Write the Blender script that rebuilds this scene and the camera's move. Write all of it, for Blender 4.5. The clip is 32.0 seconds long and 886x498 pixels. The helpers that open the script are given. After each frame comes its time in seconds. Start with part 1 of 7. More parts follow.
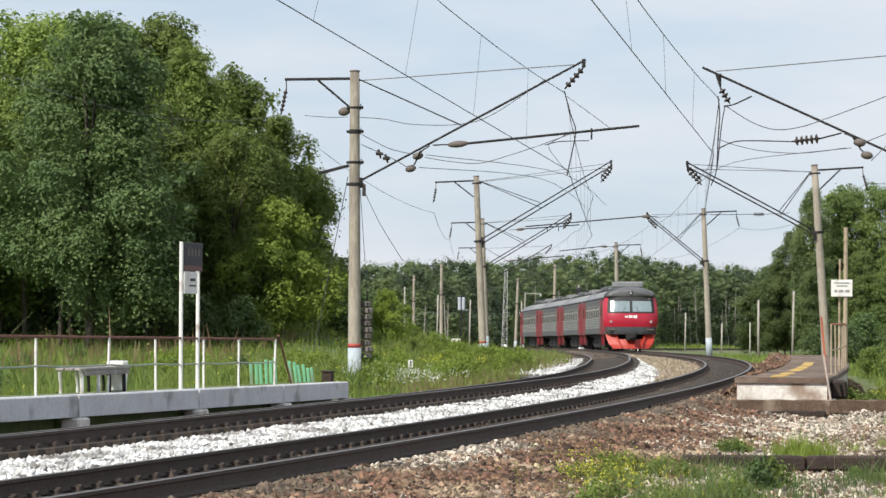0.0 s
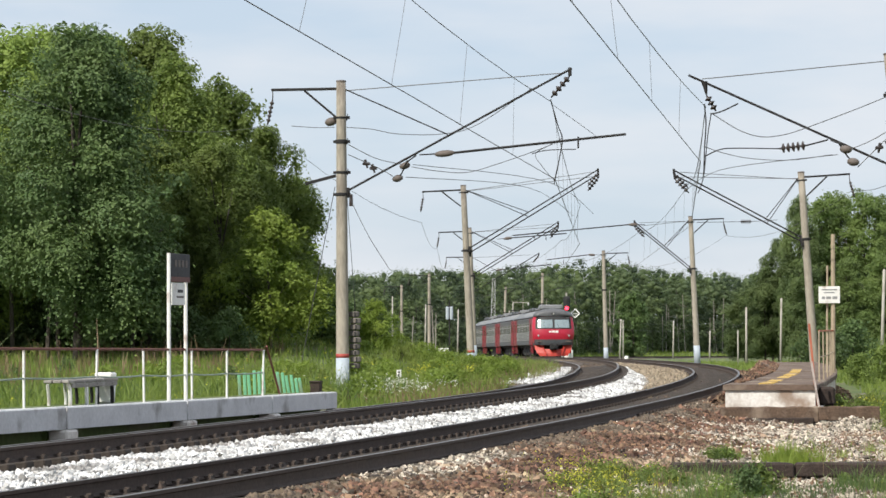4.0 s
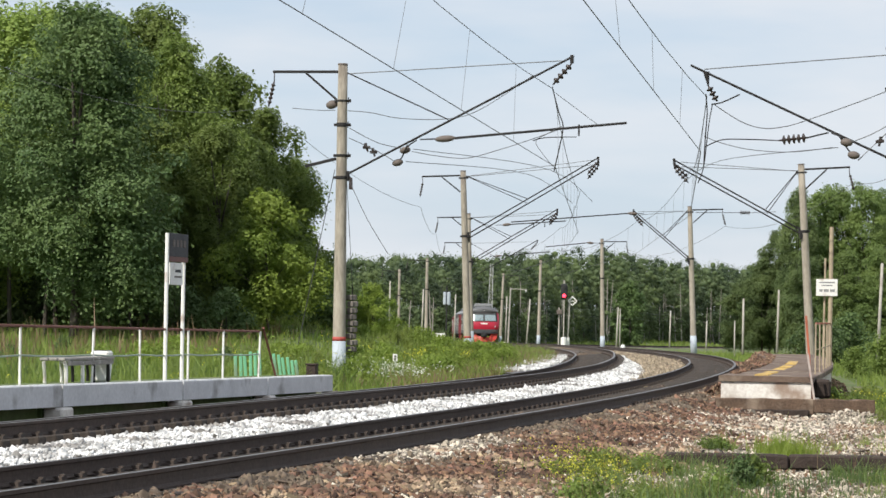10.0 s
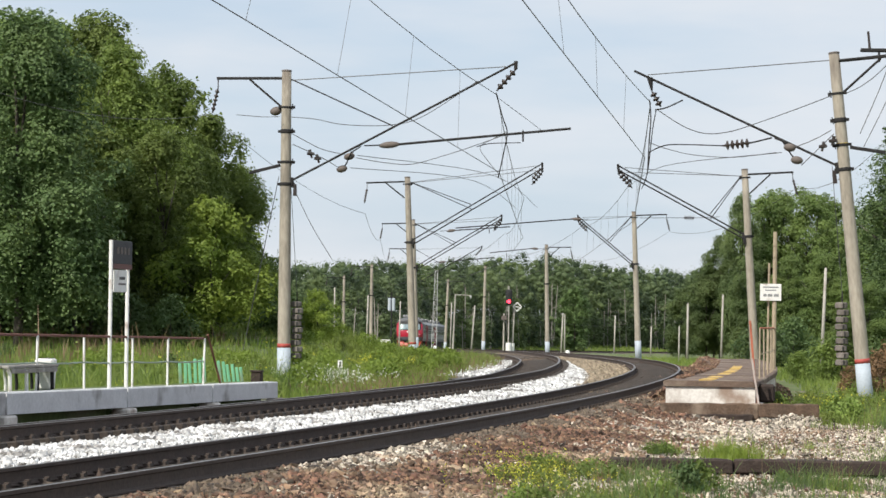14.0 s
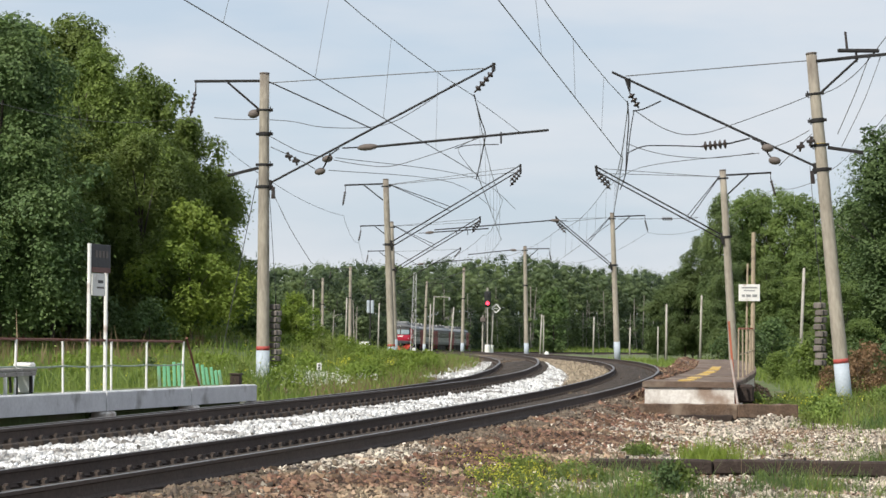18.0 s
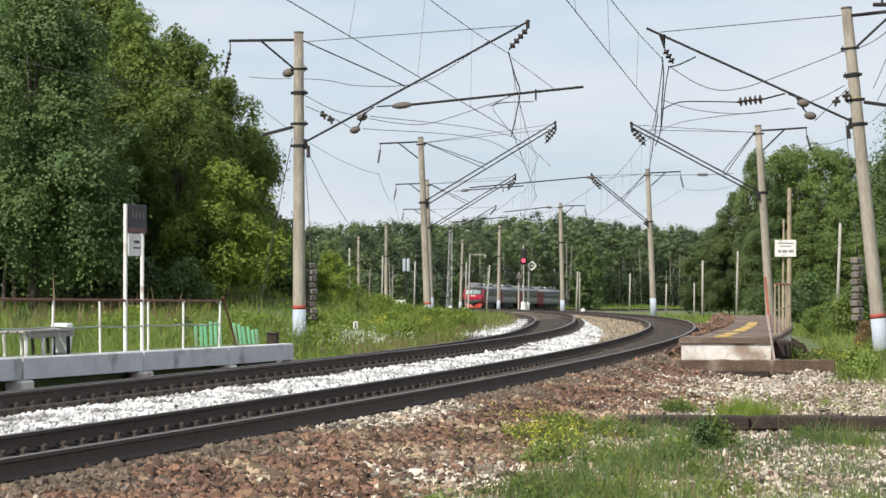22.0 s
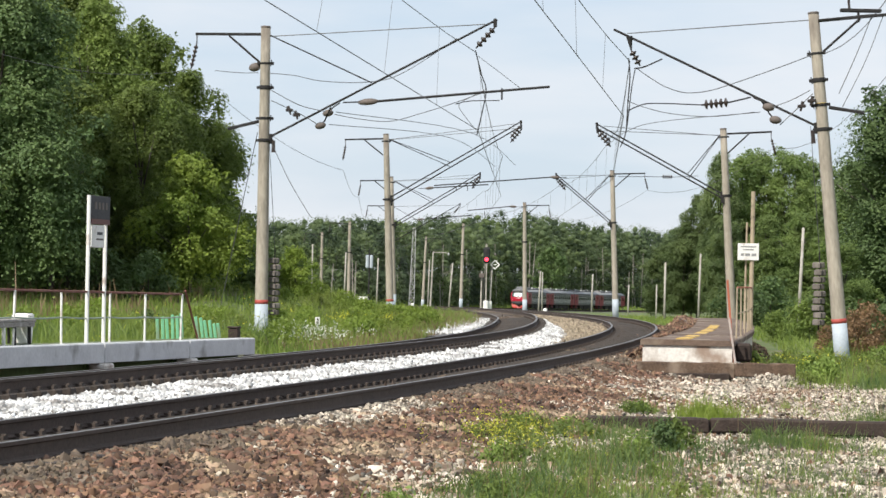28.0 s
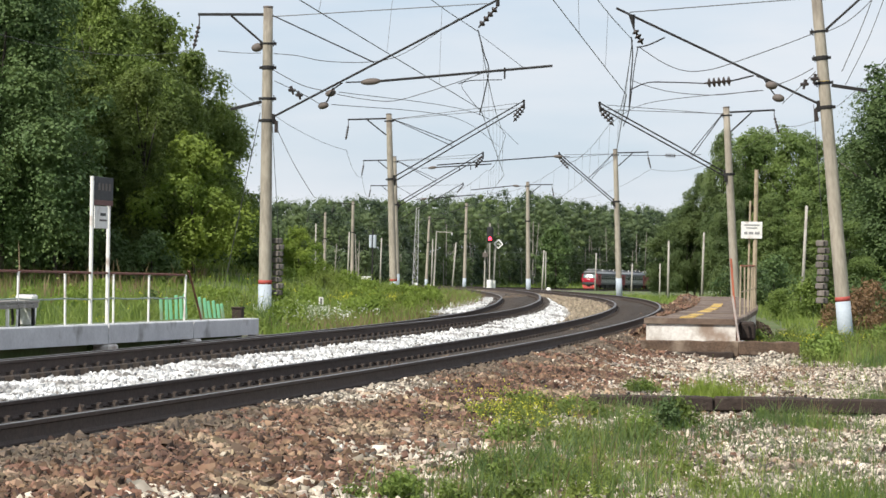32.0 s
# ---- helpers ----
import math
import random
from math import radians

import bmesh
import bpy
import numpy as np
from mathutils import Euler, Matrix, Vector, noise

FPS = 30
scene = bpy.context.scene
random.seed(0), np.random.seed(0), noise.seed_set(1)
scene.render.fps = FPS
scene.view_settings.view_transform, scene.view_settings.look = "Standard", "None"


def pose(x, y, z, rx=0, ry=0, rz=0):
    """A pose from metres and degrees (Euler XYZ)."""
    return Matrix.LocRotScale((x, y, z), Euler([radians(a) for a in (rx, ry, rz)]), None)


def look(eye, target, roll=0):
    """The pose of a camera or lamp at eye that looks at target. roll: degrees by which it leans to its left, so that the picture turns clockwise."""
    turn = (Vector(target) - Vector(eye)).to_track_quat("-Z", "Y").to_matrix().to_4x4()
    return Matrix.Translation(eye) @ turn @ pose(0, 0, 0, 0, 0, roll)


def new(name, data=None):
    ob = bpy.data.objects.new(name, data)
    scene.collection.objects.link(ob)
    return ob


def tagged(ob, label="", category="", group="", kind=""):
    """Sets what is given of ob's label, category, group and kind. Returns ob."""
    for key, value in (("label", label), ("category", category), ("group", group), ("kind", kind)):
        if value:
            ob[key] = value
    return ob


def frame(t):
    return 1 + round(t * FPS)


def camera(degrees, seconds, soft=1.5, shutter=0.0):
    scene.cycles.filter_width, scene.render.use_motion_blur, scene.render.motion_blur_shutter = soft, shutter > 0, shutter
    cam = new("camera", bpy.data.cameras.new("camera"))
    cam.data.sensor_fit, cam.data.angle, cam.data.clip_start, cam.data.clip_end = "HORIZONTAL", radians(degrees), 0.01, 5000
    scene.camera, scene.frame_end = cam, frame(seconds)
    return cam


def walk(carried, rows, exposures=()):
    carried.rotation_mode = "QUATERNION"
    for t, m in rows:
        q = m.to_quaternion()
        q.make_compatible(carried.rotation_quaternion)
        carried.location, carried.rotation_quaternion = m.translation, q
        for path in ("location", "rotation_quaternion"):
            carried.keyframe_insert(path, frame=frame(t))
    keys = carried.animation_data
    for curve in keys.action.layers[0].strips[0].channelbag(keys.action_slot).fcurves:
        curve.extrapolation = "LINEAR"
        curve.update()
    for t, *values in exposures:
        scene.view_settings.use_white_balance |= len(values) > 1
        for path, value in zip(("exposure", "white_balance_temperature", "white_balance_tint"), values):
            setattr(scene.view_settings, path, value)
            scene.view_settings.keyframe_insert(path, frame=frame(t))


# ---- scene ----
EYE_Z = 1.48
cam = camera(17.82, 32.0, soft=1.55)
TURNS = (  # seconds, yaw to the left, pitch up, roll
    (0,1.288,1.450,0.218),(0.5,1.352,1.339,0.154),(1,1.358,1.351,0.294),(1.5,1.296,1.375,0.513),(2,1.164,1.432,0.521),(2.5,1.032,1.460,0.219),
    (3,0.952,1.518,0.056),(3.5,0.932,1.613,-0.097),(5.5,1.539,1.662,-0.095),(6,1.388,1.655,0.540),(6.5,0.774,1.573,0.918),(7,0.526,1.437,1.182),
    (7.5,0.397,1.338,1.239),(8,0.552,1.305,1.278),(8.5,0.890,1.348,1.199),(9,1.012,1.370,1.023),(9.5,1.084,1.356,0.839),(10,1.001,1.341,0.940),
    (10.5,0.786,1.313,0.926),(11,0.543,1.292,0.887),(11.5,0.336,1.334,0.718),(12,0.144,1.380,0.604),(12.5,0.026,1.417,0.585),(13,-0.076,1.476,0.558),
    (13.5,-0.096,1.517,0.559),(14,-0.121,1.481,0.710),(14.5,-0.103,1.414,0.717),(16.5,-0.110,1.429,0.787),(17,-0.418,1.469,0.705),(17.5,-0.551,1.552,0.645),
    (18,-0.555,1.525,0.439),(18.5,-0.361,1.406,0.315),(19,-0.136,1.222,0.099),(19.5,0.090,1.112,-0.184),(20,0.246,1.087,-0.266),(20.5,0.281,1.045,-0.182),
    (21,0.329,1.009,-0.168),(21.5,0.271,0.877,0.022),(22,0.164,0.667,0.034),(22.5,0.064,0.461,0.017),(23,0.001,0.230,-0.012),(23.5,-0.098,0.067,0.098),
    (24,-0.241,0.038,0.130),(24.5,-0.372,0.077,0.116),(25,-0.474,0.113,0.095),(25.5,-0.583,0.140,0.014),(27.5,-0.775,0.557,1.060),(28,-0.580,0.625,1.075),
    (28.5,-0.491,0.624,1.040),(29,-0.367,0.621,0.913),(29.5,-0.254,0.605,0.817),(30,-0.111,0.580,0.772),(30.5,-0.026,0.472,0.798),(31,-0.097,0.335,0.772),
    (31.5,-0.276,0.265,0.665),(32,-0.519,0.210,0.847))
walk(cam, [(t, pose(0, 0, EYE_Z, 90 + p, 0, y) @ pose(0, 0, 0, 0, 0, r)) for t, y, p, r in TURNS], [(0, 0.29), (13, 0.28), (16.5, 0.23), (20, 0.2), (21.5, 0.26), (24.5, 0.41), (28, 0.37), (30, 0.34), (32, 0.33)])

# ---- sky and sun ----
SUN_TO = Vector((-0.5, -0.62, 0.76)).normalized()
world = bpy.data.worlds.new("sky")
scene.world = world
world.use_nodes = True
wn, wl = world.node_tree.nodes, world.node_tree.links
wn.clear()
w_out = wn.new("ShaderNodeOutputWorld")
w_bg = wn.new("ShaderNodeBackground")
w_sky = wn.new("ShaderNodeTexSky")
w_sky.sky_type = "NISHITA"
w_sky.sun_disc = False
w_sky.sun_elevation = math.asin(SUN_TO.z)
w_sky.sun_rotation = math.atan2(SUN_TO.x, SUN_TO.y)
w_sky.dust_density = 0.8
w_co = wn.new("ShaderNodeTexCoord")
w_map = wn.new("ShaderNodeMapping")
w_map.inputs["Scale"].default_value = (5.0, 5.0, 22.0)
w_map.inputs["Rotation"].default_value = (0.1, 0.05, 0.2)
w_noise = wn.new("ShaderNodeTexNoise")
w_noise.inputs["Scale"].default_value = 1.3
w_noise.inputs["Detail"].default_value = 5
w_ramp = wn.new("ShaderNodeMapRange")
w_ramp.inputs["From Min"].default_value = 0.36
w_ramp.inputs["From Max"].default_value = 0.72
w_ramp.inputs["To Min"].default_value = 0.05
w_ramp.inputs["To Max"].default_value = 0.95
w_mix = wn.new("ShaderNodeMix")
w_mix.data_type = "RGBA"
w_mix.inputs["B"].default_value = (6.75, 6.95, 7.3, 1)
w_pale = wn.new("ShaderNodeMix")
w_pale.data_type = "RGBA"
w_pale.inputs["Factor"].default_value = 0.8
w_pale.inputs["B"].default_value = (4.85, 5.75, 6.9, 1)
wl.new(w_sky.outputs["Color"], w_pale.inputs["A"])
wl.new(w_co.outputs["Generated"], w_map.inputs["Vector"])
wl.new(w_map.outputs["Vector"], w_noise.inputs["Vector"])
wl.new(w_noise.outputs["Fac"], w_ramp.inputs["Value"])
wl.new(w_ramp.outputs["Result"], w_mix.inputs["Factor"])
wl.new(w_pale.outputs["Result"], w_mix.inputs["A"])
wl.new(w_mix.outputs["Result"], w_bg.inputs["Color"])
w_bg.inputs["Strength"].default_value = 0.10
wl.new(w_bg.outputs["Background"], w_out.inputs["Surface"])
sun = new("sun", bpy.data.lights.new("sun", "SUN"))
sun.data.energy, sun.data.angle, sun.data.color = 4.2, radians(0.6), (1.0, 0.95, 0.86)
sun.matrix_basis = look(SUN_TO * 50, (0, 0, 0))

# ---- materials ----


def mat(name, c1, c2=None, scale=6.0, rough=0.8, metal=0.0, bump=0.0, fine=8.0, c3=None, spots=0.0, island=0.0, obj=0.0, coat=0.0, stretch=1.0):
    """Two colours mixed by coarse and fine noise, a third as stains, with relief."""
    m = bpy.data.materials.new(name)
    m.use_nodes = True
    n, l = m.node_tree.nodes, m.node_tree.links
    b = n["Principled BSDF"]
    b.inputs["Roughness"].default_value = rough
    b.inputs["Metallic"].default_value = metal
    b.inputs["Coat Weight"].default_value = coat
    c2 = c2 or tuple(v * 0.72 for v in c1)
    co, mp = n.new("ShaderNodeTexCoord"), n.new("ShaderNodeMapping")
    mp.inputs["Scale"].default_value = (1, 1, stretch)
    l.new(co.outputs["Object"], mp.inputs["Vector"])

    def noise_tex(sc, detail):
        t = n.new("ShaderNodeTexNoise")
        t.inputs["Scale"].default_value = sc
        t.inputs["Detail"].default_value = detail
        l.new(mp.outputs["Vector"], t.inputs["Vector"])
        return t.outputs["Fac"]

    def ranged(v, a, z, lo=0.0, hi=1.0):
        r = n.new("ShaderNodeMapRange")
        r.inputs["From Min"].default_value, r.inputs["From Max"].default_value = a, z
        r.inputs["To Min"].default_value, r.inputs["To Max"].default_value = lo, hi
        l.new(v, r.inputs["Value"])
        return r.outputs["Result"]

    def mixed(f, a, bb):
        x = n.new("ShaderNodeMix")
        x.data_type = "RGBA"
        l.new(f, x.inputs["Factor"])
        for s, v in (("A", a), ("B", bb)):
            if isinstance(v, tuple):
                x.inputs[s].default_value = (*v, 1)
            else:
                l.new(v, x.inputs[s])
        return x.outputs["Result"]

    big, small = noise_tex(scale, 3), noise_tex(scale * fine, 4)
    s = n.new("ShaderNodeMath")
    s.operation = "ADD"
    l.new(ranged(big, 0.25, 0.75, -0.1, 0.65), s.inputs[0])
    l.new(ranged(small, 0.3, 0.7, -0.1, 0.45), s.inputs[1])
    col = mixed(s.outputs[0], c1, c2)
    if c3 and spots:
        col = mixed(ranged(noise_tex(scale * 0.6, 5), 0.62 - spots * 0.2, 0.74 - spots * 0.2, 0, 0.9), col, c3)
    for src, amount in (("ShaderNodeNewGeometry", island), ("ShaderNodeObjectInfo", obj)):
        if amount:
            g = n.new(src)
            out = g.outputs["Random Per Island"] if src == "ShaderNodeNewGeometry" else g.outputs["Random"]
            h = n.new("ShaderNodeHueSaturation")
            l.new(ranged(out, 0, 1, 1 - amount, 1 + amount), h.inputs["Value"])
            w = n.new("ShaderNodeMath")
            w.operation = "FRACT"
            k = n.new("ShaderNodeMath")
            k.operation = "MULTIPLY"
            k.inputs[1].default_value = 7.31
            l.new(out, k.inputs[0])
            l.new(k.outputs[0], w.inputs[0])
            l.new(ranged(w.outputs[0], 0, 1, 0.5 - 0.012 * min(1, amount * 2), 0.5 + 0.016 * min(1, amount * 2)), h.inputs["Hue"])
            l.new(col, h.inputs["Color"])
            col = h.outputs["Color"]
    l.new(col, b.inputs["Base Color"])
    l.new(ranged(small, 0.2, 0.8, max(0, rough - 0.1), min(1, rough + 0.1)), b.inputs["Roughness"])
    if bump:
        bp = n.new("ShaderNodeBump")
        bp.inputs["Strength"].default_value = bump
        bp.inputs["Distance"].default_value = 0.02
        l.new(small, bp.inputs["Height"])
        l.new(bp.outputs["Normal"], b.inputs["Normal"])
    return m


def leaf_mat(name, c1, c2, glow=0.35, vary=0.35, patch=0.45):
    """Leaves and blades: diffuse with light coming through, each one its own shade."""
    m = bpy.data.materials.new(name)
    m.use_nodes = True
    n, l = m.node_tree.nodes, m.node_tree.links
    n.clear()
    out, mx = n.new("ShaderNodeOutputMaterial"), n.new("ShaderNodeMixShader")
    d, t, g = n.new("ShaderNodeBsdfPrincipled"), n.new("ShaderNodeBsdfTranslucent"), n.new("ShaderNodeNewGeometry")
    d.inputs["Roughness"].default_value = 0.55
    d.inputs["Specular IOR Level"].default_value = 0.35
    co, nz = n.new("ShaderNodeTexCoord"), n.new("ShaderNodeTexNoise")
    nz.inputs["Scale"].default_value = patch
    l.new(co.outputs["Object"], nz.inputs["Vector"])
    a = n.new("ShaderNodeMath")
    a.operation = "MULTIPLY_ADD"
    a.inputs[1].default_value = 0.32
    l.new(g.outputs["Random Per Island"], a.inputs[0])
    r = n.new("ShaderNodeMapRange")
    r.inputs["From Min"].default_value, r.inputs["From Max"].default_value = 0.35, 0.65
    r.inputs["To Min"].default_value, r.inputs["To Max"].default_value = 0.0, 0.72
    l.new(nz.outputs["Fac"], r.inputs["Value"])
    l.new(r.outputs["Result"], a.inputs[2])
    x = n.new("ShaderNodeMix")
    x.data_type = "RGBA"
    x.inputs["A"].default_value, x.inputs["B"].default_value = (*c1, 1), (*c2, 1)
    l.new(a.outputs[0], x.inputs["Factor"])
    oi, h = n.new("ShaderNodeObjectInfo"), n.new("ShaderNodeHueSaturation")
    r2 = n.new("ShaderNodeMapRange")
    r2.inputs["To Min"].default_value, r2.inputs["To Max"].default_value = 1 - vary, 1 + vary
    l.new(oi.outputs["Random"], r2.inputs["Value"])
    l.new(r2.outputs["Result"], h.inputs["Value"])
    l.new(x.outputs["Result"], h.inputs["Color"])
    l.new(h.outputs["Color"], d.inputs["Base Color"])
    l.new(h.outputs["Color"], t.inputs["Color"])
    mx.inputs["Fac"].default_value = glow
    l.new(d.outputs["BSDF"], mx.inputs[1])
    l.new(t.outputs["BSDF"], mx.inputs[2])
    l.new(mx.outputs["Shader"], out.inputs["Surface"])
    return m


def glow_mat(name, c, strength):
    m = bpy.data.materials.new(name)
    m.use_nodes = True
    b = m.node_tree.nodes["Principled BSDF"]
    b.inputs["Base Color"].default_value = (*c, 1)
    b.inputs["Emission Color"].default_value = (*c, 1)
    b.inputs["Emission Strength"].default_value = strength
    return m


M_SOIL = mat("soil", (0.11, 0.15, 0.04), (0.06, 0.085, 0.025), 0.5, 0.95, bump=0.6, fine=14, c3=(0.15, 0.13, 0.08), spots=0.5)
# Brown and white beds are coloured dark for the shade between their stones.
M_BALLAST_BED = mat("ballast_bed", (0.075, 0.05, 0.036), (0.035, 0.025, 0.02), 1.2, 0.95, bump=0.8, fine=18, c3=(0.2, 0.17, 0.13), spots=0.4)
M_GREY_BED = mat("grey_bed", (0.13, 0.11, 0.085), (0.055, 0.047, 0.036), 1.2, 0.95, bump=0.8, fine=18)
M_WHITE_BED = mat("white_bed", (0.15, 0.145, 0.14), (0.07, 0.066, 0.062), 2.0, 0.95, bump=0.8, fine=14)
M_BEIGE_BED = mat("beige_bed", (0.27, 0.22, 0.155), (0.15, 0.12, 0.09), 0.8, 0.95, bump=0.8, fine=16)
M_TRACK_BED = mat("track_bed", (0.12, 0.09, 0.07), (0.055, 0.042, 0.033), 2.0, 0.95, bump=0.8, fine=14)
M_STONE_BROWN = mat("stone_brown", (0.19, 0.104, 0.064), (0.074, 0.045, 0.033), 1.2, 0.9, bump=0.3, c3=(0.3, 0.225, 0.15), spots=0.42, island=0.8)
M_STONE_GREY = mat("stone_grey", (0.5, 0.44, 0.36), (0.26, 0.22, 0.175), 1.2, 0.9, bump=0.3, c3=(0.22, 0.14, 0.09), spots=0.35, island=0.85)
M_STONE_WHITE = mat("stone_white", (0.74, 0.74, 0.73), (0.44, 0.43, 0.42), 1.5, 0.9, bump=0.2, c3=(0.2, 0.185, 0.17), spots=0.55, island=0.5)
M_STONE_DARK = mat("stone_oily", (0.12, 0.088, 0.066), (0.055, 0.043, 0.035), 1.5, 0.9, bump=0.3, c3=(0.19, 0.14, 0.1), spots=0.4, island=0.5)
M_STONE_DUST = mat("stone_dusty", (0.165, 0.122, 0.086), (0.085, 0.066, 0.05), 1.4, 0.95, bump=0.3, c3=(0.23, 0.19, 0.15), spots=0.3, island=0.4)
M_STONE_BARE = mat("stone_bare_grey", (0.2, 0.185, 0.165), (0.09, 0.083, 0.075), 1.4, 0.95, bump=0.3, island=0.5)
M_STONE_BEIGE = mat("stone_beige", (0.36, 0.29, 0.205), (0.2, 0.16, 0.115), 3.0, 0.9, bump=0.3, island=0.35)
M_RAIL = mat("rail_rust", (0.078, 0.053, 0.041), (0.05, 0.035, 0.028), 3.0, 0.85, metal=0.0, bump=0.15)
M_RAILHEAD = mat("rail_head", (0.2, 0.18, 0.165), (0.12, 0.105, 0.095), 4.0, 0.42, metal=0.75)
M_SLEEPER = mat("sleeper", (0.05, 0.038, 0.03), (0.028, 0.022, 0.018), 4.0, 0.9, bump=0.4, obj=0.25)
M_CLIP = mat("rail_clip", (0.085, 0.064, 0.052), (0.05, 0.039, 0.033), 5.0, 0.7, metal=0.3)
M_WEIGHT = mat("weight_concrete", (0.2, 0.175, 0.155), (0.11, 0.095, 0.085), 5.0, 0.9, bump=0.5, obj=0.2)
M_CONCRETE = mat("pole_concrete", (0.44, 0.41, 0.36), (0.3, 0.28, 0.25), 1.4, 0.9, bump=0.35, c3=(0.2, 0.17, 0.14), spots=0.35)
M_POLE = mat("mast_concrete", (0.4, 0.355, 0.29), (0.21, 0.185, 0.15), 2.6, 0.9, bump=0.5, fine=6, c3=(0.13, 0.108, 0.088), spots=0.42, stretch=0.25)
M_POLE_BASE = mat("pole_base_paint", (0.43, 0.48, 0.53), (0.33, 0.37, 0.41), 2.0, 0.8, bump=0.2, c3=(0.3, 0.27, 0.24), spots=0.3)
M_POLE_BAND = mat("pole_band_paint", (0.42, 0.07, 0.055), (0.28, 0.05, 0.04), 3.0, 0.7)
M_STEEL = mat("dark_steel", (0.021, 0.019, 0.019), (0.012, 0.011, 0.011), 5.0, 0.85)
M_WIRE = mat("wire", (0.13, 0.13, 0.13), (0.08, 0.08, 0.08), 5.0, 0.6, metal=0.5)
M_INSUL = mat("insulator_glaze", (0.04, 0.028, 0.024), (0.026, 0.019, 0.017), 5.0, 0.35)
M_PULLEY = mat("pulley_grey", (0.15, 0.12, 0.105), (0.09, 0.075, 0.065), 6.0, 0.7, bump=0.2)
M_BENCH = mat("bench_plank", (0.3, 0.28, 0.25), (0.18, 0.165, 0.15), 3.0, 0.85, bump=0.4, c3=(0.5, 0.48, 0.44), spots=0.3)
M_PLAT_FACE = mat("platform_whitewash", (0.65, 0.65, 0.66), (0.5, 0.5, 0.51), 2.2, 0.85, bump=0.25, c3=(0.27, 0.26, 0.25), spots=0.25)
M_PLAT_TOP = mat("platform_top", (0.17, 0.115, 0.084), (0.075, 0.053, 0.041), 1.6, 0.9, bump=0.7, fine=9, c3=(0.3, 0.24, 0.18), spots=0.4)
M_PLAT_WHITE = mat("platform_white", (0.76, 0.73, 0.68), (0.5, 0.45, 0.4), 2.0, 0.85, bump=0.4, c3=(0.26, 0.18, 0.13), spots=0.6)
M_YELLOW = mat("yellow_line", (0.62, 0.4, 0.08), (0.45, 0.3, 0.08), 2.5, 0.8, c3=(0.24, 0.17, 0.12), spots=0.62)
M_YELLOW_MARK = mat("yellow_mark", (0.62, 0.42, 0.06), (0.45, 0.3, 0.05), 4.0, 0.8)
M_TIMBER = mat("old_timber", (0.052, 0.035, 0.027), (0.024, 0.017, 0.014), 3.0, 0.95, bump=0.8, c3=(0.1, 0.075, 0.06), spots=0.1)
M_TIMBER_PALE = mat("weathered_beam", (0.15, 0.096, 0.063), (0.062, 0.041, 0.029), 3.0, 0.9, bump=0.8, c3=(0.26, 0.2, 0.15), spots=0.25)
M_WHITE = mat("white_paint", (0.82, 0.81, 0.78), (0.68, 0.66, 0.62), 4.0, 0.7, c3=(0.35, 0.25, 0.2), spots=0.2)
M_RAIL_BROWN = mat("railing_brown", (0.2, 0.075, 0.05), (0.13, 0.05, 0.035), 4.0, 0.75)
M_RAIL_GREEN = mat("railing_green", (0.3, 0.36, 0.3), (0.22, 0.27, 0.22), 4.0, 0.7)
M_GREEN = mat("green_paint", (0.2, 0.5, 0.29), (0.13, 0.38, 0.2), 4.0, 0.7, c3=(0.2, 0.26, 0.17), spots=0.25)
M_STAKE = mat("stake_worn_white", (0.55, 0.48, 0.44), (0.38, 0.3, 0.26), 5.0, 0.8, c3=(0.3, 0.14, 0.1), spots=0.4)
M_ORANGE = mat("orange_paint", (0.5, 0.15, 0.08), (0.36, 0.1, 0.06), 5.0, 0.7)
M_POST_WOOD = mat("post_wood", (0.42, 0.34, 0.24), (0.29, 0.23, 0.16), 4.0, 0.85, bump=0.3)
M_BOARD_DARK = mat("board_dark", (0.062, 0.062, 0.066), (0.04, 0.04, 0.043), 5.0, 0.8)
M_BOARD_RED = mat("board_maroon", (0.16, 0.06, 0.05), (0.1, 0.04, 0.035), 5.0, 0.6)
M_INK = mat("ink", (0.05, 0.05, 0.055), (0.03, 0.03, 0.03), 9.0, 0.6)
M_PLATE_TEXT = mat("faded_print", (0.3, 0.3, 0.3), (0.22, 0.22, 0.22), 9.0, 0.7)
M_RED = mat("train_red", (0.42, 0.012, 0.036), (0.33, 0.01, 0.028), 0.8, 0.35, coat=0.3)
# Train red darkened for the side's shade; the brown spots are grime.
M_RED_SHADED = mat("train_red_shaded", (0.25, 0.016, 0.026), (0.16, 0.016, 0.02), 0.9, 0.5, c3=(0.13, 0.04, 0.032), spots=0.3)
M_ORANGE_RED = mat("train_orange_red", (0.52, 0.045, 0.024), (0.36, 0.03, 0.018), 0.8, 0.45)
M_GREY = mat("train_grey", (0.12, 0.122, 0.127), (0.08, 0.08, 0.085), 0.6, 0.45, c3=(0.2, 0.19, 0.18), spots=0.15)
M_GREY_DARK = mat("train_dark_grey", (0.1, 0.105, 0.115), (0.075, 0.08, 0.085), 0.8, 0.5)
M_RIB = mat("train_silver", (0.46, 0.46, 0.45), (0.3, 0.3, 0.3), 0.6, 0.4, metal=0.2)
M_ROOF = mat("train_roof", (0.24, 0.245, 0.25), (0.16, 0.165, 0.17), 0.7, 0.6, c3=(0.16, 0.14, 0.13), spots=0.3)
M_UNDER = mat("train_underframe", (0.022, 0.02, 0.019), (0.013, 0.012, 0.012), 2.0, 0.8)
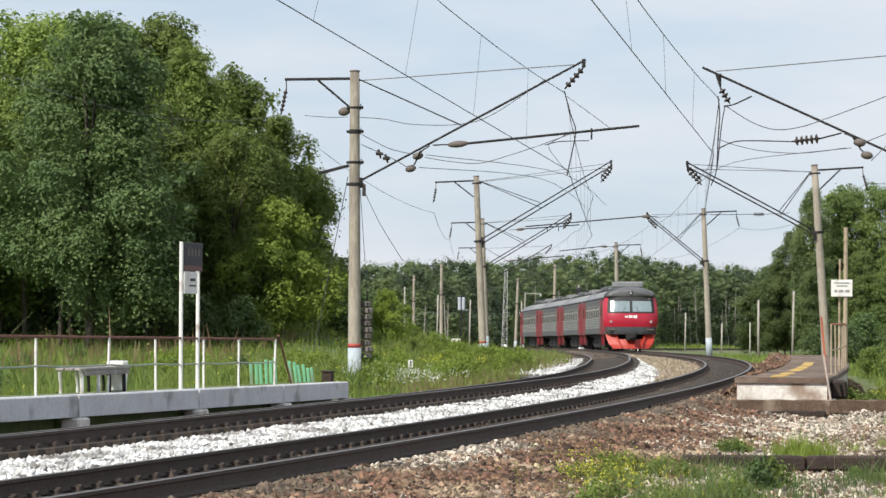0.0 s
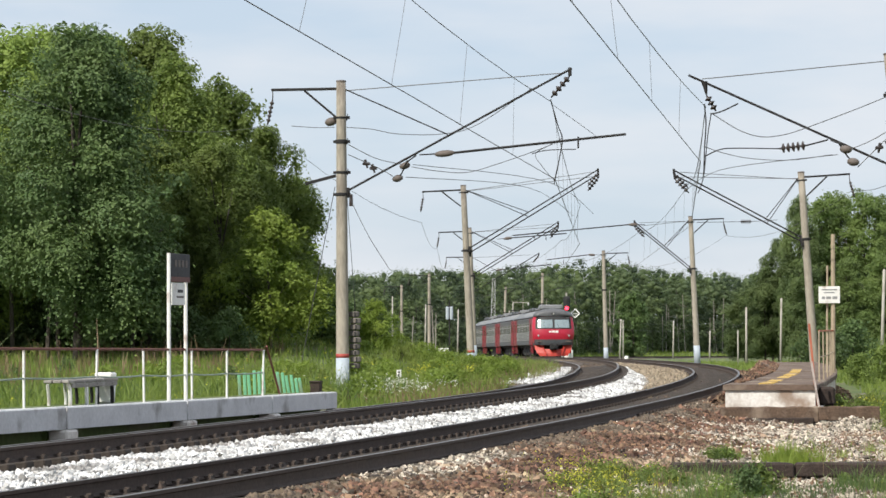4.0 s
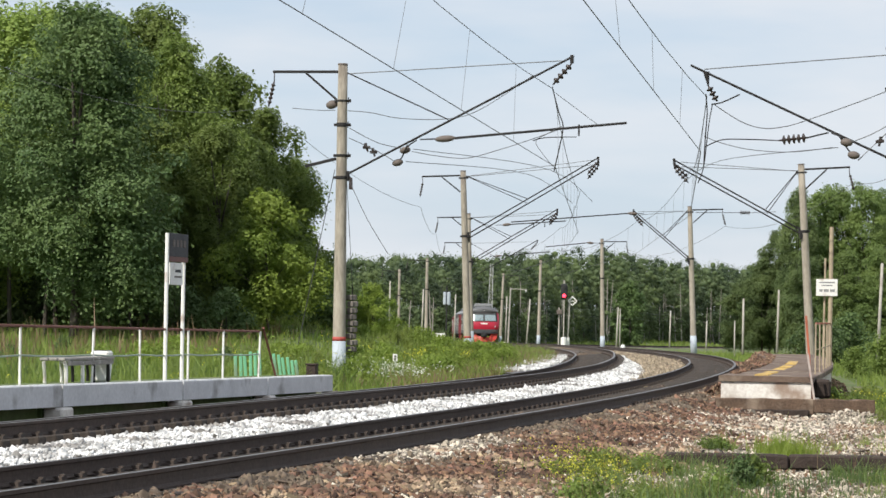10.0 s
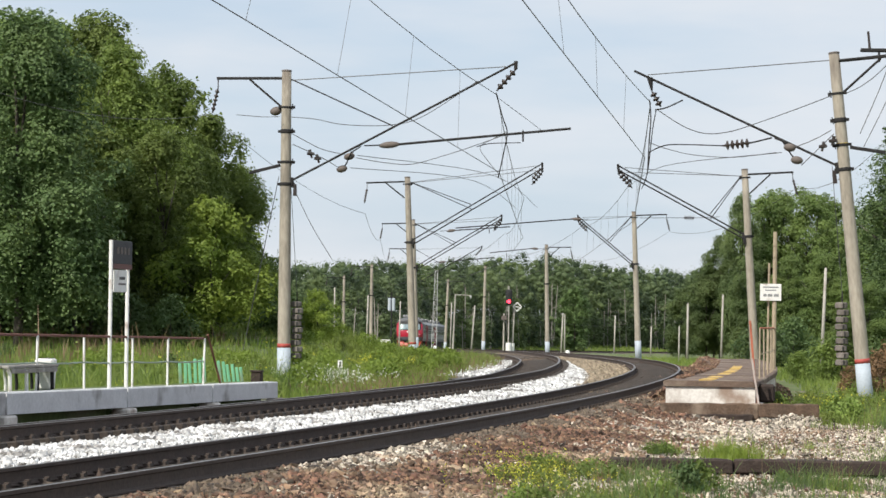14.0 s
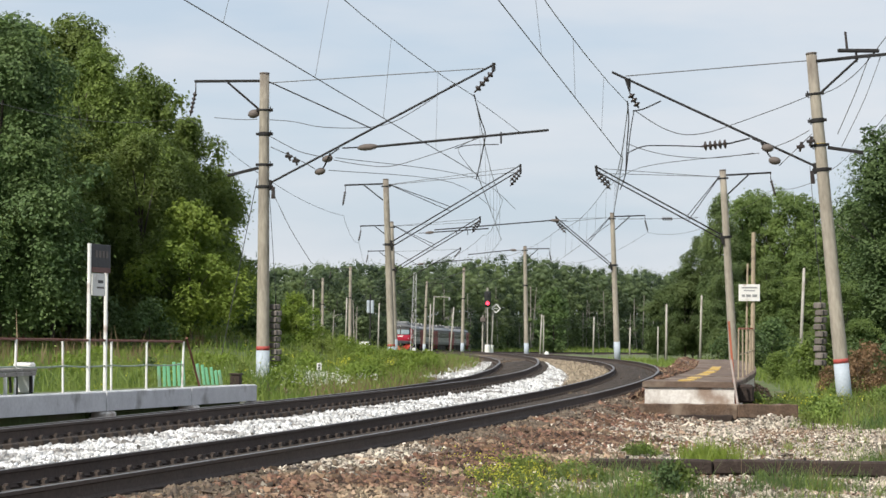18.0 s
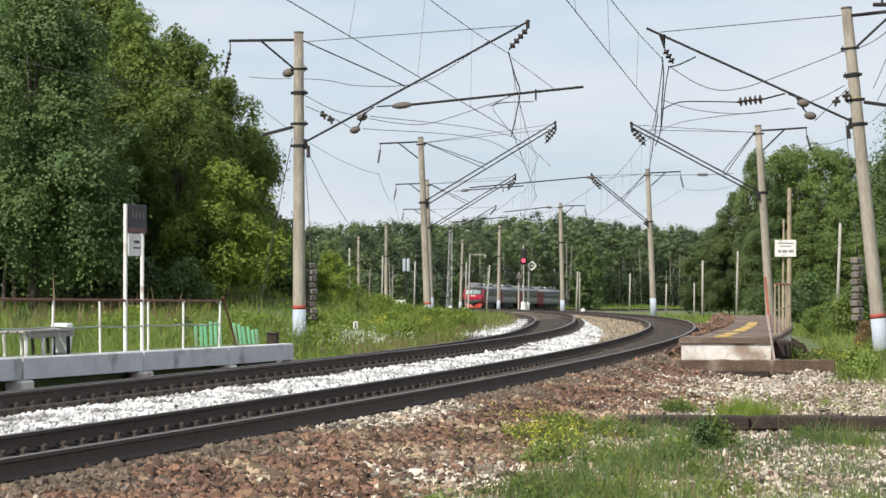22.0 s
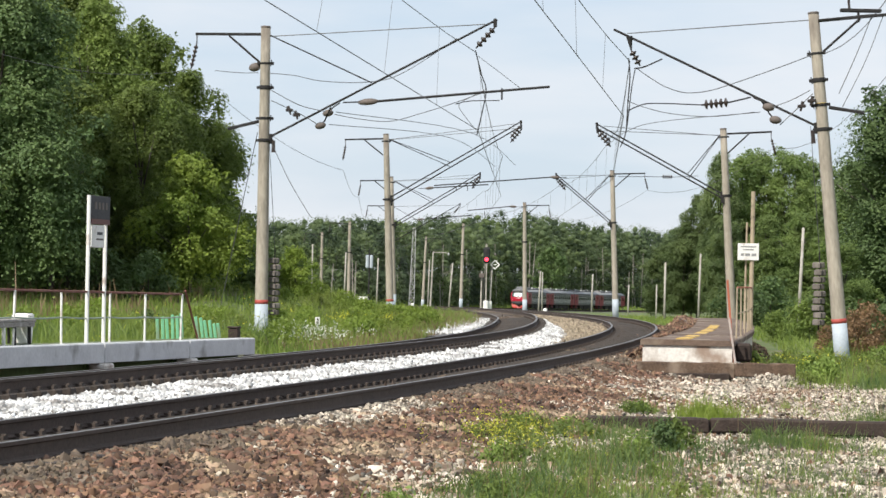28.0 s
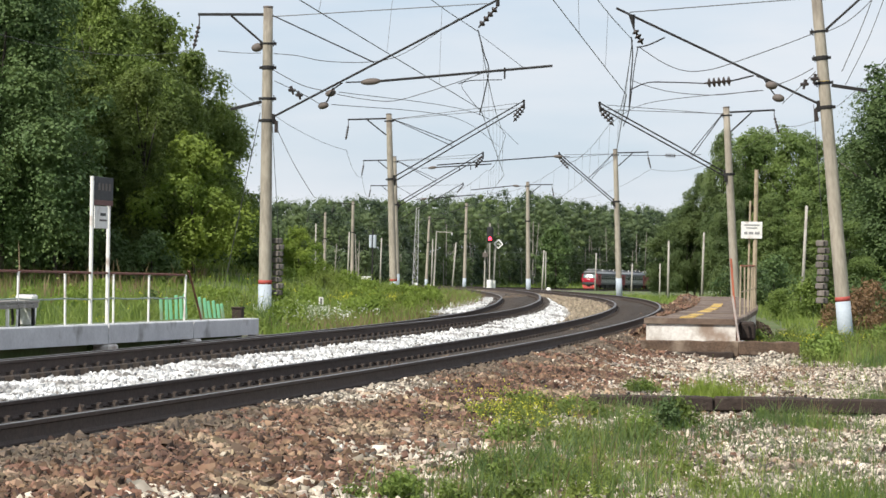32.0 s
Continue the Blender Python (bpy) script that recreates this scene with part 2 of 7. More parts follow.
M_BARK = mat("bark", (0.085, 0.07, 0.057), (0.042, 0.035, 0.03), 2.0, 0.95, bump=0.6, c3=(0.17, 0.16, 0.14), spots=0.15)
M_BARK_PALE = mat("bark_pale", (0.36, 0.33, 0.29), (0.2, 0.18, 0.16), 2.0, 0.95, bump=0.4)
M_LEAF = leaf_mat("leaf_deep", (0.125, 0.185, 0.04), (0.255, 0.332, 0.08), 0.42)
M_LEAF_DARK = leaf_mat("leaf_blue_green", (0.074, 0.126, 0.045), (0.13, 0.188, 0.063), 0.35, 0.2)
M_LEAF_BRIGHT = leaf_mat("leaf_bright", (0.125, 0.195, 0.03), (0.31, 0.385, 0.07), 0.45, 0.15)
M_LEAF_WOOD = leaf_mat("leaf_wood", (0.11, 0.172, 0.052), (0.245, 0.318, 0.098), 0.5, 0.2, 0.25)
M_LEAF_BIRCH = leaf_mat("leaf_birch", (0.112, 0.168, 0.062), (0.23, 0.295, 0.108), 0.5, 0.2, 0.25)
# The far-wood leaf colours below are paled and blued to hold distance haze.
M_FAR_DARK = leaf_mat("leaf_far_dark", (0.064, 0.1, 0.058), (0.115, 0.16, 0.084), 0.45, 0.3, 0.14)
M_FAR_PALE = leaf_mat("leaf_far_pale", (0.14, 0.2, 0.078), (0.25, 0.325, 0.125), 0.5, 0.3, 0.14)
M_WEED_Y = leaf_mat("leaf_weed", (0.12, 0.165, 0.035), (0.27, 0.32, 0.07), 0.4, 0.15)
M_LEAF_FAR_HAZED = leaf_mat("leaf_far_hazed", (0.1, 0.145, 0.066), (0.19, 0.25, 0.105), 0.45, 0.35, 0.14)
M_LEAF_MID = leaf_mat("leaf_fresh", (0.078, 0.135, 0.045), (0.15, 0.22, 0.07), 0.35, 0.05)
M_STEEL_PALE = mat("galvanised_steel", (0.5, 0.5, 0.49), (0.38, 0.38, 0.37), 3.0, 0.6, metal=0.2)
M_GRASS = leaf_mat("grass_blade", (0.09, 0.16, 0.025), (0.27, 0.33, 0.075), 0.4, 0.1)
M_GRASS_DEEP = leaf_mat("grass_deep", (0.06, 0.11, 0.035), (0.17, 0.23, 0.075), 0.4, 0.1)
M_GRASS_FRESH = leaf_mat("grass_fresh", (0.15, 0.22, 0.03), (0.33, 0.4, 0.08), 0.5, 0.1)
M_GRASS_DRY = leaf_mat("grass_seed_head", (0.16, 0.115, 0.06), (0.25, 0.17, 0.1), 0.35, 0.1)
M_FLOWER = leaf_mat("yellow_flower", (0.46, 0.46, 0.04), (0.58, 0.57, 0.07), 0.3, 0.05)
M_LEAF_RUST = leaf_mat("leaf_rust", (0.17, 0.1, 0.05), (0.3, 0.19, 0.1), 0.3, 0.1)
M_FLOWER_WHITE = leaf_mat("white_flower", (0.6, 0.62, 0.5), (0.75, 0.75, 0.68), 0.3, 0.05)
M_GLASS = mat("train_glass", (0.5, 0.57, 0.54), (0.42, 0.48, 0.46), 0.5, 0.12, metal=0.8)
M_GLASS_DARK = mat("window_dark", (0.02, 0.022, 0.024), (0.014, 0.015, 0.016), 1.0, 0.12)
M_SIGNAL_RED = glow_mat("signal_red", (1.0, 0.03, 0.06), 4.5)
M_BLACK = mat("black_paint", (0.02, 0.02, 0.02), (0.013, 0.013, 0.013), 4.0, 0.6)

# ---- the line of the tracks ----
KNOT_S = (-60, 0, 40, 80, 110, 140, 180, 220, 300, 360, 420, 470, 530, 590, 660, 800)
KNOT_K = (0.0, 0.0012, 0.002, 0.0029, 0.001, 0.0003, 0.00095, 0.00056, -0.0002, -0.00101, -0.00158, -0.00127, -0.00143, -0.00118, -0.00106, -0.0010)
S_AXIS = np.arange(-60.0, 781.0, 1.0)
_k = np.interp(S_AXIS, KNOT_S, KNOT_K)
_turn = np.concatenate([[0], np.cumsum((_k[1:] + _k[:-1]) / 2)])
HEAD = 0.232 - (_turn - np.interp(0, S_AXIS, _turn))
_mid = (HEAD[1:] + HEAD[:-1]) / 2
AX = np.concatenate([[0], np.cumsum(np.sin(_mid))])
AY = np.concatenate([[0], np.cumsum(np.cos(_mid))])
AX += -5.196 - np.interp(0, S_AXIS, AX)
AY += 20.0 - np.interp(0, S_AXIS, AY)
# a slight swerve to the right before the far curve
_u = np.clip((S_AXIS - 250) / 80, 0, 1)
AX += 0.7 * _u * _u * (3 - 2 * _u) + 0.2 * np.exp(-((S_AXIS - 166) / 22) ** 2)


def grade(s):
    """Height of the inner rail of the outer track: level, then falling away."""
    return np.interp(s, (68, 85, 100, 120, 140, 160, 180, 220, 262, 306, 366, 425, 485, 544, 589, 649, 800),
                     (0, -0.02, -0.07, -0.18, -0.32, -0.46, -0.61, -0.94, -1.29, -1.67, -2.17, -2.72, -3.28, -3.9, -4.45, -5.0, -6.3))


def spread(s):
    """Distance between the axes of the two tracks."""
    return 3.95 - 0.35 * np.exp(-((np.asarray(s, float) - 50) / 20) ** 2) + 0.35 * np.clip((np.asarray(s, float) - 62) / 25, 0, 1)


def at(s, o, z=0.0):
    """A place by station, offset to the right of the outer track's axis, and height over its rail."""
    s, o = np.asarray(s, float), np.asarray(o, float)
    h = np.interp(s, S_AXIS, HEAD)
    return np.stack(np.broadcast_arrays(np.interp(s, S_AXIS, AX) + np.cos(h) * o, np.interp(s, S_AXIS, AY) - np.sin(h) * o, grade(s) + z), -1)


def station(x, y):
    """Station and offset of places in the plan."""
    x, y = np.asarray(x, float).ravel(), np.asarray(y, float).ravel()
    s, o = np.empty_like(x), np.empty_like(x)
    for a in range(0, len(x), 4000):
        xx, yy = x[a:a + 4000, None], y[a:a + 4000, None]
        i = np.argmin((xx - AX[::2]) ** 2 + (yy - AY[::2]) ** 2, axis=1) * 2
        dx, dy, h = x[a:a + 4000] - AX[i], y[a:a + 4000] - AY[i], HEAD[i]
        s[a:a + 4000] = S_AXIS[i] + np.clip(dx * np.sin(h) + dy * np.cos(h), -2, 2)
        o[a:a + 4000] = dx * np.cos(h) - dy * np.sin(h)
    return s, o


def dip(s, o):
    """How far the shoulder lies lower towards the outer platform."""
    return 0.17 * np.clip((np.asarray(s, float) - 30) / 8, 0, 1) * np.clip((70 - np.asarray(s, float)) / 10, 0, 1) * np.clip((np.asarray(o, float) - 1.2) / 0.6, 0, 1)


PROF_O = (-400, -60, -22, -14, -10.5, -8.2, -7.2, -6.0, -5.2, 1.3, 2.4, 3.6, 6, 12, 30, 400)
PROF_Z = (1.2, 0.45, 0.12, 0.0, -0.12, -0.2, -0.2, -0.26, -0.24, -0.24, -0.38, -0.5, -0.52, -0.52, -0.45, 0.5)


def ground_z(x, y):
    x, y = np.asarray(x, float), np.asarray(y, float)
    s, o = station(x, y)
    z = grade(np.clip(s, -60, 700)) + np.interp(o, PROF_O, PROF_Z) - dip(s, o) * np.clip((7 - o) / 3, 0, 1)
    # a low mound inside the curve
    z = z + np.interp(o, (-60, -22, -14, -12, -10.5, -9.0, -7.6), (0.75, 0.93, 0.98, 0.64, 0.24, 0.03, 0.0)) * np.clip((s - 64) / 20, 0, 1) * np.clip((160 - s) / 60, 0, 1)
    # a grassy bank beyond the far end of the curve
    z = z + 2.5 * np.clip((-o - 5) / 30, 0, 1) * np.clip((s - 565) / 50, 0, 1) * np.clip((760 - s) / 60, 0, 1)
    wave = 0.05 * np.sin(x.ravel() * 0.9 + 1.3) * np.sin(y.ravel() * 0.55) + 0.03 * np.sin(x.ravel() * 2.7 + y.ravel() * 1.9)
    off = np.clip((np.abs(o + 1.9) - 6.5) / 4, 0, 1)
    return (z + wave * off).reshape(x.shape)


def gz(x, y):
    return float(ground_z(np.array([x]), np.array([y]))[0])


# ---- mesh helpers ----


def mesh_np(name, verts, faces):
    """A mesh from arrays; all faces have the same number of corners."""
    me = bpy.data.meshes.new(name)
    verts, faces = np.asarray(verts, np.float32), np.asarray(faces, np.int32)
    me.vertices.add(len(verts))
    me.vertices.foreach_set("co", verts.ravel())
    me.loops.add(faces.size)
    me.loops.foreach_set("vertex_index", faces.ravel())
    me.polygons.add(len(faces))
    me.polygons.foreach_set("loop_start", np.arange(0, faces.size, faces.shape[1], dtype=np.int32))
    me.update(calc_edges=True)
    me.shade_flat()
    return me


def as_mesh(name, bm, material, smooth=False):
    me = bpy.data.meshes.new(name)
    bmesh.ops.recalc_face_normals(bm, faces=bm.faces)
    bm.to_mesh(me)
    bm.free()
    if smooth:
        me.shade_smooth()
    me.materials.append(material)
    return me


def thing(name, m, label="", category="", group="", kind=""):
    """The base of a thing; its parts are children."""
    ob = new(name)
    ob.empty_display_size = 0.2
    ob.matrix_basis = m
    return tagged(ob, label, category, group, kind)


def part(name, bm, material, parent, label="", smooth=False):
    me = bm if isinstance(bm, bpy.types.Mesh) else as_mesh(name, bm, material, smooth)
    if not me.materials:
        me.materials.append(material)
    ob = new(name, me)
    ob.parent = parent
    return tagged(ob, label)


def box(bm, c, size, bevel=0.0, m=None):
    """A box round c; bevelled edges if asked."""
    r = bmesh.ops.create_cube(bm, size=1.0)
    vs = r["verts"]
    for v in vs:
        v.co = Vector((v.co.x * size[0], v.co.y * size[1], v.co.z * size[2]))
    if bevel:
        es = list({e for v in vs for e in v.link_edges})
        g = bmesh.ops.bevel(bm, geom=es, offset=bevel, segments=1, affect="EDGES", profile=0.5)
        vs = list({v for f in g["faces"] for v in f.verts} | {v for v in vs if v.is_valid})
    t = (m or Matrix()) if m else Matrix()
    for v in vs:
        v.co = t @ v.co + Vector(c)
    return bm


def rod(bm, a, b, r0, r1=None, n=8, caps=True):
    """A round bar from a to b, tapering from r0 to r1."""
    a, b = Vector(a), Vector(b)
    r1 = r0 if r1 is None else r1
    d = (b - a).normalized()
    u = d.orthogonal().normalized()
    w = d.cross(u)
    ra, rb = [], []
    for i in range(n):
        k = u * math.cos(2 * math.pi * i / n) + w * math.sin(2 * math.pi * i / n)
        ra.append(bm.verts.new(a + k * r0))
        rb.append(bm.verts.new(b + k * r1))
    for i in range(n):
        bm.faces.new((ra[i], ra[(i + 1) % n], rb[(i + 1) % n], rb[i]))
    if caps:
        bm.faces.new(ra[::-1])
        bm.faces.new(rb)
    return bm


def lathe(bm, a, b, prof, n=10):
    """A turned body along a to b: prof holds (share of the way, radius)."""
    a, b = Vector(a), Vector(b)
    d = (b - a).normalized()
    u = d.orthogonal().normalized()
    w = d.cross(u)
    rings = []
    for t, r in prof:
        c = a.lerp(b, t)
        rings.append([bm.verts.new(c + (u * math.cos(2 * math.pi * i / n) + w * math.sin(2 * math.pi * i / n)) * max(r, 1e-3)) for i in range(n)])
    for p, q in zip(rings, rings[1:]):
        for i in range(n):
            bm.faces.new((p[i], p[(i + 1) % n], q[(i + 1) % n], q[i]))
    bm.faces.new(rings[0][::-1])
    bm.faces.new(rings[-1])
    return bm


def tube(bm, pts, r, n=5):
    """A round wire through the points, in one piece."""
    pts = [Vector(p) for p in pts]
    last = None
    for i, p in enumerate(pts):
        d = (pts[min(i + 1, len(pts) - 1)] - pts[max(i - 1, 0)]).normalized()
        u = Vector((0, 0, 1)).cross(d)
        u = (u if u.length > 0.05 else Vector((1, 0, 0))).normalized()
        w = d.cross(u)
        ring = [bm.verts.new(p + (u * math.cos(2 * math.pi * k / n) + w * math.sin(2 * math.pi * k / n)) * r) for k in range(n)]
        if last:
            for k in range(n):
                bm.faces.new((last[k], last[(k + 1) % n], ring[(k + 1) % n], ring[k]))
        last = ring
    return bm


def sag(a, b, drop, n=10):
    a, b = Vector(a), Vector(b)
    return [a.lerp(b, i / n) - Vector((0, 0, drop * 4 * (i / n) * (1 - i / n))) for i in range(n + 1)]


def BM():
    return bmesh.new()


# ---- ground ----


def spaced(lo, hi, step, grow, far):
    v = list(np.arange(lo, hi + 1e-6, step))
    d = step
    while v[-1] < far:
        d *= grow
        v.append(v[-1] + d)
    return v


gy = np.array(sorted({-a for a in spaced(0, 10, 2, 1.5, 400)} | set(spaced(0, 12, 2, 1, 12)) | set(spaced(13, 130, 0.8, 1.03, 5200))))
gx_pos = spaced(0, 26, 0.6, 1.07, 3200)
gx = np.array(sorted({-a for a in gx_pos} | set(gx_pos)))
GX, GY = np.meshgrid(gx, gy)
GZ = ground_z(GX, GY)
nx = len(gx)
ii = (np.arange(len(gy) - 1)[:, None] * nx + np.arange(nx - 1)[None]).ravel()
ground = new("ground", mesh_np("ground", np.stack([GX, GY, GZ], -1).reshape(-1, 3), np.stack([ii, ii + 1, ii + 1 + nx, ii + nx], 1)))
ground.data.materials.append(M_SOIL)
ground.data.shade_smooth()
tagged(ground, "grassy earth beside the railway line, falling away gently", "ground", kind="structure")


def bed(name, s0, s1, ds, offs, heights, material, label):
    """A strip of ballast along the track; offs and heights may follow the station."""
    ss = np.arange(s0, s1 + 1e-6, ds)
    V, nO = [], len(offs)
    for s in ss:
        for o, h in zip(offs, heights):
            V.append(at(s, o(s) if callable(o) else o, h(s) if callable(h) else h))
    i = (np.arange(len(ss) - 1)[:, None] * nO + np.arange(nO - 1)[None]).ravel()
    ob = new(name, mesh_np(name, V, np.stack([i, i + 1, i + 1 + nO, i + nO], 1)))
    ob.data.materials.append(material)
    ob.data.shade_smooth()
    return tagged(ob, label, "ballast", kind="structure")


T1_CANT, T2_CANT = 0.15, 0.028
t1 = lambda s: -float(spread(s))
w_edge = lambda s: np.interp(s, (48, 60, 72, 85, 95, 100), (-0.95, -1.45, -2.15, -2.75, -3.1, -3.2))
# Before station 41 the dark bed runs under the platform as painted shade.
bed("ballast_inner_track", -40, 700, 2, [lambda s: t1(s) - (2.55 if s < 41 else 1.85), lambda s: t1(s) - 1.3, lambda s: t1(s) - 0.5, lambda s: t1(s) + 0.6, lambda s: t1(s) + 1.25],
    [-0.26, -0.21, -0.19, -0.09, -0.1], M_TRACK_BED, "dark oily ballast of the inner track, widened as painted shade under the platform")
bed("ballast_outer_track", -40, 700, 2, [-1.05, -0.6, 0.6, 1.05], [-0.21, -0.24, -0.235, -0.18], M_TRACK_BED, "dark oily ballast between the rails of the outer track")
bed("ballast_between_tracks", -40, 100, 1, [lambda s: t1(s) + 1.2, lambda s: (t1(s) + 0.98) * 0.8 + float(w_edge(s)) * 0.2, lambda s: (t1(s) + 0.98) * 0.4 + float(w_edge(s)) * 0.6, lambda s: float(w_edge(s)) - 0.05], [-0.11, -0.12, -0.16, -0.21], M_WHITE_BED, "whitewashed gravel between the two tracks")
bed("ballast_between_tracks_far", 54, 700, 2, [lambda s: float(w_edge(s)) if s < 100 else t1(s) + 0.98, lambda s: -0.8 + 0.8 * float(w_edge(s)) + 0.0, -1.2, -0.95], [-0.12, -0.13, -0.18, -0.2], M_BEIGE_BED, "beige gravel between the two tracks")
bed("ballast_shoulder", -40, 700, 2, [1.0, 1.6, 2.5, 3.7, 4.9], [-0.17, lambda s: -0.24 - float(dip(s, 1.6)), lambda s: -0.35 - float(dip(s, 2.5)), lambda s: -0.47 - float(dip(s, 3.7)), lambda s: -0.64 - float(dip(s, 4.9))], M_BALLAST_BED, "brown crushed stone shoulder beside the track")
bed("ballast_inner_shoulder", 64, 124, 2, [lambda s: t1(s) - 3.2, lambda s: t1(s) - 2.5, lambda s: t1(s) - 1.2], [-0.4, -0.21, -0.17], M_WHITE_BED, "whitewashed gravel on the inside of the curve")

# ---- rails ----
RAIL_PROF = [(-0.036, 0.0), (0.036, 0.0), (0.037, -0.032), (0.012, -0.047), (0.009, -0.1), (0.011, -0.145), (0.03, -0.16), (0.075, -0.168), (0.075, -0.18),
             (-0.075, -0.18), (-0.075, -0.168), (-0.03, -0.16), (-0.011, -0.145), (-0.009, -0.1), (-0.012, -0.047), (-0.037, -0.032)]


def rail(parent, off, z, label):
    ss = np.concatenate([np.arange(-40, 200, 1.0), np.arange(200, 721, 4.0)])
    n = len(RAIL_PROF)
    V, F = [], []
    for s in ss:
        o = off(s)
        for a, b in RAIL_PROF:
            V.append(at(s, o + a, z + b))
    i = (np.arange(len(ss) - 1)[:, None] * n + np.arange(n)[None])
    j = (np.arange(len(ss) - 1)[:, None] * n + (np.arange(n)[None] + 1) % n)
    F = np.stack([i, j, j + n, i + n], -1).reshape(-1, 4)
    me = mesh_np("rail", V, F)
    me.materials.append(M_RAIL)
    me.materials.append(M_RAILHEAD)
    top = np.zeros((len(ss) - 1, n), np.int32)
    top[:, 0] = 1
    me.polygons.foreach_set("material_index", top.ravel())
    return part("rail", me, M_RAIL, parent, label)


track_1 = thing("railway_track", Matrix(), "canted railway track on the inside of the curve, rusty rails", "track", "railway tracks", "structure")
track_2 = thing("railway_track", Matrix(), "railway track on the outside of the curve, rusty rails", "track", "railway tracks", "structure")
rail(track_1, lambda s: t1(s) + 0.76, T1_CANT, "")
rail(track_1, lambda s: t1(s) - 0.76, 0.007, "")
rail(track_2, lambda s: 0.76, T2_CANT, "")
rail(track_2, lambda s: -0.76, 0.0, "")

# ---- overhead line masts ----


def string_of_discs(bm, a, b, n, r=0.13):
    prof = [(0, 0.02)]
    for i in range(n):
        t = 0.08 + 0.84 * (i + 0.5) / n
        w = 0.84 / n
        prof += [(t - w * 0.42, 0.03), (t - w * 0.2, r), (t + w * 0.05, r * 0.9), (t + w * 0.3, 0.03)]
    prof.append((1, 0.02))
    return lathe(bm, a, b, prof, 9)


def egg(bm, a, b, r):
    return lathe(bm, a, b, [(0, r * 0.3), (0.12, r * 0.7), (0.35, r), (0.65, r), (0.88, r * 0.7), (1, r * 0.3)], 10)


def mast(x, y, z0, height, rz, lean, reach, foot, tip, label, double=False, back=2.0, r0=0.2, r1=0.14, extras=True, steady=None, painted=True, band=True, arm=True, mid_tie=True, droop=0.0, tie=0.45):
    """A concrete mast. Its own x axis points across the track; heights are over its foot."""
    t = thing("catenary_mast", pose(x, y, z0, 0, 0, rz) @ pose(0, 0, 0, 0, lean, 0), label, "catenary mast", "overhead line masts")
    rad = lambda z: r0 + (r1 - r0) * z / height
    part("pole", lathe(BM(), (0, 0, -0.6), (0, 0, height), [(0, r0 * 1.02)] + [(k / 8, rad(-0.6 + (height + 0.6) * k / 8)) for k in range(1, 9)], 16), M_POLE, t, "tapered grey-brown concrete pole", True)
    if painted:
        part("base_paint", lathe(BM(), (0, 0, -0.3), (0, 0, 0.95), [(0, rad(-0.3) + 0.006), (1, rad(0.95) + 0.006)], 16), M_POLE_BASE, t, "pale blue-grey painted foot", True)
        if band:
            part("band", lathe(BM(), (0, 0, 0.95), (0, 0, 1.07), [(0, rad(0.95) + 0.008), (1, rad(1.07) + 0.008)], 16), M_POLE_BAND, t, "red painted band", True)
    part("cap", lathe(BM(), (0, 0, height - 0.02), (0, 0, height + 0.03), [(0, r1 + 0.012), (0.7, r1 + 0.012), (1, r1 - 0.02)], 14), M_PULLEY, t, "dark stained pole cap")
    for z, hh in ((height - 1.08, 0.03), (height - 1.79, 0.06), (foot + 0.55, 0.04), (foot - 0.1, 0.05)) if extras else ((height - 0.35, 0.03), (foot - 0.1, 0.06)):
        bm = BM()
        lathe(bm, (0, 0, z - hh), (0, 0, z + hh), [(0, rad(z) + 0.012), (0.2, rad(z) + 0.024), (0.8, rad(z) + 0.024), (1, rad(z) + 0.012)], 14)
        box(bm, (rad(z) + 0.06, 0, z), (0.1, 0.08, 0.09), 0.01)
        box(bm, (-rad(z) - 0.05, 0, z), (0.08, 0.07, 0.08), 0.01)
        rod(bm, (rad(z) + 0.03, -0.06, z - 0.09), (rad(z) + 0.05, -0.06, z + 0.1), 0.016, 0.016, 5)
        part("collar", bm, M_STEEL, t)
    if arm:
        for k in ((-0.16, 0.16) if double else (0.0,)):
            dz = -0.22 if double and k > 0 else 0.0
            bm = BM()
            rod(bm, (rad(foot), k, foot + dz), (reach, k, tip + dz), 0.032, 0.032, 8)
            box(bm, (rad(foot) + 0.02, k, foot + dz - 0.05), (0.12, 0.1, 0.3), 0.015)
            if not droop:
                box(bm, (reach - 0.06, k, tip + dz - 0.1), (0.11, 0.05, 0.26), 0.02)
            part("cantilever", bm, M_STEEL, t, "sloping dark steel cantilever tube")
            mx, mz = rad(foot) + (reach - rad(foot)) * tie, foot + (tip - foot) * tie + dz
            if mid_tie:
                part("tie_rod", rod(BM(), (rad(height - 0.25), k, height - 0.25), (mx, k, mz + 0.05), 0.02, 0.02, 6), M_STEEL, t)
            part("tie_rod", rod(BM(), (rad(height - 0.28), k, height - (0.18 if droop else 0.28)), (reach - 0.35, k, tip + dz - 0.14), 0.014, 0.014, 5), M_WIRE, t)
            a = (reach - (0.42 if droop else 0.06), k, tip + dz - (0.6 if droop else 0.22))
            b = (reach - 0.62, k * 0.5, tip + dz - (1.03 if droop else 0.85))
            if droop:
                part("tip_bracket", lathe(BM(), (reach - 0.4, k, tip + dz - 0.22), a, [(0, 0.09), (1, 0.02)], 6), M_STEEL, t)
            part("insulator_string", string_of_discs(BM(), a, b, 3 if droop else 4, 0.105), M_INSUL, t, "string of dark glazed disc insulators", True)
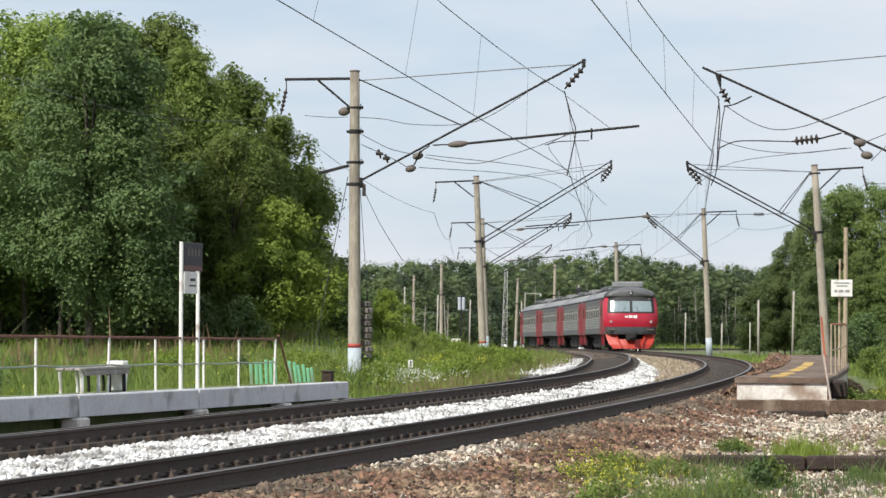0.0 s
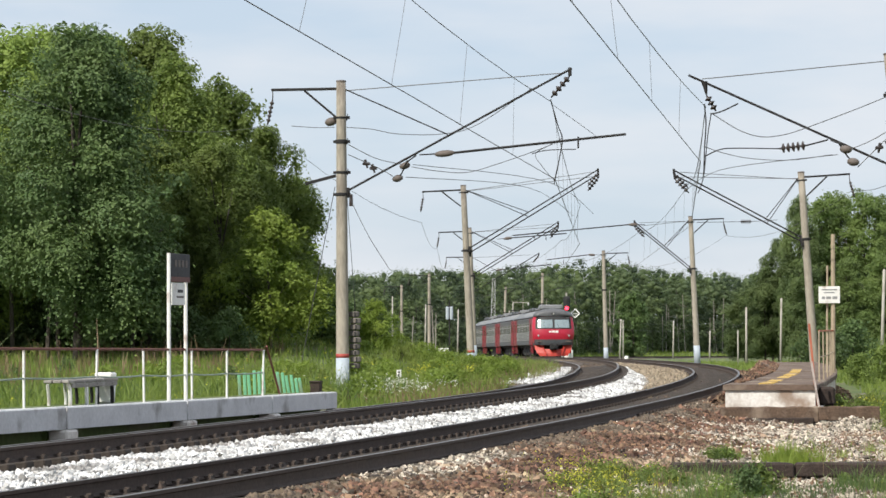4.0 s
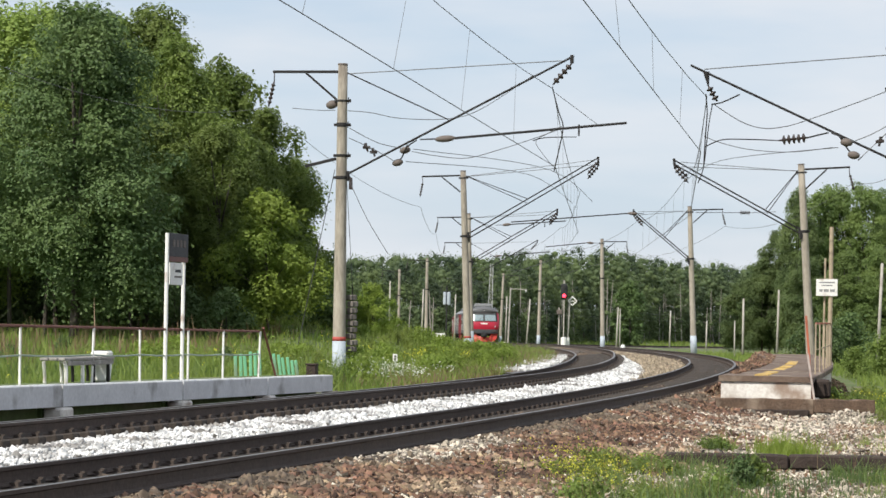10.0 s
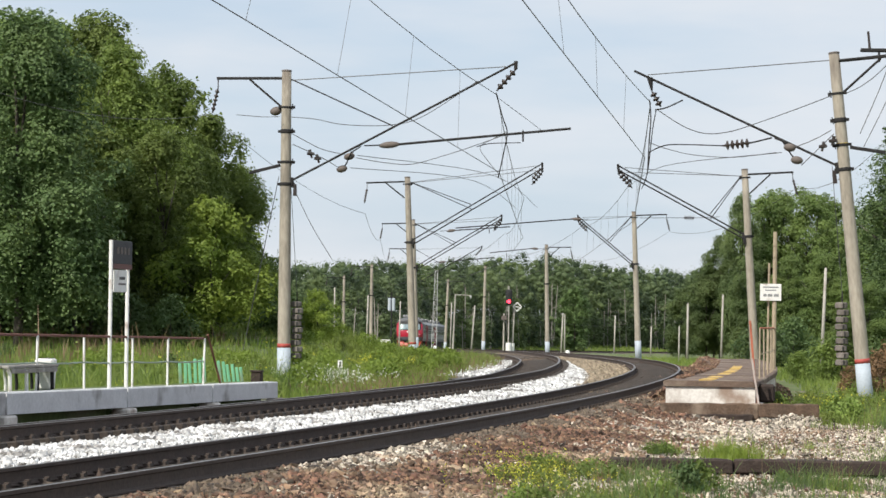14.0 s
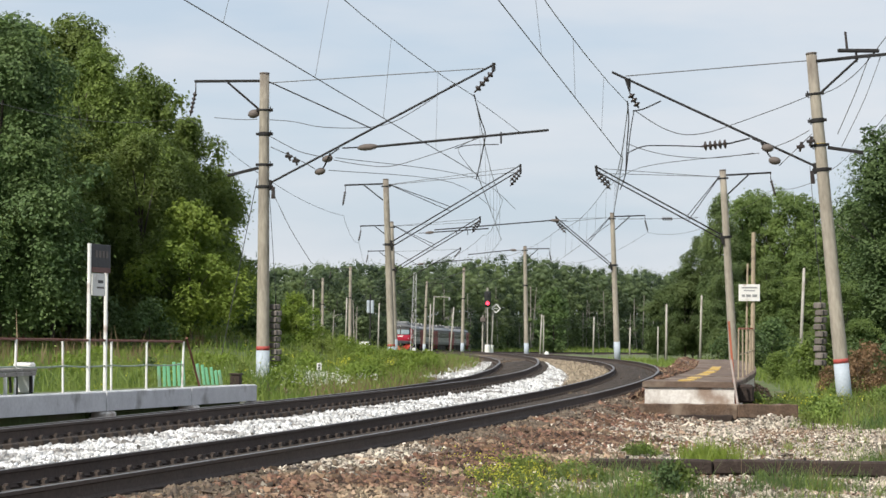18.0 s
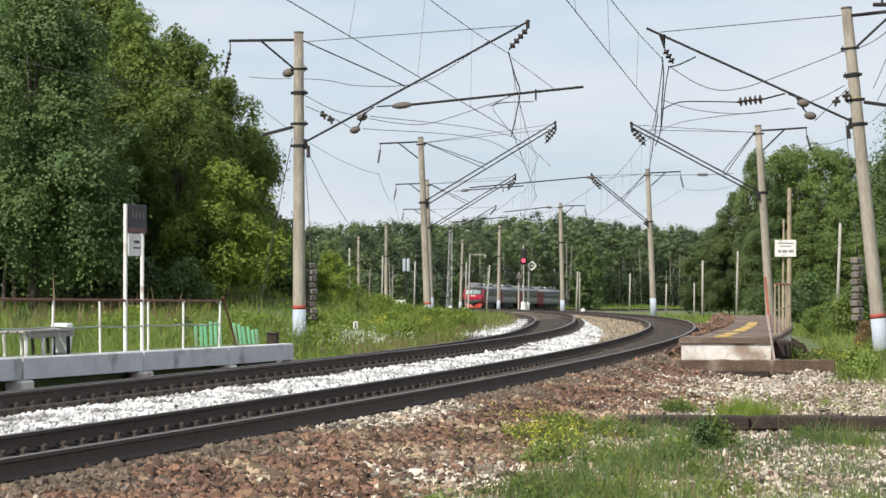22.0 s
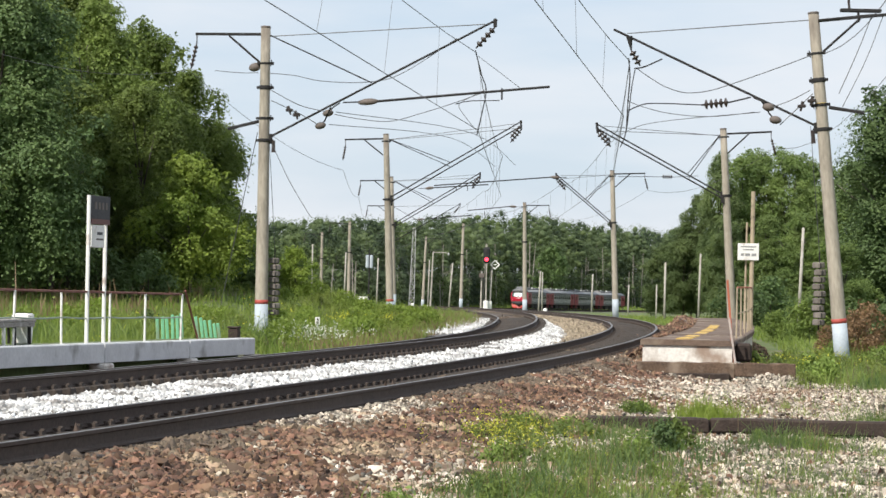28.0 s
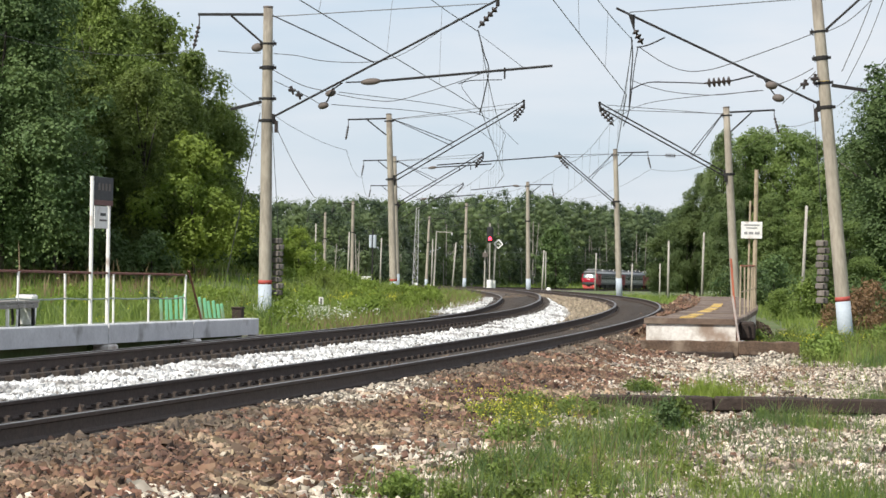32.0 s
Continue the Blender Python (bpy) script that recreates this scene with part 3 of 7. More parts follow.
    if back:
        bm = BM()
        box(bm, (-back / 2 - 0.1, 0, height - 0.22), (back, 0.08, 0.08), 0.012)
        rod(bm, (-back * 0.55, 0, height - 0.26), (-rad(height - 1.1) - 0.02, 0, height - 1.05), 0.035, 0.035, 6)
        part("field_bracket", bm, M_STEEL, t, "dark steel bracket on the field side")
        bm = BM()
        rod(bm, (-back - 0.06, 0, height - 0.26), (-back - 0.06, 0, height - 0.5), 0.018, 0.018, 5)
        string_of_discs(bm, (-back - 0.06, 0, height - 0.5), (-back - 0.22, 0, height - 1.25), 5, 0.07)
        part("insulator_string", bm, M_INSUL, t, "", True)
    if steady:
        u0, za, u1, zb = steady
        bm = BM()
        rod(bm, (u0, 0.2, za), (u0 + 0.5, 0.2, za + 0.02), 0.02, 0.02, 6)
        rod(bm, (u0 + 1.0, 0.2, za + 0.04), (u1, 0.2, zb), 0.037, 0.037, 8)
        box(bm, (u1 - 1.4, 0.2, zb - 0.22), (0.05, 0.05, 0.34), 0.01)
        part("registration_tube", bm, M_STEEL, t, "long steel registration tube")
        part("rod_insulator", egg(BM(), (u0 + 0.45, 0.2, za), (u0 + 1.05, 0.2, za + 0.05), 0.1), M_PULLEY, t, "", True)
    if extras:
        for u in (0.3, 0.26):
            mx, mz = rad(foot) + (reach - rad(foot)) * u, foot + (tip - foot) * u
            dx = -0.2 if u > 0.28 else -0.15
            dz = -0.35 if u > 0.28 else -0.58
            bm = egg(BM(), (mx - 0.27 + dx, 0.25, mz + dz), (mx + 0.04 + dx, 0.25, mz + dz + 0.07), 0.105)
            part("pulley", bm, M_PULLEY, t, "round grey compensator pulley", True)
            part("pulley_fork", tube(BM(), [(mx - 0.1 + dx, 0.25, mz + dz + 0.04), (mx + 0.02 + dx, 0.24, mz + dz + 0.2), (mx + 0.05, 0.1, mz - 0.02)], 0.022, 5), M_STEEL, t)
            bm = BM()
            rod(bm, (mx - 1.5 + 2.4 * (0.3 - u) * 5, 0.2, mz - 0.12), (mx - 1.42 + 2.4 * (0.3 - u) * 5, 0.2, mz - 0.37), 0.05, 0.03, 6)
            box(bm, (mx - 1.46 + 2.4 * (0.3 - u) * 5, 0.2, mz - 0.24), (0.22, 0.1, 0.09), 0.02)
            part("fork_insulator", bm, M_INSUL, t)
        if mid_tie:
            part("pulley", egg(BM(), (-0.5, 0.1, height - 1.22), (-0.16, 0.1, height - 1.15), 0.13), M_PULLEY, t, "", True)
        part("pin_insulator", rod(BM(), (rad(foot) + 0.12, 0, foot - 0.1), (rad(foot) + 0.12, 0, foot - 0.45), 0.05, 0.06, 8), M_INSUL, t)
        bm = BM()
        box(bm, (-0.65, 0.12, foot + 0.35), (0.95, 0.08, 0.09), 0.012, Euler((0, radians(-14), 0)).to_matrix().to_4x4())
        part("fitting", bm, M_STEEL, t)
    return t


INNER = "tapered concrete overhead line mast with sloping cantilever, inside the curve"
OUTER = "leaning concrete overhead line mast with sloping cantilever, outside the curve"
m1 = mast(-4.47, 83.3, -0.28, 9.12, -7.0, -0.2, 6.85, 5.87, 9.37, INNER, steady=(2.3, 6.92, 8.4, 7.43))
m2 = mast(-1.15, 143.0, -0.62, 9.42, -2.0, -2.4, 6.9, 6.22, 9.92, INNER, double=True, extras=False)
m2b = mast(-1.33, 189.0, -0.5, 8.8, 1.0, -2.0, 6.0, 5.7, 9.0, INNER, double=True, extras=False, band=False, steady=(1.8, 8.0, 6.5, 8.2))
m2c = mast(-1.9, 244.0, -1.0, 9.0, 4.0, -1.0, 6.0, 5.7, 9.0, INNER, extras=False, band=False, steady=(1.8, 7.6, 7.0, 8.0))
mast(-6.9, 300.0, -1.4, 8.9, 4.5, 0, 5.0, 5.7, 8.8, INNER, extras=False, band=False, arm=False)
mast(-11.3, 345.0, -1.8, 8.8, 4.0, 0, 5.0, 5.7, 8.8, INNER, extras=False, band=False, arm=False)
m5 = mast(11.36, 74.6, -0.42, 9.2, 173.5, 5.7, 5.3, 6.2, 9.24, OUTER, back=2.2, mid_tie=False, droop=0.36)
m4 = mast(13.8, 122.0, -0.45, 8.7, 179.0, 3.6, 5.5, 5.9, 9.2, OUTER, double=True, extras=False, painted=False, tie=0.27)
m3 = mast(12.8, 178.6, -0.5, 9.1, 181.0, 2.4, 3.6, 5.9, 9.0, OUTER, double=True, extras=False, band=False, steady=(2.9, 8.72, 11.3, 8.4))
m3b = mast(9.4, 238.0, -1.0, 9.1, 183.5, 1.2, 3.4, 5.9, 8.9, OUTER, extras=False, band=False, steady=(0.25, 8.75, 4.8, 8.45), arm=False)
mast(5.2, 310.0, -1.5, 9.2, 184.5, -0.8, 3.4, 5.9, 8.9, OUTER, extras=False, band=False, arm=False, back=0)
mast(1.2, 370.0, -2.1, 9.2, 182.0, -2.0, 3.4, 5.9, 8.9, OUTER, extras=False, band=False, arm=False)


def weights(x, y, z, n, label, dx):
    """A hanging stack of concrete tensioning weights on a rod."""
    t = thing("tension_weights", pose(x, y, z), label, "counterweight", "tensioning weights")
    for i in range(n):
        o = 0.025 * math.sin(i * 2.1)
        w = part("weight", lathe(BM(), (o, 0, i * 0.19), (o, 0, i * 0.19 + 0.165), [(0, 0.13), (0.14, 0.165), (0.86, 0.165), (1, 0.13)], 12), M_WEIGHT, t)
        # The disc is uncut; a black bar imitates the shade in its slot.
        part("slot", box(BM(), (o + 0.03, -0.16, i * 0.19 + 0.08), (0.03, 0.03, 0.13), 0.0), M_BLACK, w)
    part("rod", rod(BM(), (0, 0, -0.12), (0, 0, n * 0.19 + 0.25), 0.02, 0.02, 6), M_STEEL, t)
    part("rope", rod(BM(), (0, 0, n * 0.19 + 0.2), (dx, 0, n * 0.19 + 3.6), 0.009, 0.009, 5), M_WIRE, t, "steel rope")
    return t


weights(-4.12, 83.55, 0.35, 9, "stack of round grey concrete tensioning weights hanging beside a mast", -0.24)
weights(10.8, 75.2, 0.45, 9, "stack of round grey concrete tensioning weights hanging beside a leaning mast", -0.3)

# ---- wires ----


def wire_run(name, supports, r, label, drop=0.0, n=8):
    pts = [Vector(supports[0])]
    for a, b in zip(supports, supports[1:]):
        pts += sag(a, b, drop, n if drop else 1)[1:]
    bm = tube(BM(), pts, r, 4)
    return tagged(new(name, as_mesh(name, bm, M_WIRE)), label, "overhead wire", "overhead wires")


def catenary(stations, near_c, near_m, offset, first_c, first_m):
    """Contact and messenger wires of one track with their droppers."""
    c, m = [Vector(near_c), Vector(first_c)], [Vector(near_m), Vector(first_m)]
    for i, s in enumerate(stations):
        o = float(offset(s)) + (0.25 if i % 2 else -0.25)
        c.append(Vector(at(s, o, 6.0)))
        m.append(Vector(at(s, o + 0.05, 8.0)))
    wire_run("contact_wire", c, 0.012, "taut grey contact wire over the track")
    wire_run("messenger_wire", m, 0.012, "sagging grey messenger wire over the track", 0.55)
    bm = BM()
    for i in range(len(c) - 1):
        run = sag(m[i], m[i + 1], 0.55, 20)
        for k in range(2, 20, 3):
            a = run[k]
            b = c[i].lerp(c[i + 1], k / 20)
            rod(bm, a, b, 0.006, 0.006, 4)
    tagged(new("dropper", as_mesh("dropper", bm, M_WIRE)), "thin dropper wires between messenger and contact wire", "overhead wire", kind="stuff")


catenary((124, 170, 224, 280, 330, 400, 470, 540, 610, 680), (-6.8, 26, 7.17), (-6.05, 26, 9.65), lambda s: -spread(s), (1.8, 83.0, 5.9), (1.72, 83.3, 8.2))
catenary((102, 158, 218, 290, 350, 415, 480, 545, 610, 680), (-1.5, 26, 7.3), (-2.0, 26, 9.64), lambda s: 0.0, (5.46, 74.6, 5.9), (5.6, 74.6, 7.35))


def local(t, p):
    return t.matrix_basis @ Vector(p)


back_1 = [local(m1, (-2.2, 0, 7.75)), local(m2, (-2.2, 0, 7.65)), local(m2b, (-2.2, 0, 7.5)), local(m2c, (-2.2, 0, 7.7))]
wire_run("feeder_wire", back_1 + [Vector((-9, 300, 6.2)), Vector((-13.4, 345, 5.7))], 0.01, "sagging feeder wire on the field side of the masts", 0.45)
wire_run("feeder_wire", [Vector((-11.5, 26, 7.6)), local(m1, (-2.2, 0, 7.87))], 0.006, "slack feeder wire passing before the grove", 1.6, 16)
back_2 = [local(m, (-2.2, 0, 7.8)) for m in (m5, m4, m3, m3b)]
wire_run("feeder_wire", back_2, 0.01, "sagging feeder wire on the outer side of the curve", 0.8)
wire_run("guy_wire", [local(m1, (-0.2, 0, 6.0)), Vector((-5.9, 85, 0.0))], 0.014, "taut guy wire from a mast to the ground")


def near5(x, z):
    """A place in the upright plane of the first outer mast."""
    return Vector((x, 74.6, z))


def near1(x, z):
    """A place in the upright plane of the first inner mast."""
    return Vector((x, 83.0, z))


def strand(name, pts, r, label):
    """A hanging wire through a few places, rounded off."""
    out = []
    for i in range(len(pts) - 1):
        a, b, c, d = pts[max(i - 1, 0)], pts[i], pts[i + 1], pts[min(i + 2, len(pts) - 1)]
        for k in range(6):
            t = k / 6
            out.append(0.5 * (2 * b + (c - a) * t + (2 * a - 5 * b + 4 * c - d) * t * t + (3 * b - a - 3 * c + d) * t ** 3))
    out.append(pts[-1])
    return tagged(new(name, as_mesh(name, tube(BM(), out, r, 5), M_STEEL if r > 0.013 else M_WIRE)), label, "overhead wire", "overhead wires")


strand("jumper_wire", [near5(*p) for p in ((5.79, 7.16), (6.46, 6.74), (7.06, 6.55), (7.66, 6.6), (8.25, 6.78), (9.6, 7.28), (10.46, 7.63))], 0.012, "drooping jumper wire at a leaning mast")
strand("jumper_wire", [near5(*p) for p in ((10.76, 7.66), (11.24, 7.9), (11.84, 8.43), (12.58, 9.4))], 0.012, "drooping jumper wire at a leaning mast")
strand("jumper_wire", [near5(*p) for p in ((5.54, 6.31), (6.01, 6.14), (6.76, 5.98), (7.81, 5.93), (8.93, 6.07))], 0.01, "sagging wire over the outer track")
strand("hanger_wire", [near5(*p) for p in ((5.57, 7.43), (5.61, 6.93), (5.57, 6.26), (5.54, 5.52))], 0.018, "dark hanger between messenger and contact wire")
strand("hanger_wire", [near5(*p) for p in ((5.75, 7.16), (5.66, 6.63), (5.54, 5.52), (5.39, 5.07))], 0.014, "dark hanger between messenger and contact wire")
strand("steady_rod", [near5(*p) for p in ((5.54, 6.02), (5.99, 6.22), (6.54, 6.25), (7.58, 6.23))], 0.016, "bent steady rod with insulators over the outer track")
strand("jumper_wire", [near5(*p) for p in ((5.72, 7.16), (6.01, 7.22), (6.46, 7.43))], 0.02, "short bent jumper at a cantilever")
strand("cross_wire", [near5(*p) for p in ((10.39, 6.68), (9.9, 6.41), (9.3, 6.17))], 0.012, "steel rope from a mast to a pulley")
strand("cross_wire", [near5(*p) for p in ((10.46, 6.59), (10.04, 6.17), (9.6, 5.74))], 0.012, "steel rope from a mast to a pulley")
strand("cross_wire", [near5(9.07, 6.07), Vector((8.0, 100, 7.1)), Vector((8.2, 121, 7.4))], 0.011, "tensioned steel rope between two leaning masts")
strand("drop_wire", [near5(*p) for p in ((12.0, 8.72), (11.62, 7.7), (11.15, 6.6))], 0.012, "slack drop wire beside a leaning mast")
strand("drop_wire", [near5(*p) for p in ((12.3, 8.72), (11.85, 7.5), (11.25, 6.25))], 0.01, "slack drop wire beside a leaning mast")
t = thing("insulator_chain", Matrix(), "level chain of dark disc insulators at a leaning mast", "insulator")
part("discs", string_of_discs(BM(), near5(8.28, 6.32), near5(7.51, 6.23), 5, 0.13), M_INSUL, t, "", True)
part("link", rod(BM(), near5(8.82, 6.46), near5(8.28, 6.32), 0.022, 0.022, 6), M_STEEL, t)
t = thing("insulator_chain", Matrix(), "level chain of dark disc insulators beside a far mast", "insulator")
part("discs", string_of_discs(BM(), (15.55, 178.6, 8.26), (16.3, 178.6, 8.26), 5, 0.14), M_INSUL, t, "", True)
part("link", rod(BM(), (12.8, 178.6, 8.22), (15.55, 178.6, 8.26), 0.018, 0.018, 5), M_STEEL, t)
part("link", rod(BM(), (16.3, 178.6, 8.26), (17.2, 172.0, 8.1), 0.016, 0.016, 5), M_STEEL, t)
part("yellow_mark", lathe(BM(), (0, 0, 6.72), (0, 0, 6.8), [(0, 0.164), (0.5, 0.168), (1, 0.163)], 14), M_YELLOW_MARK, m5, "worn yellow paint mark")
t = thing("line_switch", Matrix(), "dark line switch on a bracket over a leaning mast", "switch")
part("base_bar", box(BM(), near5(11.69, 8.81), (1.1, 0.12, 0.1), 0.02), M_STEEL, t)
part("horn", rod(BM(), near5(11.39, 8.84), near5(11.34, 9.31), 0.035, 0.03, 6), M_INSUL, t)
part("foot", rod(BM(), near5(11.63, 8.77), near5(11.64, 8.5), 0.03, 0.03, 6), M_STEEL, t)
part("arm", rod(BM(), near5(10.57, 8.53), near5(12.13, 8.71), 0.035, 0.035, 6), M_STEEL, t)

strand("jumper_wire", [near1(*p) for p in ((-4.32, 7.45), (-3.62, 7.4), (-2.78, 7.25), (-1.45, 7.25), (-0.45, 7.53), (1.13, 8.58))], 0.011, "sagging jumper wire under a cantilever")
strand("jumper_wire", [near1(*p) for p in ((-2.42, 6.28), (-1.62, 6.15), (-0.78, 6.11), (0.13, 6.36), (1.13, 6.7), (2.05, 7.05))], 0.011, "sagging wire over the inner track")
strand("hanger_wire", [near1(*p) for p in ((1.68, 8.25), (1.88, 7.53), (2.02, 7.08), (1.92, 6.45), (1.77, 5.75))], 0.018, "dark hanger between messenger and contact wire")
strand("jumper_wire", [near1(-4.68, 7.46), near1(-5.2, 7.45), near1(-5.95, 7.5)], 0.01, "short wire from a mast to its field bracket")
strand("guy_wire", [near1(-4.23, 5.36), near1(-3.7, 4.28), near1(-3.08, 3.28)], 0.01, "taut guy wire from a mast")
strand("cross_wire", [near1(*p) for p in ((1.76, 8.08), (2.45, 7.58), (3.1, 7.1))], 0.009, "thin slanting wire over the inner track")
strand("cross_wire", [near1(*p) for p in ((2.0, 7.1), (1.6, 6.88), (1.23, 6.63), (1.45, 6.25), (1.79, 5.85))], 0.009, "thin looped wire over the inner track")
strand("steady_rod", [near1(*p) for p in ((1.13, 6.65), (1.55, 6.75), (2.42, 6.78))], 0.014, "bent steady rod over the inner track")
strand("cross_wire", [near1(*p) for p in ((-4.28, 6.95), (-3.45, 6.53), (-2.7, 6.36))], 0.012, "steel rope from a mast to a pulley")
strand("cross_wire", [near1(*p) for p in ((-4.28, 6.65), (-3.45, 6.28), (-2.95, 6))], 0.012, "steel rope from a mast to a pulley")
strand("cross_wire", [near1(-2.58, 5.98), Vector((1.4, 110, 7.0)), Vector((4.0, 142, 7.2))], 0.011, "tensioned steel rope between two masts")
strand("cross_wire", [near1(-2.37, 6.35), Vector((2.2, 110, 7.2)), Vector((5.0, 142, 7.3))], 0.011, "tensioned steel rope between two masts")

# ---- platforms ----


def slab(name, s0, s1, o0, o1, z0, z1, th, material, parent, top=None):
    """A slab between two stations that follows the track's curve; z0 and z1 are the top's heights at the ends."""
    n = max(2, int(s1 - s0) // 2)
    V, F = [], []
    for i in range(n + 1):
        s, z = s0 + (s1 - s0) * i / n, z0 + (z1 - z0) * i / n
        for o, zz in ((o0, z - th), (o1, z - th), (o1, z - 0.02), (o1 - 0.02, z), (o0 + 0.02, z), (o0, z - 0.02)):
            V.append(at(s, o, zz))
    for i in range(n):
        for k in range(6):
            a, b = i * 6 + k, i * 6 + (k + 1) % 6
            F.append((a, b, b + 6, a + 6))
    F += [(0, 1, 2, 5), (2, 3, 4, 5)]
    e = n * 6
    F += [(e, e + 1, e + 2, e + 5), (e + 2, e + 3, e + 4, e + 5)]
    me = mesh_np(name, V, F)
    me.materials.append(material)
    if top:
        me.materials.append(top)
        for p in me.polygons:
            if p.normal.z > 0.7:
                p.material_index = 1
    return part(name, me, material, parent)


plat_z = lambda s: 0.35 - 0.0086 * (s - 22)
platform_in = thing("platform", Matrix(), "low whitewashed concrete slab platform beside the inner track", "platform", kind="structure")
JOINTS = (-14.0, -8.0, -2.0, 4.0, 10.0, 15.2, 21.2, 27.2, 32.7, 38.05)
for a, b in zip(JOINTS, JOINTS[1:]):
    slab("platform_slab", a + 0.03, b - 0.03, -6.12, -5.85, plat_z(a), plat_z(b), 0.33, M_PLAT_FACE, platform_in)
for a in JOINTS:
    bm = BM()
    box(bm, (0, 0, 0), (0.3, 0.5, 0.26), 0.03)
    p = at(a, -5.9, plat_z(a) - 0.47)
    bm.transform(pose(*p, 0, 0, -math.degrees(np.interp(a, S_AXIS, HEAD))))
    part("support_block", bm, M_PLAT_WHITE, platform_in, "white concrete support block")
for a, b in zip(JOINTS, JOINTS[1:]):
    slab("platform_fill", a, b - 0.2, -6.85, -6.16, plat_z(a) - 0.012, plat_z(b) - 0.012, 0.62, M_SOIL, platform_in)

platform_out = thing("platform", Matrix(), "low worn concrete platform with a white end face beside the outer track", "platform", kind="structure")
P_S0 = float(station([5.8], [61.0])[0][0])
for i in range(7):
    a = P_S0 + i * 6.0
    slab("platform_slab", a + (0.02 if i else 0), a + 5.98, 1.72, 3.75, 0.28 + 0.02 * (i % 2), 0.29, 0.12, M_PLAT_TOP, platform_out, M_PLAT_TOP)
slab("platform_wall", P_S0 + 0.05, P_S0 + 42, 1.77, 3.7, 0.165, 0.165, 0.45, M_PLAT_WHITE, platform_out)
def rough_beam(length, depth, height, seed):
    """A timber with worn, uneven edges, along x."""
    bm = box(BM(), (0, 0, 0), (length, depth, height), 0.02)
    bmesh.ops.subdivide_edges(bm, edges=[e for e in bm.edges if e.calc_length() > length * 0.6], cuts=16)
    for v in bm.verts:
        v.co += Vector(noise.noise_vector(v.co * 4 + Vector((seed, 0, 0)))) * 0.022
    return bm


for off, o, z, length, hh, seed, lab in ((-0.16, 2.72, -0.36, 2.1, 0.34, 1, "weathered brown timber beam under a platform"), (-0.1, 4.42, -0.33, 1.28, 0.3, 2, "grey-topped timber beam beside a platform"),
                                         (-0.3, 2.7, -0.5, 1.95, 0.16, 3, "dark lower timber")):
    bm = rough_beam(length, 0.3, hh, seed)
    bm.transform(pose(*at(P_S0 + off, o, z), 0, 0, -1.0))
    part("base_beam", bm, M_TIMBER if seed == 3 else M_TIMBER_PALE, platform_out, lab)
for a, b in ((0.5, 1.9), (2.6, 5.2), (6.5, 9.6), (11, 15), (16.5, 22)):
    slab("yellow_stripe", P_S0 + a, P_S0 + b, 2.45, 2.75, 0.306, 0.306, 0.03, M_YELLOW, platform_out)


def railing(name, stations, off, zbase, hgt, posts, rails, label, wire_z=None):
    t = thing(name, Matrix(), label, "railing")
    for s in stations:
        p = Vector(at(s, off, zbase(s)))
        part("post", rod(BM(), p - Vector((0, 0, 0.05)), p + Vector((random.uniform(-0.03, 0.03), 0, hgt)), 0.021, 0.021, 6), posts, t)
    for s, e in zip(stations, stations[1:]):
        a, b = Vector(at(s, off, zbase(s) + hgt)), Vector(at(e, off, zbase(e) + hgt))
        part("top_rail", rod(BM(), a, b, 0.021, 0.021, 6), rails, t)
        a, b = Vector(at(s, off, zbase(s) + hgt * 0.5)), Vector(at(e, off, zbase(e) + hgt * 0.5))
        part("middle_rail", tube(BM(), sag(a, b, 0.02, 3), 0.014, 5), M_RAIL_GREEN if rails is M_RAIL_BROWN else posts, t)
    return t


rail_in = railing("railing", (8.9, 11.3, 13.8, 15.9, 18.0, 20.35, 23.5, 25.9, 28.6, 30.8, 33.3), -6.2, plat_z, 0.86, M_WHITE, M_RAIL_BROWN, "white metal railing with a rusty brown handrail on a platform")
railing("railing", [P_S0 + 3 + 2.6 * i for i in range(8)], 3.65, lambda s: 0.28, 1.15, M_POST_WOOD, M_ORANGE, "tan railing with a worn orange handrail on a platform")

# ---- trees ----


def leaf_cards(rng, p, nrm, size, corners=4):
    """Small bent leaves at the places p, facing along nrm."""
    n = len(p)
    nrm = nrm / np.linalg.norm(nrm, axis=1)[:, None]
    a = np.cross(nrm, rng.normal(size=(n, 3)))
    a /= np.linalg.norm(a, axis=1)[:, None]
    b = np.cross(nrm, a)
    L = size * rng.uniform(0.6, 1.4, n)[:, None]
    if corners == 3:
        V = np.stack([p - a * L * 0.55, p + a * L * 0.3 + b * L * 0.42, p + a * L * 0.3 - b * L * 0.42 + nrm * L * 0.1], 1).reshape(-1, 3)
        return V, np.arange(3 * n).reshape(n, 3)
    V = np.stack([p - a * L * 0.5, p + b * L * 0.33 + nrm * L * 0.1, p + a * L * 0.5, p - b * L * 0.33 + nrm * L * 0.1], 1).reshape(-1, 3)
    return V, np.arange(4 * n).reshape(n, 4)


def leaves(rng, centres, radii, n, size, flat=0.75, corners=4):
    """Leaves over and inside round clumps, most of them near the surface."""
    centres, radii = np.asarray(centres), np.asarray(radii)
    w = radii ** 2
    k = rng.choice(len(centres), n, p=w / w.sum())
    d = rng.normal(size=(n, 3))
    d /= np.linalg.norm(d, axis=1)[:, None]
    r = radii[k] * (1 - 0.75 * rng.random(n) ** 2.2)
    p = centres[k] + d * r[:, None] * np.array([1, 1, flat]) + rng.normal(size=(n, 3)) * size * 0.8
    return leaf_cards(rng, p, d * 0.9 + rng.normal(size=(n, 3)) * 0.34 + np.array([0, 0, 0.4]), size, corners)


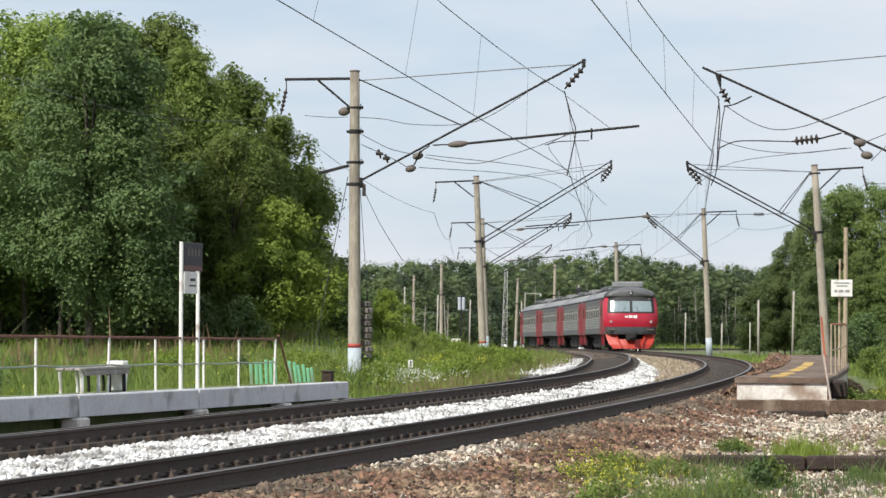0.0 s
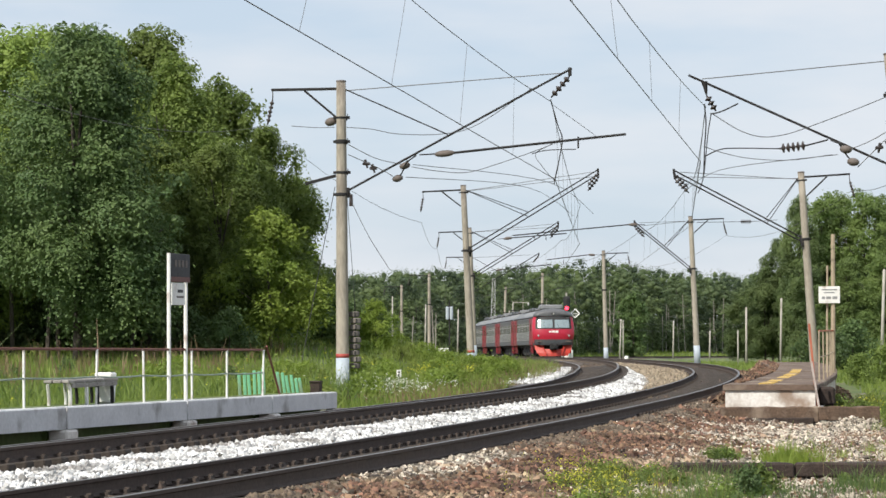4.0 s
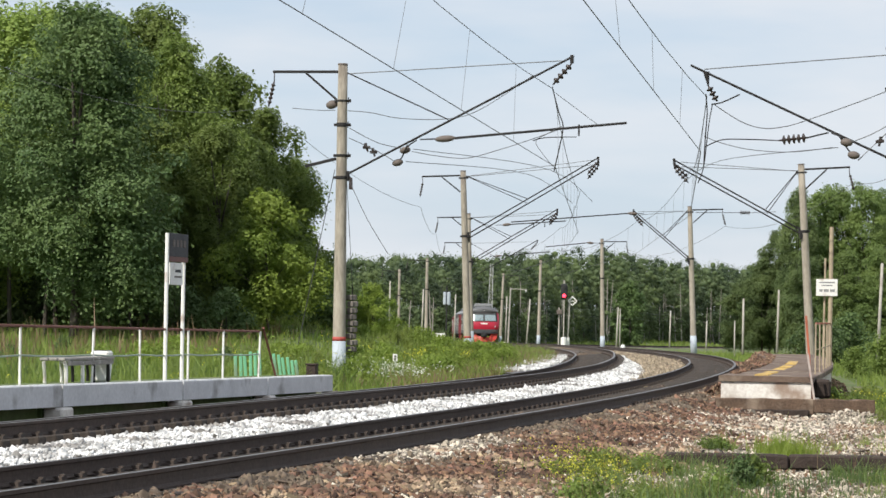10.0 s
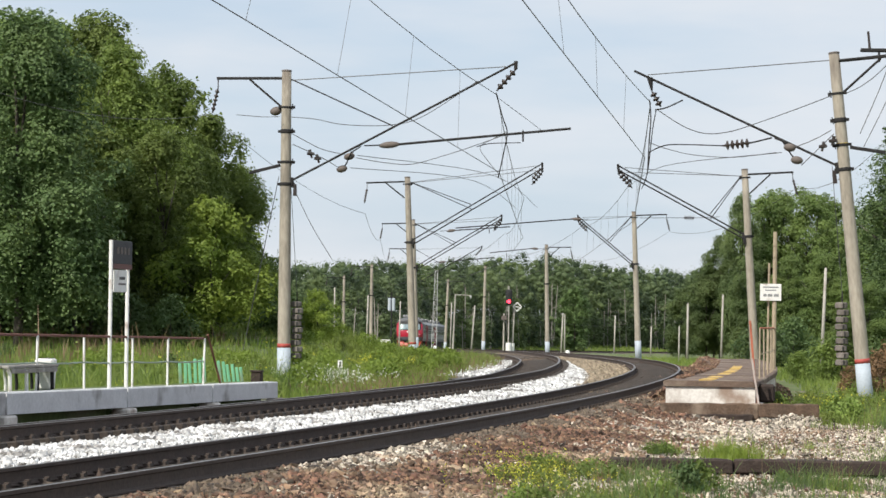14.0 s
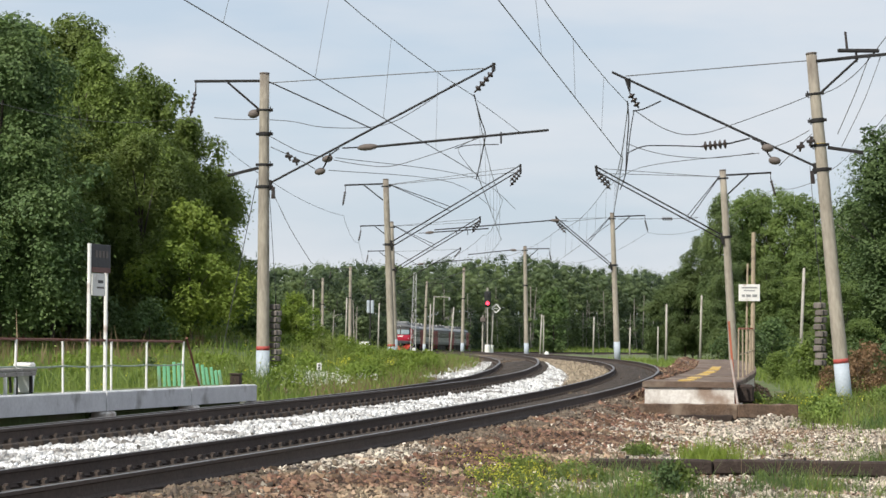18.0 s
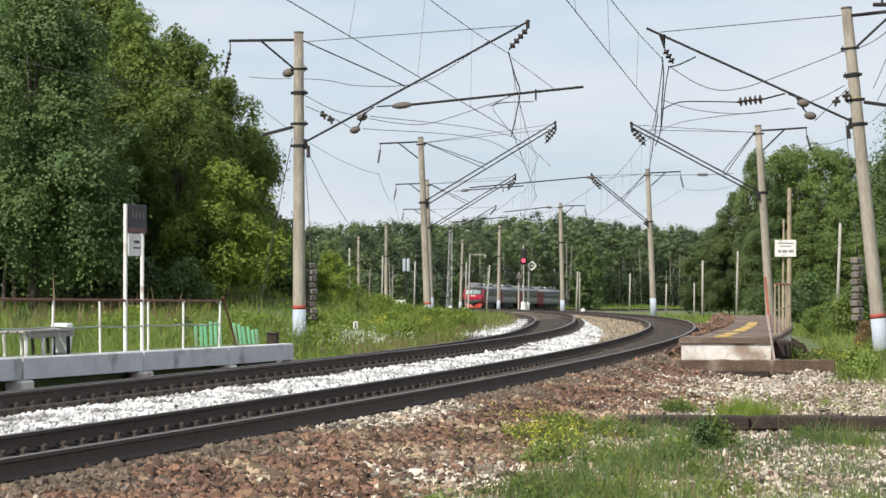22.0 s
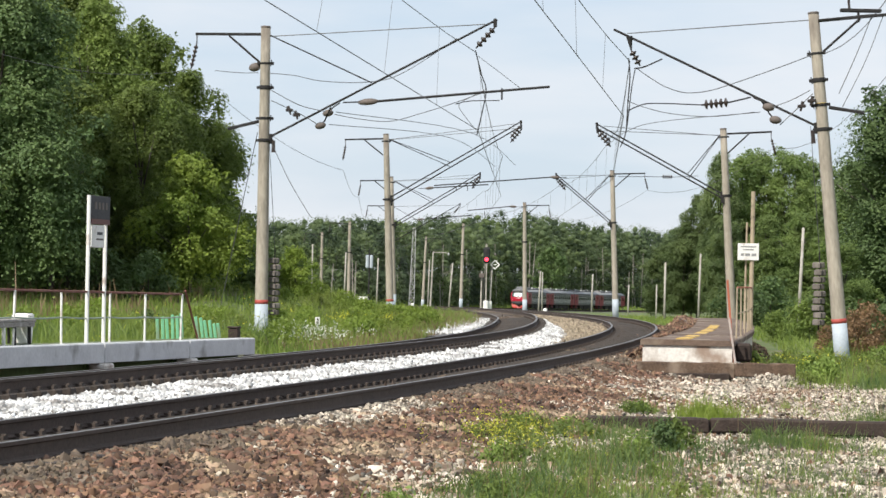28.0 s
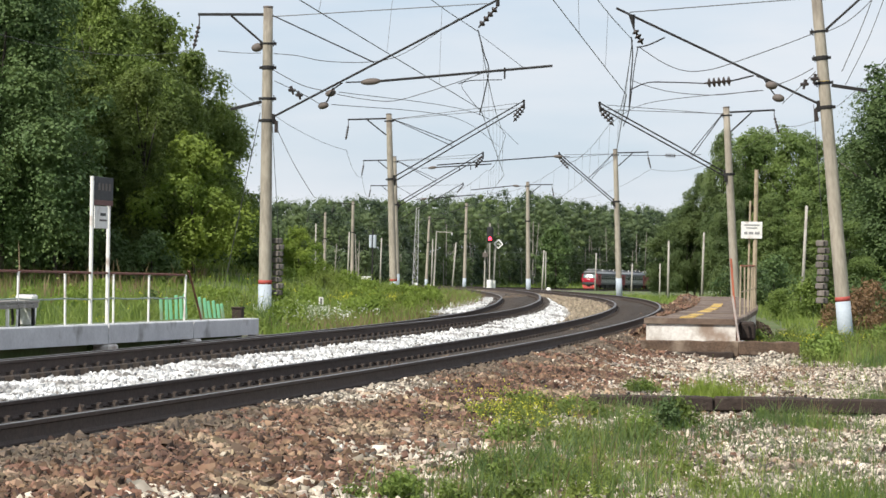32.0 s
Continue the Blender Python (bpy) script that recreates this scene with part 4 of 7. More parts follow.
def sprays(rng, centres, radii, n, per, size, flat=0.85, corners=4, spray=(0.17, 0.36)):
    """Leaves in small drooping sprays over round lobes, with gaps between the sprays."""
    centres, radii = np.asarray(centres), np.asarray(radii)
    m = n // per
    w = radii ** 2
    k = rng.choice(len(centres), m, p=w / w.sum())
    d = rng.normal(size=(m, 3)) + np.array([0, 0, 0.3])
    d /= np.linalg.norm(d, axis=1)[:, None]
    c = centres[k] + d * (radii[k] * rng.uniform(0.68, 1.12, m))[:, None] * np.array([1, 1, flat])
    sr = radii[k] * rng.uniform(*spray, m)
    up = d * 0.75 + rng.normal(size=(m, 3)) * 0.25 + np.array([0, 0, 0.6])
    up /= np.linalg.norm(up, axis=1)[:, None]
    i = np.repeat(np.arange(m), per)
    e = rng.normal(size=(m * per, 3)) * 0.75
    e -= up[i] * (0.7 * (e * up[i]).sum(1))[:, None]
    p = c[i] + e * sr[i][:, None]
    p[:, 2] -= 0.3 * (e ** 2).sum(1) * sr[i]
    return leaf_cards(rng, p, up[i] * 0.9 + e * 0.3 + rng.normal(size=(m * per, 3)) * 0.3, size, corners)


def crown_plan(rng, height, radius, low, n, taper=0.75):
    """Clump centres in an uneven crown."""
    c, r = [], []
    for i in range(n):
        t = (i + rng.random()) / n
        z = low + (height - low) * (0.06 + 0.9 * t)
        env = radius * (math.sin(math.pi * min(1, 0.16 + t * 0.84)) ** taper * 0.85 + 0.12)
        a = rng.uniform(0, 2 * math.pi)
        q = env * math.sqrt(rng.uniform(0.1, 1.0))
        c.append((q * math.cos(a), q * math.sin(a), z))
        r.append(radius * rng.uniform(0.26, 0.5) * (1.1 - 0.35 * t))
    # small sprays that stand out from the crown
    for i in range(n // 3 if height > 4 else 0):
        t = rng.uniform(0.1, 1.0)
        a = rng.uniform(0, 2 * math.pi)
        q = radius * (math.sin(math.pi * min(1, 0.16 + t * 0.84)) ** taper * 0.85 + 0.12) * rng.uniform(1.0, 1.25)
        c.append((q * math.cos(a), q * math.sin(a), low + (height - low) * (0.06 + 0.98 * t)))
        r.append(radius * rng.uniform(0.1, 0.19))
    return c, r


def tree_meshes(seed, height, radius, low, clumps, n, leaf, material, trunk_r, forks=7, taper=0.75, corners=4):
    rng = np.random.default_rng(seed)
    c, r = crown_plan(rng, height, radius, low, clumps, taper)
    if height > 4:
        V, F = sprays(rng, c, r, n, 12 if corners == 4 else 7, leaf, corners=corners, spray=(0.13, 0.32) if corners == 4 else (0.14, 0.34))
        # coarse inner foliage that closes the crown
        W, G = leaves(rng, c, np.array(r) * 0.62, n // 5, leaf * 1.5, corners=corners)
        V, F = np.concatenate([V, W]), np.concatenate([F, G + len(V)])
    else:
        V, F = leaves(rng, c, r, n, leaf, corners=corners)
    crown = mesh_np("crown", V, F)
    crown.materials.append(material)
    bm = BM()
    top = Vector((rng.normal() * 0.2, rng.normal() * 0.2, height * 0.86))
    pts = [Vector((0, 0, -0.4)), Vector((0.04, 0, height * 0.25)), Vector((-0.08, 0.06, height * 0.55)), top]
    for i in range(3):
        rod(bm, pts[i], pts[i + 1], trunk_r * (1 - 0.28 * i), trunk_r * (1 - 0.28 * (i + 1)), 8)
    for i in rng.choice(len(c), min(forks, len(c)), replace=False):
        e = Vector(c[i])
        z = max(height * 0.15, e.z * 0.62)
        rod(bm, (0, 0, z), e, trunk_r * 0.4, trunk_r * 0.1, 5)
    return as_mesh("trunk", bm, M_BARK, True), crown


def tree(name, meshes, m, label, category="tree", group=""):
    t = thing(name, m, label, category, group)
    part("trunk", meshes[0], M_BARK, t)
    part("crown", meshes[1], M_LEAF, t)
    return t


def stand(x, y, turn=0.0, k=1.0, kz=None):
    return pose(x, y, gz(x, y), 0, 0, turn) @ Matrix.Diagonal((k, k, kz or k, 1))


NEAR_A = tree_meshes(11, 12.0, 3.1, 1.3, 58, 50000, 0.14, M_LEAF, 0.2)
NEAR_B = tree_meshes(12, 12.0, 3.1, 0.9, 62, 66000, 0.125, M_LEAF_DARK, 0.18)
NEAR_C = tree_meshes(13, 12.0, 2.8, 1.0, 52, 46000, 0.14, M_LEAF, 0.17)
BRIGHT = tree_meshes(14, 5.0, 1.8, 0.3, 34, 16000, 0.11, M_LEAF_BRIGHT, 0.07)
SHRUB = tree_meshes(15, 2.2, 1.3, 0.0, 18, 3500, 0.15, M_LEAF_DARK, 0.04)
SHRUB_G = tree_meshes(25, 2.2, 1.3, 0.0, 18, 3200, 0.15, M_LEAF, 0.04)
SHRUB_RUST = tree_meshes(26, 2.2, 0.9, 0.1, 16, 1600, 0.13, M_LEAF_RUST, 0.03)
MID_A = tree_meshes(16, 12.0, 2.6, 0.2, 60, 42000, 0.14, M_LEAF_WOOD, 0.15, corners=3)
MID_B = tree_meshes(17, 12.0, 2.2, 0.8, 50, 34000, 0.135, M_LEAF_BIRCH, 0.13, taper=0.6, corners=3)

GROVE = "dense green deciduous tree in the grove behind the platform"
for v, x, y, k, kz, a in ((NEAR_A, -15.6, 106, 1.05, 0.97, 0), (NEAR_C, -13.5, 109, 1.05, 1.0, 40), (NEAR_A, -12.0, 104, 0.85, 0.88, 130), (NEAR_C, -10.4, 108, 0.75, 0.83, 200), (NEAR_C, -17.3, 112, 1.1, 1.02, 70),
                          (NEAR_A, -9.0, 113, 0.72, 0.72, 300), (NEAR_C, -18.5, 108, 1.1, 1.0, 90), (NEAR_A, -21.5, 104, 1.1, 1.0, 250), (NEAR_C, -8.3, 116, 0.55, 0.56, 20),
                          (NEAR_A, -12.0, 98, 0.7, 0.62, 75), (NEAR_C, -9.6, 99, 0.62, 0.6, 330), (NEAR_A, -17.5, 97, 0.8, 0.72, 15)):
    tree("tree", v, stand(x, y, a, k, kz), GROVE, group="grove trees")
tree("tree", NEAR_B, stand(-13.6, 92, 0, 0.95, 0.9), "blue-green broadleaf tree standing before the grove", group="grove trees")
tree("tree", NEAR_B, stand(-19.7, 95, 140, 0.95, 0.88), "blue-green broadleaf tree standing before the grove", group="grove trees")
tree("tree", BRIGHT, stand(-7.7, 97, 0, 1.0, 1.0), "bright yellow-green young tree at the edge of the grove", group="grove trees")
tree("shrub", BRIGHT, stand(-4.35, 104, 80, 0.46, 0.4), "bright green shrub beside the grove", "shrub", "shrubs")
# The last six shrubs are added to darken the gaps under the crowns.
for x, y, k, a in ((-10.6, 95, 0.8, 50), (-8.8, 94, 0.8, 110), (-13.2, 96, 0.6, 160), (-6.3, 103, 0.9, 10), (-15.4, 101, 1.5, 30), (-17.3, 102, 1.6, 80), (-13.0, 102, 1.5, 200), (-11.0, 102, 1.4, 260), (-16.3, 98.5, 0.9, 300), (-18.6, 100, 1.4, 350)):
    tree("shrub", SHRUB, stand(x, y, a, k), "low leafy green shrub at the foot of the grove", "shrub", "shrubs")

# slim bare stems in the shade at the grove's edge
for i, (x, y, h, lean) in enumerate(((-14.9, 94, 4.2, 2), (-14.6, 94.6, 4.6, -3), (-12.2, 95, 4.4, 3), (-16.4, 96, 4.8, -2), (-11.2, 98, 4.6, -4), (-13.7, 97.5, 5.0, 4), (-17.6, 94.5, 4.4, 5))):
    t = thing("sapling", pose(x, y, gz(x, y), 0, lean, 0), "slim bare grey stem at the shaded edge of the grove", "sapling", "saplings")
    part("stem", rod(BM(), (0, 0, -0.3), (0.05, 0, h), 0.085, 0.05, 7), M_BARK, t)
    part("side_branch", rod(BM(), (0.02, 0, h * 0.55), (0.5 if i % 2 else -0.5, 0.1, h * 0.8), 0.03, 0.012, 5), M_BARK, t)

# Added shrub row: a dark backing for the shade under the crowns.
for i in range(12):
    x, y = -22.5 + 1.25 * i, 115 + (i * 7) % 5
    tree("shrub", SHRUB, stand(x, y, i * 50, 1.7, 1.9), "tall undergrowth added as a dark backing for the shade behind the grove", "shrub", "shrubs")

RIGHT = "green deciduous tree in the wood beside the line"
# NEAR_B's darker leaves stand in for shade at the wood's right edge.
for v, x, y, k, kz, a in ((MID_B, 18.6, 210, 0.72, 0.47, 0), (MID_B, 19.8, 207, 0.7, 0.61, 60), (MID_B, 20.9, 208, 0.66, 0.78, 140), (MID_B, 22.0, 204, 0.72, 1.03, 20), (MID_A, 23.9, 207, 1.0, 1.03, 200), (MID_A, 25.6, 210, 1.05, 1.05, 260),
                          (MID_A, 27.4, 207, 1.1, 1.04, 320), (MID_A, 29.6, 212, 1.1, 1.03, 30), (MID_B, 32.2, 208, 1.25, 1.02, 100), (MID_B, 21.8, 196, 0.7, 0.6, 180), (MID_A, 24.0, 192, 0.7, 0.6, 240),
                          (MID_A, 26.2, 190, 0.75, 0.62, 290), (MID_A, 28.6, 188, 0.8, 0.65, 340), (MID_B, 23.6, 240, 0.8, 0.45, 10), (MID_A, 34.5, 200, 1.1, 1.0, 70), (MID_A, 36.0, 190, 1.1, 1.0, 20),
                          (NEAR_B, 19.1, 110, 0.95, 0.84, 45), (MID_A, 19.6, 113, 0.9, 0.74, 110), (MID_A, 15.8, 104, 0.45, 0.3, 170), (MID_A, 22.2, 112, 1.05, 0.97, 150)):
    tree("tree", v, stand(x, y, a, k, kz), RIGHT, group="wood trees")
for x, y, k, a in ((13.0, 101, 0.5, 0), (14.6, 104, 0.7, 70), (16.0, 103, 0.7, 140), (17.4, 100, 0.8, 200), (16.2, 140, 1.0, 30), (19.0, 150, 1.2, 90)):
    # Beyond x = 15 the shrub's darker leaf colour stands for shade.
    tree("shrub", SHRUB if x > 15 else SHRUB_G, stand(x, y, a, k), "leafy green undergrowth beside the outer platform", "shrub", "shrubs")

for x, y, a, k in ((12.35, 78.5, 0, 0.62), (12.9, 80, 80, 0.7), (11.9, 81, 160, 0.42)):
    tree("shrub", SHRUB_RUST, stand(x, y, a, k), "withered tan-brown shrub beside a leaning mast", "shrub", "shrubs")


# a small lumpy ball: two poles and two rings of six
BALL_V = np.array([(0, 0, 1.0)] + [(math.cos(a) * r, math.sin(a) * r, z) for z, r, q in ((0.45, 0.9, 0.0), (-0.45, 0.9, 0.52)) for a in (q + i * math.pi / 3 for i in range(6))] + [(0, 0, -1.0)])
BALL_F = np.array([(0, 1 + i, 1 + (i + 1) % 6) for i in range(6)] + [(1 + i, 7 + i, 1 + (i + 1) % 6) for i in range(6)] + [(1 + (i + 1) % 6, 7 + i, 7 + (i + 1) % 6) for i in range(6)]
                  + [(7 + i, 13, 7 + (i + 1) % 6) for i in range(6)])


def wood_crown(rng, h, radius, slim):
    """Lobes of a tree in a closed wood: a round top, or a slim pointed one."""
    c, r = [], []
    for i in range(36):
        t = (i + rng.random()) / 36
        k = radius * ((1.05 - 0.7 * t ** 1.5) if slim else (1 - 0.6 * max(0.0, (t - 0.5) / 0.5) ** 2.5) * (0.85 + 0.15 * t))
        a, q = rng.uniform(0, 2 * math.pi), k * math.sqrt(rng.uniform(0.2, 1.0))
        c.append((q * math.cos(a), q * math.sin(a), h * (0.02 + (0.97 if slim else 0.9) * t)))
        r.append(max(1.05, (0.22 * radius + 0.25 * k) * rng.uniform(0.8, 1.2)))
    return c, r


def far_woods():
    """The distant belt of trees beyond the curve: round crowns, dark slim ones and pale ones."""
    rng = np.random.default_rng(5)
    line_px = (-0.34, -0.06, -0.03, -0.005, 0.015, 0.035, 0.06, 0.094, 0.2, 0.34)
    line_d = (430, 500, 515, 545, 600, 665, 735, 790, 800, 780)
    tall = (13, 15, 16, 17.2, 18.7, 20.8, 22, 21.8, 21, 20)
    kinds = [([], []), ([], []), ([], [])]
    cores = [[], [], []]
    bm = BM()
    for row, (dd, lift) in enumerate(((-6, 0.4), (2, 0.7), (11, 0.9), (22, 1.0), (34, 1.06), (48, 1.1))):
        a = -0.25
        while a < 0.25:
            d = np.interp(a, line_px, line_d) + dd + rng.uniform(-4, 4)
            x, y = a * d, d
            h = np.interp(a, line_px, tall) * lift * rng.uniform(0.92, 1.04)
            kind = int(rng.choice(3, p=(0.52, 0.26, 0.22) if a > -0.035 else (0.5, 0.1, 0.4)))
            slim = kind == 1
            rr = (h * rng.uniform(0.12, 0.16) + 0.6) * (0.95 if slim else 1.25 if row < 2 else 1.45)
            z = gz(x, y)
            c, r = wood_crown(rng, h, rr, slim)
            seen = abs(a) < 0.18
            if row >= 3:
                c, r = c[19:], r[19:]
            V, F = leaves(rng, c, np.array(r) * (1.05 if row < 2 else 1.25), (1300, 1800, 2300, 1600, 1500, 1300)[row] if seen else 160, 0.33 if seen else 1.8, corners=3)
            kinds[kind][0].append(V + np.array([x, y, z]))
            kinds[kind][1].append(F)
            W = BALL_V[None] * rng.uniform(0.8, 1.05, (len(c), len(BALL_V), 1)) * np.array(r)[:, None, None] * np.array([1, 1, 0.85]) * 0.45 + np.array(c)[:, None] + np.array([x, y, z])
            if seen:
                cores[kind].append(W.reshape(-1, 3))
            rod(bm, (x, y, z - 0.5), (x, y, z + h * 0.8), h * 0.012, h * 0.004, 5)
            a += rng.uniform(1.9, 3.1) / d
    t = thing("far_woods", Matrix(), "distant belt of mixed green woodland beyond the railway curve", "woods", kind="stuff")
    for (Vs, Fs), cs, mm, lab in zip(kinds, cores, (M_LEAF_FAR_HAZED, M_FAR_DARK, M_FAR_PALE), ("round green crowns", "slim dark crowns", "pale green crowns")):
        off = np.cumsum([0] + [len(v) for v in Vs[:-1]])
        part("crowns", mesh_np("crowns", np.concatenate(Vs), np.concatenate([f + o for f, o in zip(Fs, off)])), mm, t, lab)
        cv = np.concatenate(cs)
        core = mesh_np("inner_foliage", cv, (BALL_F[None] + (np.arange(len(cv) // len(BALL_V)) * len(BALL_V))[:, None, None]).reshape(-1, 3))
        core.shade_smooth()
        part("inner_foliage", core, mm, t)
    part("trunks", bm, M_BARK, t)
    # pale dead stems along the wood's edge
    bm = BM()
    for i in range(46):
        a = rng.uniform(-0.03, 0.13)
        d = np.interp(a, line_px, line_d) - 11 + rng.uniform(-2, 2)
        h = np.interp(a, line_px, tall) * rng.uniform(0.3, 0.75)
        p = Vector((a * d, d, gz(a * d, d) - 0.5))
        rod(bm, p, p + Vector((rng.normal() * 0.4, 0, h)), 0.15, 0.06, 5)
        for k in range(2):
            q = p + Vector((0, 0, h * rng.uniform(0.5, 0.85)))
            rod(bm, q, q + Vector((rng.normal() * 1.2, 0, rng.uniform(0.3, 1.2))), 0.06, 0.03, 4)
    part("stems", bm, M_BARK_PALE, t, "pale grey bare stems along the wood's edge")


far_woods()
tree("tree", tree_meshes(20, 12.0, 2.9, 0.2, 44, 9000, 0.3, M_LEAF_MID, 0.15), stand(31.7, 646, 0, 1.32, 1.22), "round-crowned pale green tree before the far woods")

# ---- train ----
CAR_L = 22.05


def car(name, cab, label, pantograph=False):
    """A railcar: its own x axis points to the train's rear end (towards the viewer), z from the rail."""
    t = thing(name, Matrix(), label, "railcar", "railcars of the train")
    hw, zb, zt = 1.78, 1.15, 3.74
    h = CAR_L / 2 - 0.25
    sec = [(-hw + 0.05, zb), (-hw, zb + 0.15), (-hw, zt - 0.25), (-hw + 0.12, zt), (-hw + 0.5, zt + 0.33), (-hw + 1.0, zt + 0.52), (0, zt + 0.62),
           (hw - 1.0, zt + 0.52), (hw - 0.5, zt + 0.33), (hw - 0.12, zt), (hw, zt - 0.25), (hw, zb + 0.15), (hw - 0.05, zb)]

    def shell(idx, x0, x1, close):
        bm = BM()
        a = [bm.verts.new((x0, sec[i][0], sec[i][1])) for i in idx]
        b = [bm.verts.new((x1, sec[i][0], sec[i][1])) for i in idx]
        for i in range(len(idx) - 1):
            bm.faces.new((a[i], a[i + 1], b[i + 1], b[i]))
        if close:
            bm.faces.new(a)
            bm.faces.new(b)
        return bm

    front = h - (1.1 if cab else 0)
    part("body", shell(list(range(0, 4)) + list(range(9, 13)), -h, front, True), M_GREY, t, "grey corrugated body")
    part("roof", shell(list(range(3, 10)), -h, front, True), M_ROOF, t, "light grey roof", True)
    part("underframe", box(BM(), (0, 0, 1.08), (2 * h - 1.6, 2.7, 0.22), 0.03), M_UNDER, t)
    doors = (-h + 1.62, h - (2.75 if cab else 1.62))
    for side in (-1, 1):
        for x in doors:
            part("door_zone", box(BM(), (x, side * (hw + 0.004), 2.32), (3.2, 0.05, 2.4), 0.01), M_RED_SHADED, t, "grimy red door section, darkened for the side's shade")
            for k in (-0.34, 0.34):
                d = part("door", box(BM(), (x + k, side * (hw + 0.03), 2.3), (0.62, 0.04, 2.1), 0.01), M_RED_SHADED, t, "red sliding door leaf")
                part("door_window", box(BM(), (x + k, side * (hw + 0.052), 2.75), (0.34, 0.012, 0.75), 0.003), M_GLASS_DARK, d)
            for k in range(3):
                part("step", box(BM(), (x, side * (hw - 0.12), 0.5 + 0.26 * k), (1.1, 0.2, 0.035), 0.0), M_UNDER, t)
            for k in (-0.6, 0.6):
                part("step_side", box(BM(), (x + k, side * (hw - 0.08), 0.78), (0.12, 0.14, 0.75), 0.01), M_RED_SHADED, t)
        n, x0, x1 = 8, doors[0] + 1.9, doors[1] - 1.9
        for i in range(n):
            x = x0 + (x1 - x0) * (i + 0.5) / n
            part("window", box(BM(), (x, side * (hw + 0.004), 2.72), (1.12, 0.03, 0.84), 0.008), M_GLASS_DARK, t, "dark side window")
            part("window_bar", box(BM(), (x, side * (hw + 0.022), 2.9), (1.16, 0.02, 0.08), 0.0), M_RIB, t)
            part("window_sill", box(BM(), (x, side * (hw + 0.02), 2.27), (1.2, 0.03, 0.07), 0.0), M_RIB, t)
            part("window_post", box(BM(), (x + 0.6, side * (hw + 0.02), 2.72), (0.1, 0.03, 0.9), 0.0), M_RIB, t)
        for z in (1.62, 1.75, 1.88, 2.01, 2.14, 2.26):
            part("rib", box(BM(), ((x0 + x1) / 2, side * (hw + 0.014), z), (x1 - x0 + 0.4, 0.034, 0.062), 0.0), M_RIB, t, "pale corrugated rib")
        part("skirt_band", box(BM(), ((x0 + x1) / 2, side * (hw + 0.008), 1.38), (x1 - x0 + 0.4, 0.03, 0.36), 0.0), M_GREY_DARK, t, "dark grey lower band")
        part("gutter", box(BM(), (-0.3, side * (hw - 0.02), zt - 0.14), (2 * h - 1.4, 0.09, 0.07), 0.0), M_UNDER, t, "dark strip along the eaves under the roof")
        part("stripe", box(BM(), ((x0 + x1) / 2, side * (hw + 0.01), 3.38), (x1 - x0 + 0.4, 0.02, 0.16), 0.0), M_GREY_DARK, t, "dark grey stripe")
    for x in (-h + 3.6, h - 3.6):
        bm = BM()
        for s in (-1, 1):
            box(bm, (x, s * 1.05, 0.55), (3.4, 0.2, 0.42), 0.04)
            box(bm, (x, s * 1.05, 0.9), (0.9, 0.2, 0.32), 0.03)
        box(bm, (x, 0, 0.75), (0.7, 2.2, 0.3), 0.03)
        b = part("bogie", bm, M_UNDER, t, "dark bogie frame")
        for dx in (-1.3, 1.3):
            bm = BM()
            for s in (-0.79, 0.79):
                lathe(bm, (x + dx, s - 0.07, 0.52), (x + dx, s + 0.07, 0.52), [(0, 0.5), (0.3, 0.52), (1, 0.52)], 20)
            rod(bm, (x + dx, -0.8, 0.52), (x + dx, 0.8, 0.52), 0.09, 0.09, 8)
            part("wheelset", bm, M_UNDER, b)
    # Cases reach lower than real ones, imitating the dark shade under the car.
    for x, w in ((-4.2, 2.9), (-0.8, 3.2), (2.9, 2.8)):
        part("equipment_case", box(BM(), (x, 0, 0.62), (w, 2.6, 0.8), 0.04), M_UNDER, t)
    for x in (-h + 3, -h + 6.5, -2, 2.2, h - 5.4):
        part("roof_vent", box(BM(), (x, 0, zt + 0.66), (1.1, 1.0, 0.22), 0.05), M_ROOF, t)
    for x in (-h + 1.2, 0.6):
        bm = BM()
        rod(bm, (x, -0.4, zt + 0.5), (x, -0.4, zt + 0.95), 0.05, 0.05, 6)
        rod(bm, (x, 0.4, zt + 0.5), (x, 0.4, zt + 0.95), 0.05, 0.05, 6)
        part("roof_insulator", bm, M_PULLEY, t)
    for y in (-0.75, 0.75):
        part("roof_duct", box(BM(), (-1.2, y, zt + 0.56), (2 * h - 6.0, 0.16, 0.14), 0.02), M_UNDER, t, "dark cable duct along the roof")
    for x in (-6.4, -3.2, 4.6, 6.8):
        part("roof_case", box(BM(), (x, 0.1, zt + 0.74), (1.5, 1.5, 0.34), 0.06), M_GREY_DARK if x < 0 else M_ROOF, t, "roof equipment case")
    for x in (-8.4, -4.8, 1.2, 5.8):
        part("roof_insulator", lathe(BM(), (x, 0.55, zt + 0.55), (x, 0.55, zt + 1.0), [(0, 0.1), (0.3, 0.13), (0.5, 0.08), (0.7, 0.12), (1, 0.06)], 8), M_WHITE, t, "pale roof insulator", True)
    if pantograph:
        bm = BM()
        for y in (-0.5, 0.5):
            rod(bm, (-8.6, y, zt + 0.72), (-6.9, y * 0.7, zt + 0.98), 0.035, 0.03, 5)
            rod(bm, (-6.9, y * 0.7, zt + 0.98), (-8.5, y * 0.8, zt + 1.1), 0.03, 0.03, 5)
        rod(bm, (-8.5, -0.9, zt + 1.12), (-8.5, 0.9, zt + 1.12), 0.035, 0.035, 6)
        rod(bm, (-8.2, -0.9, zt + 1.12), (-8.2, 0.9, zt + 1.12), 0.035, 0.035, 6)
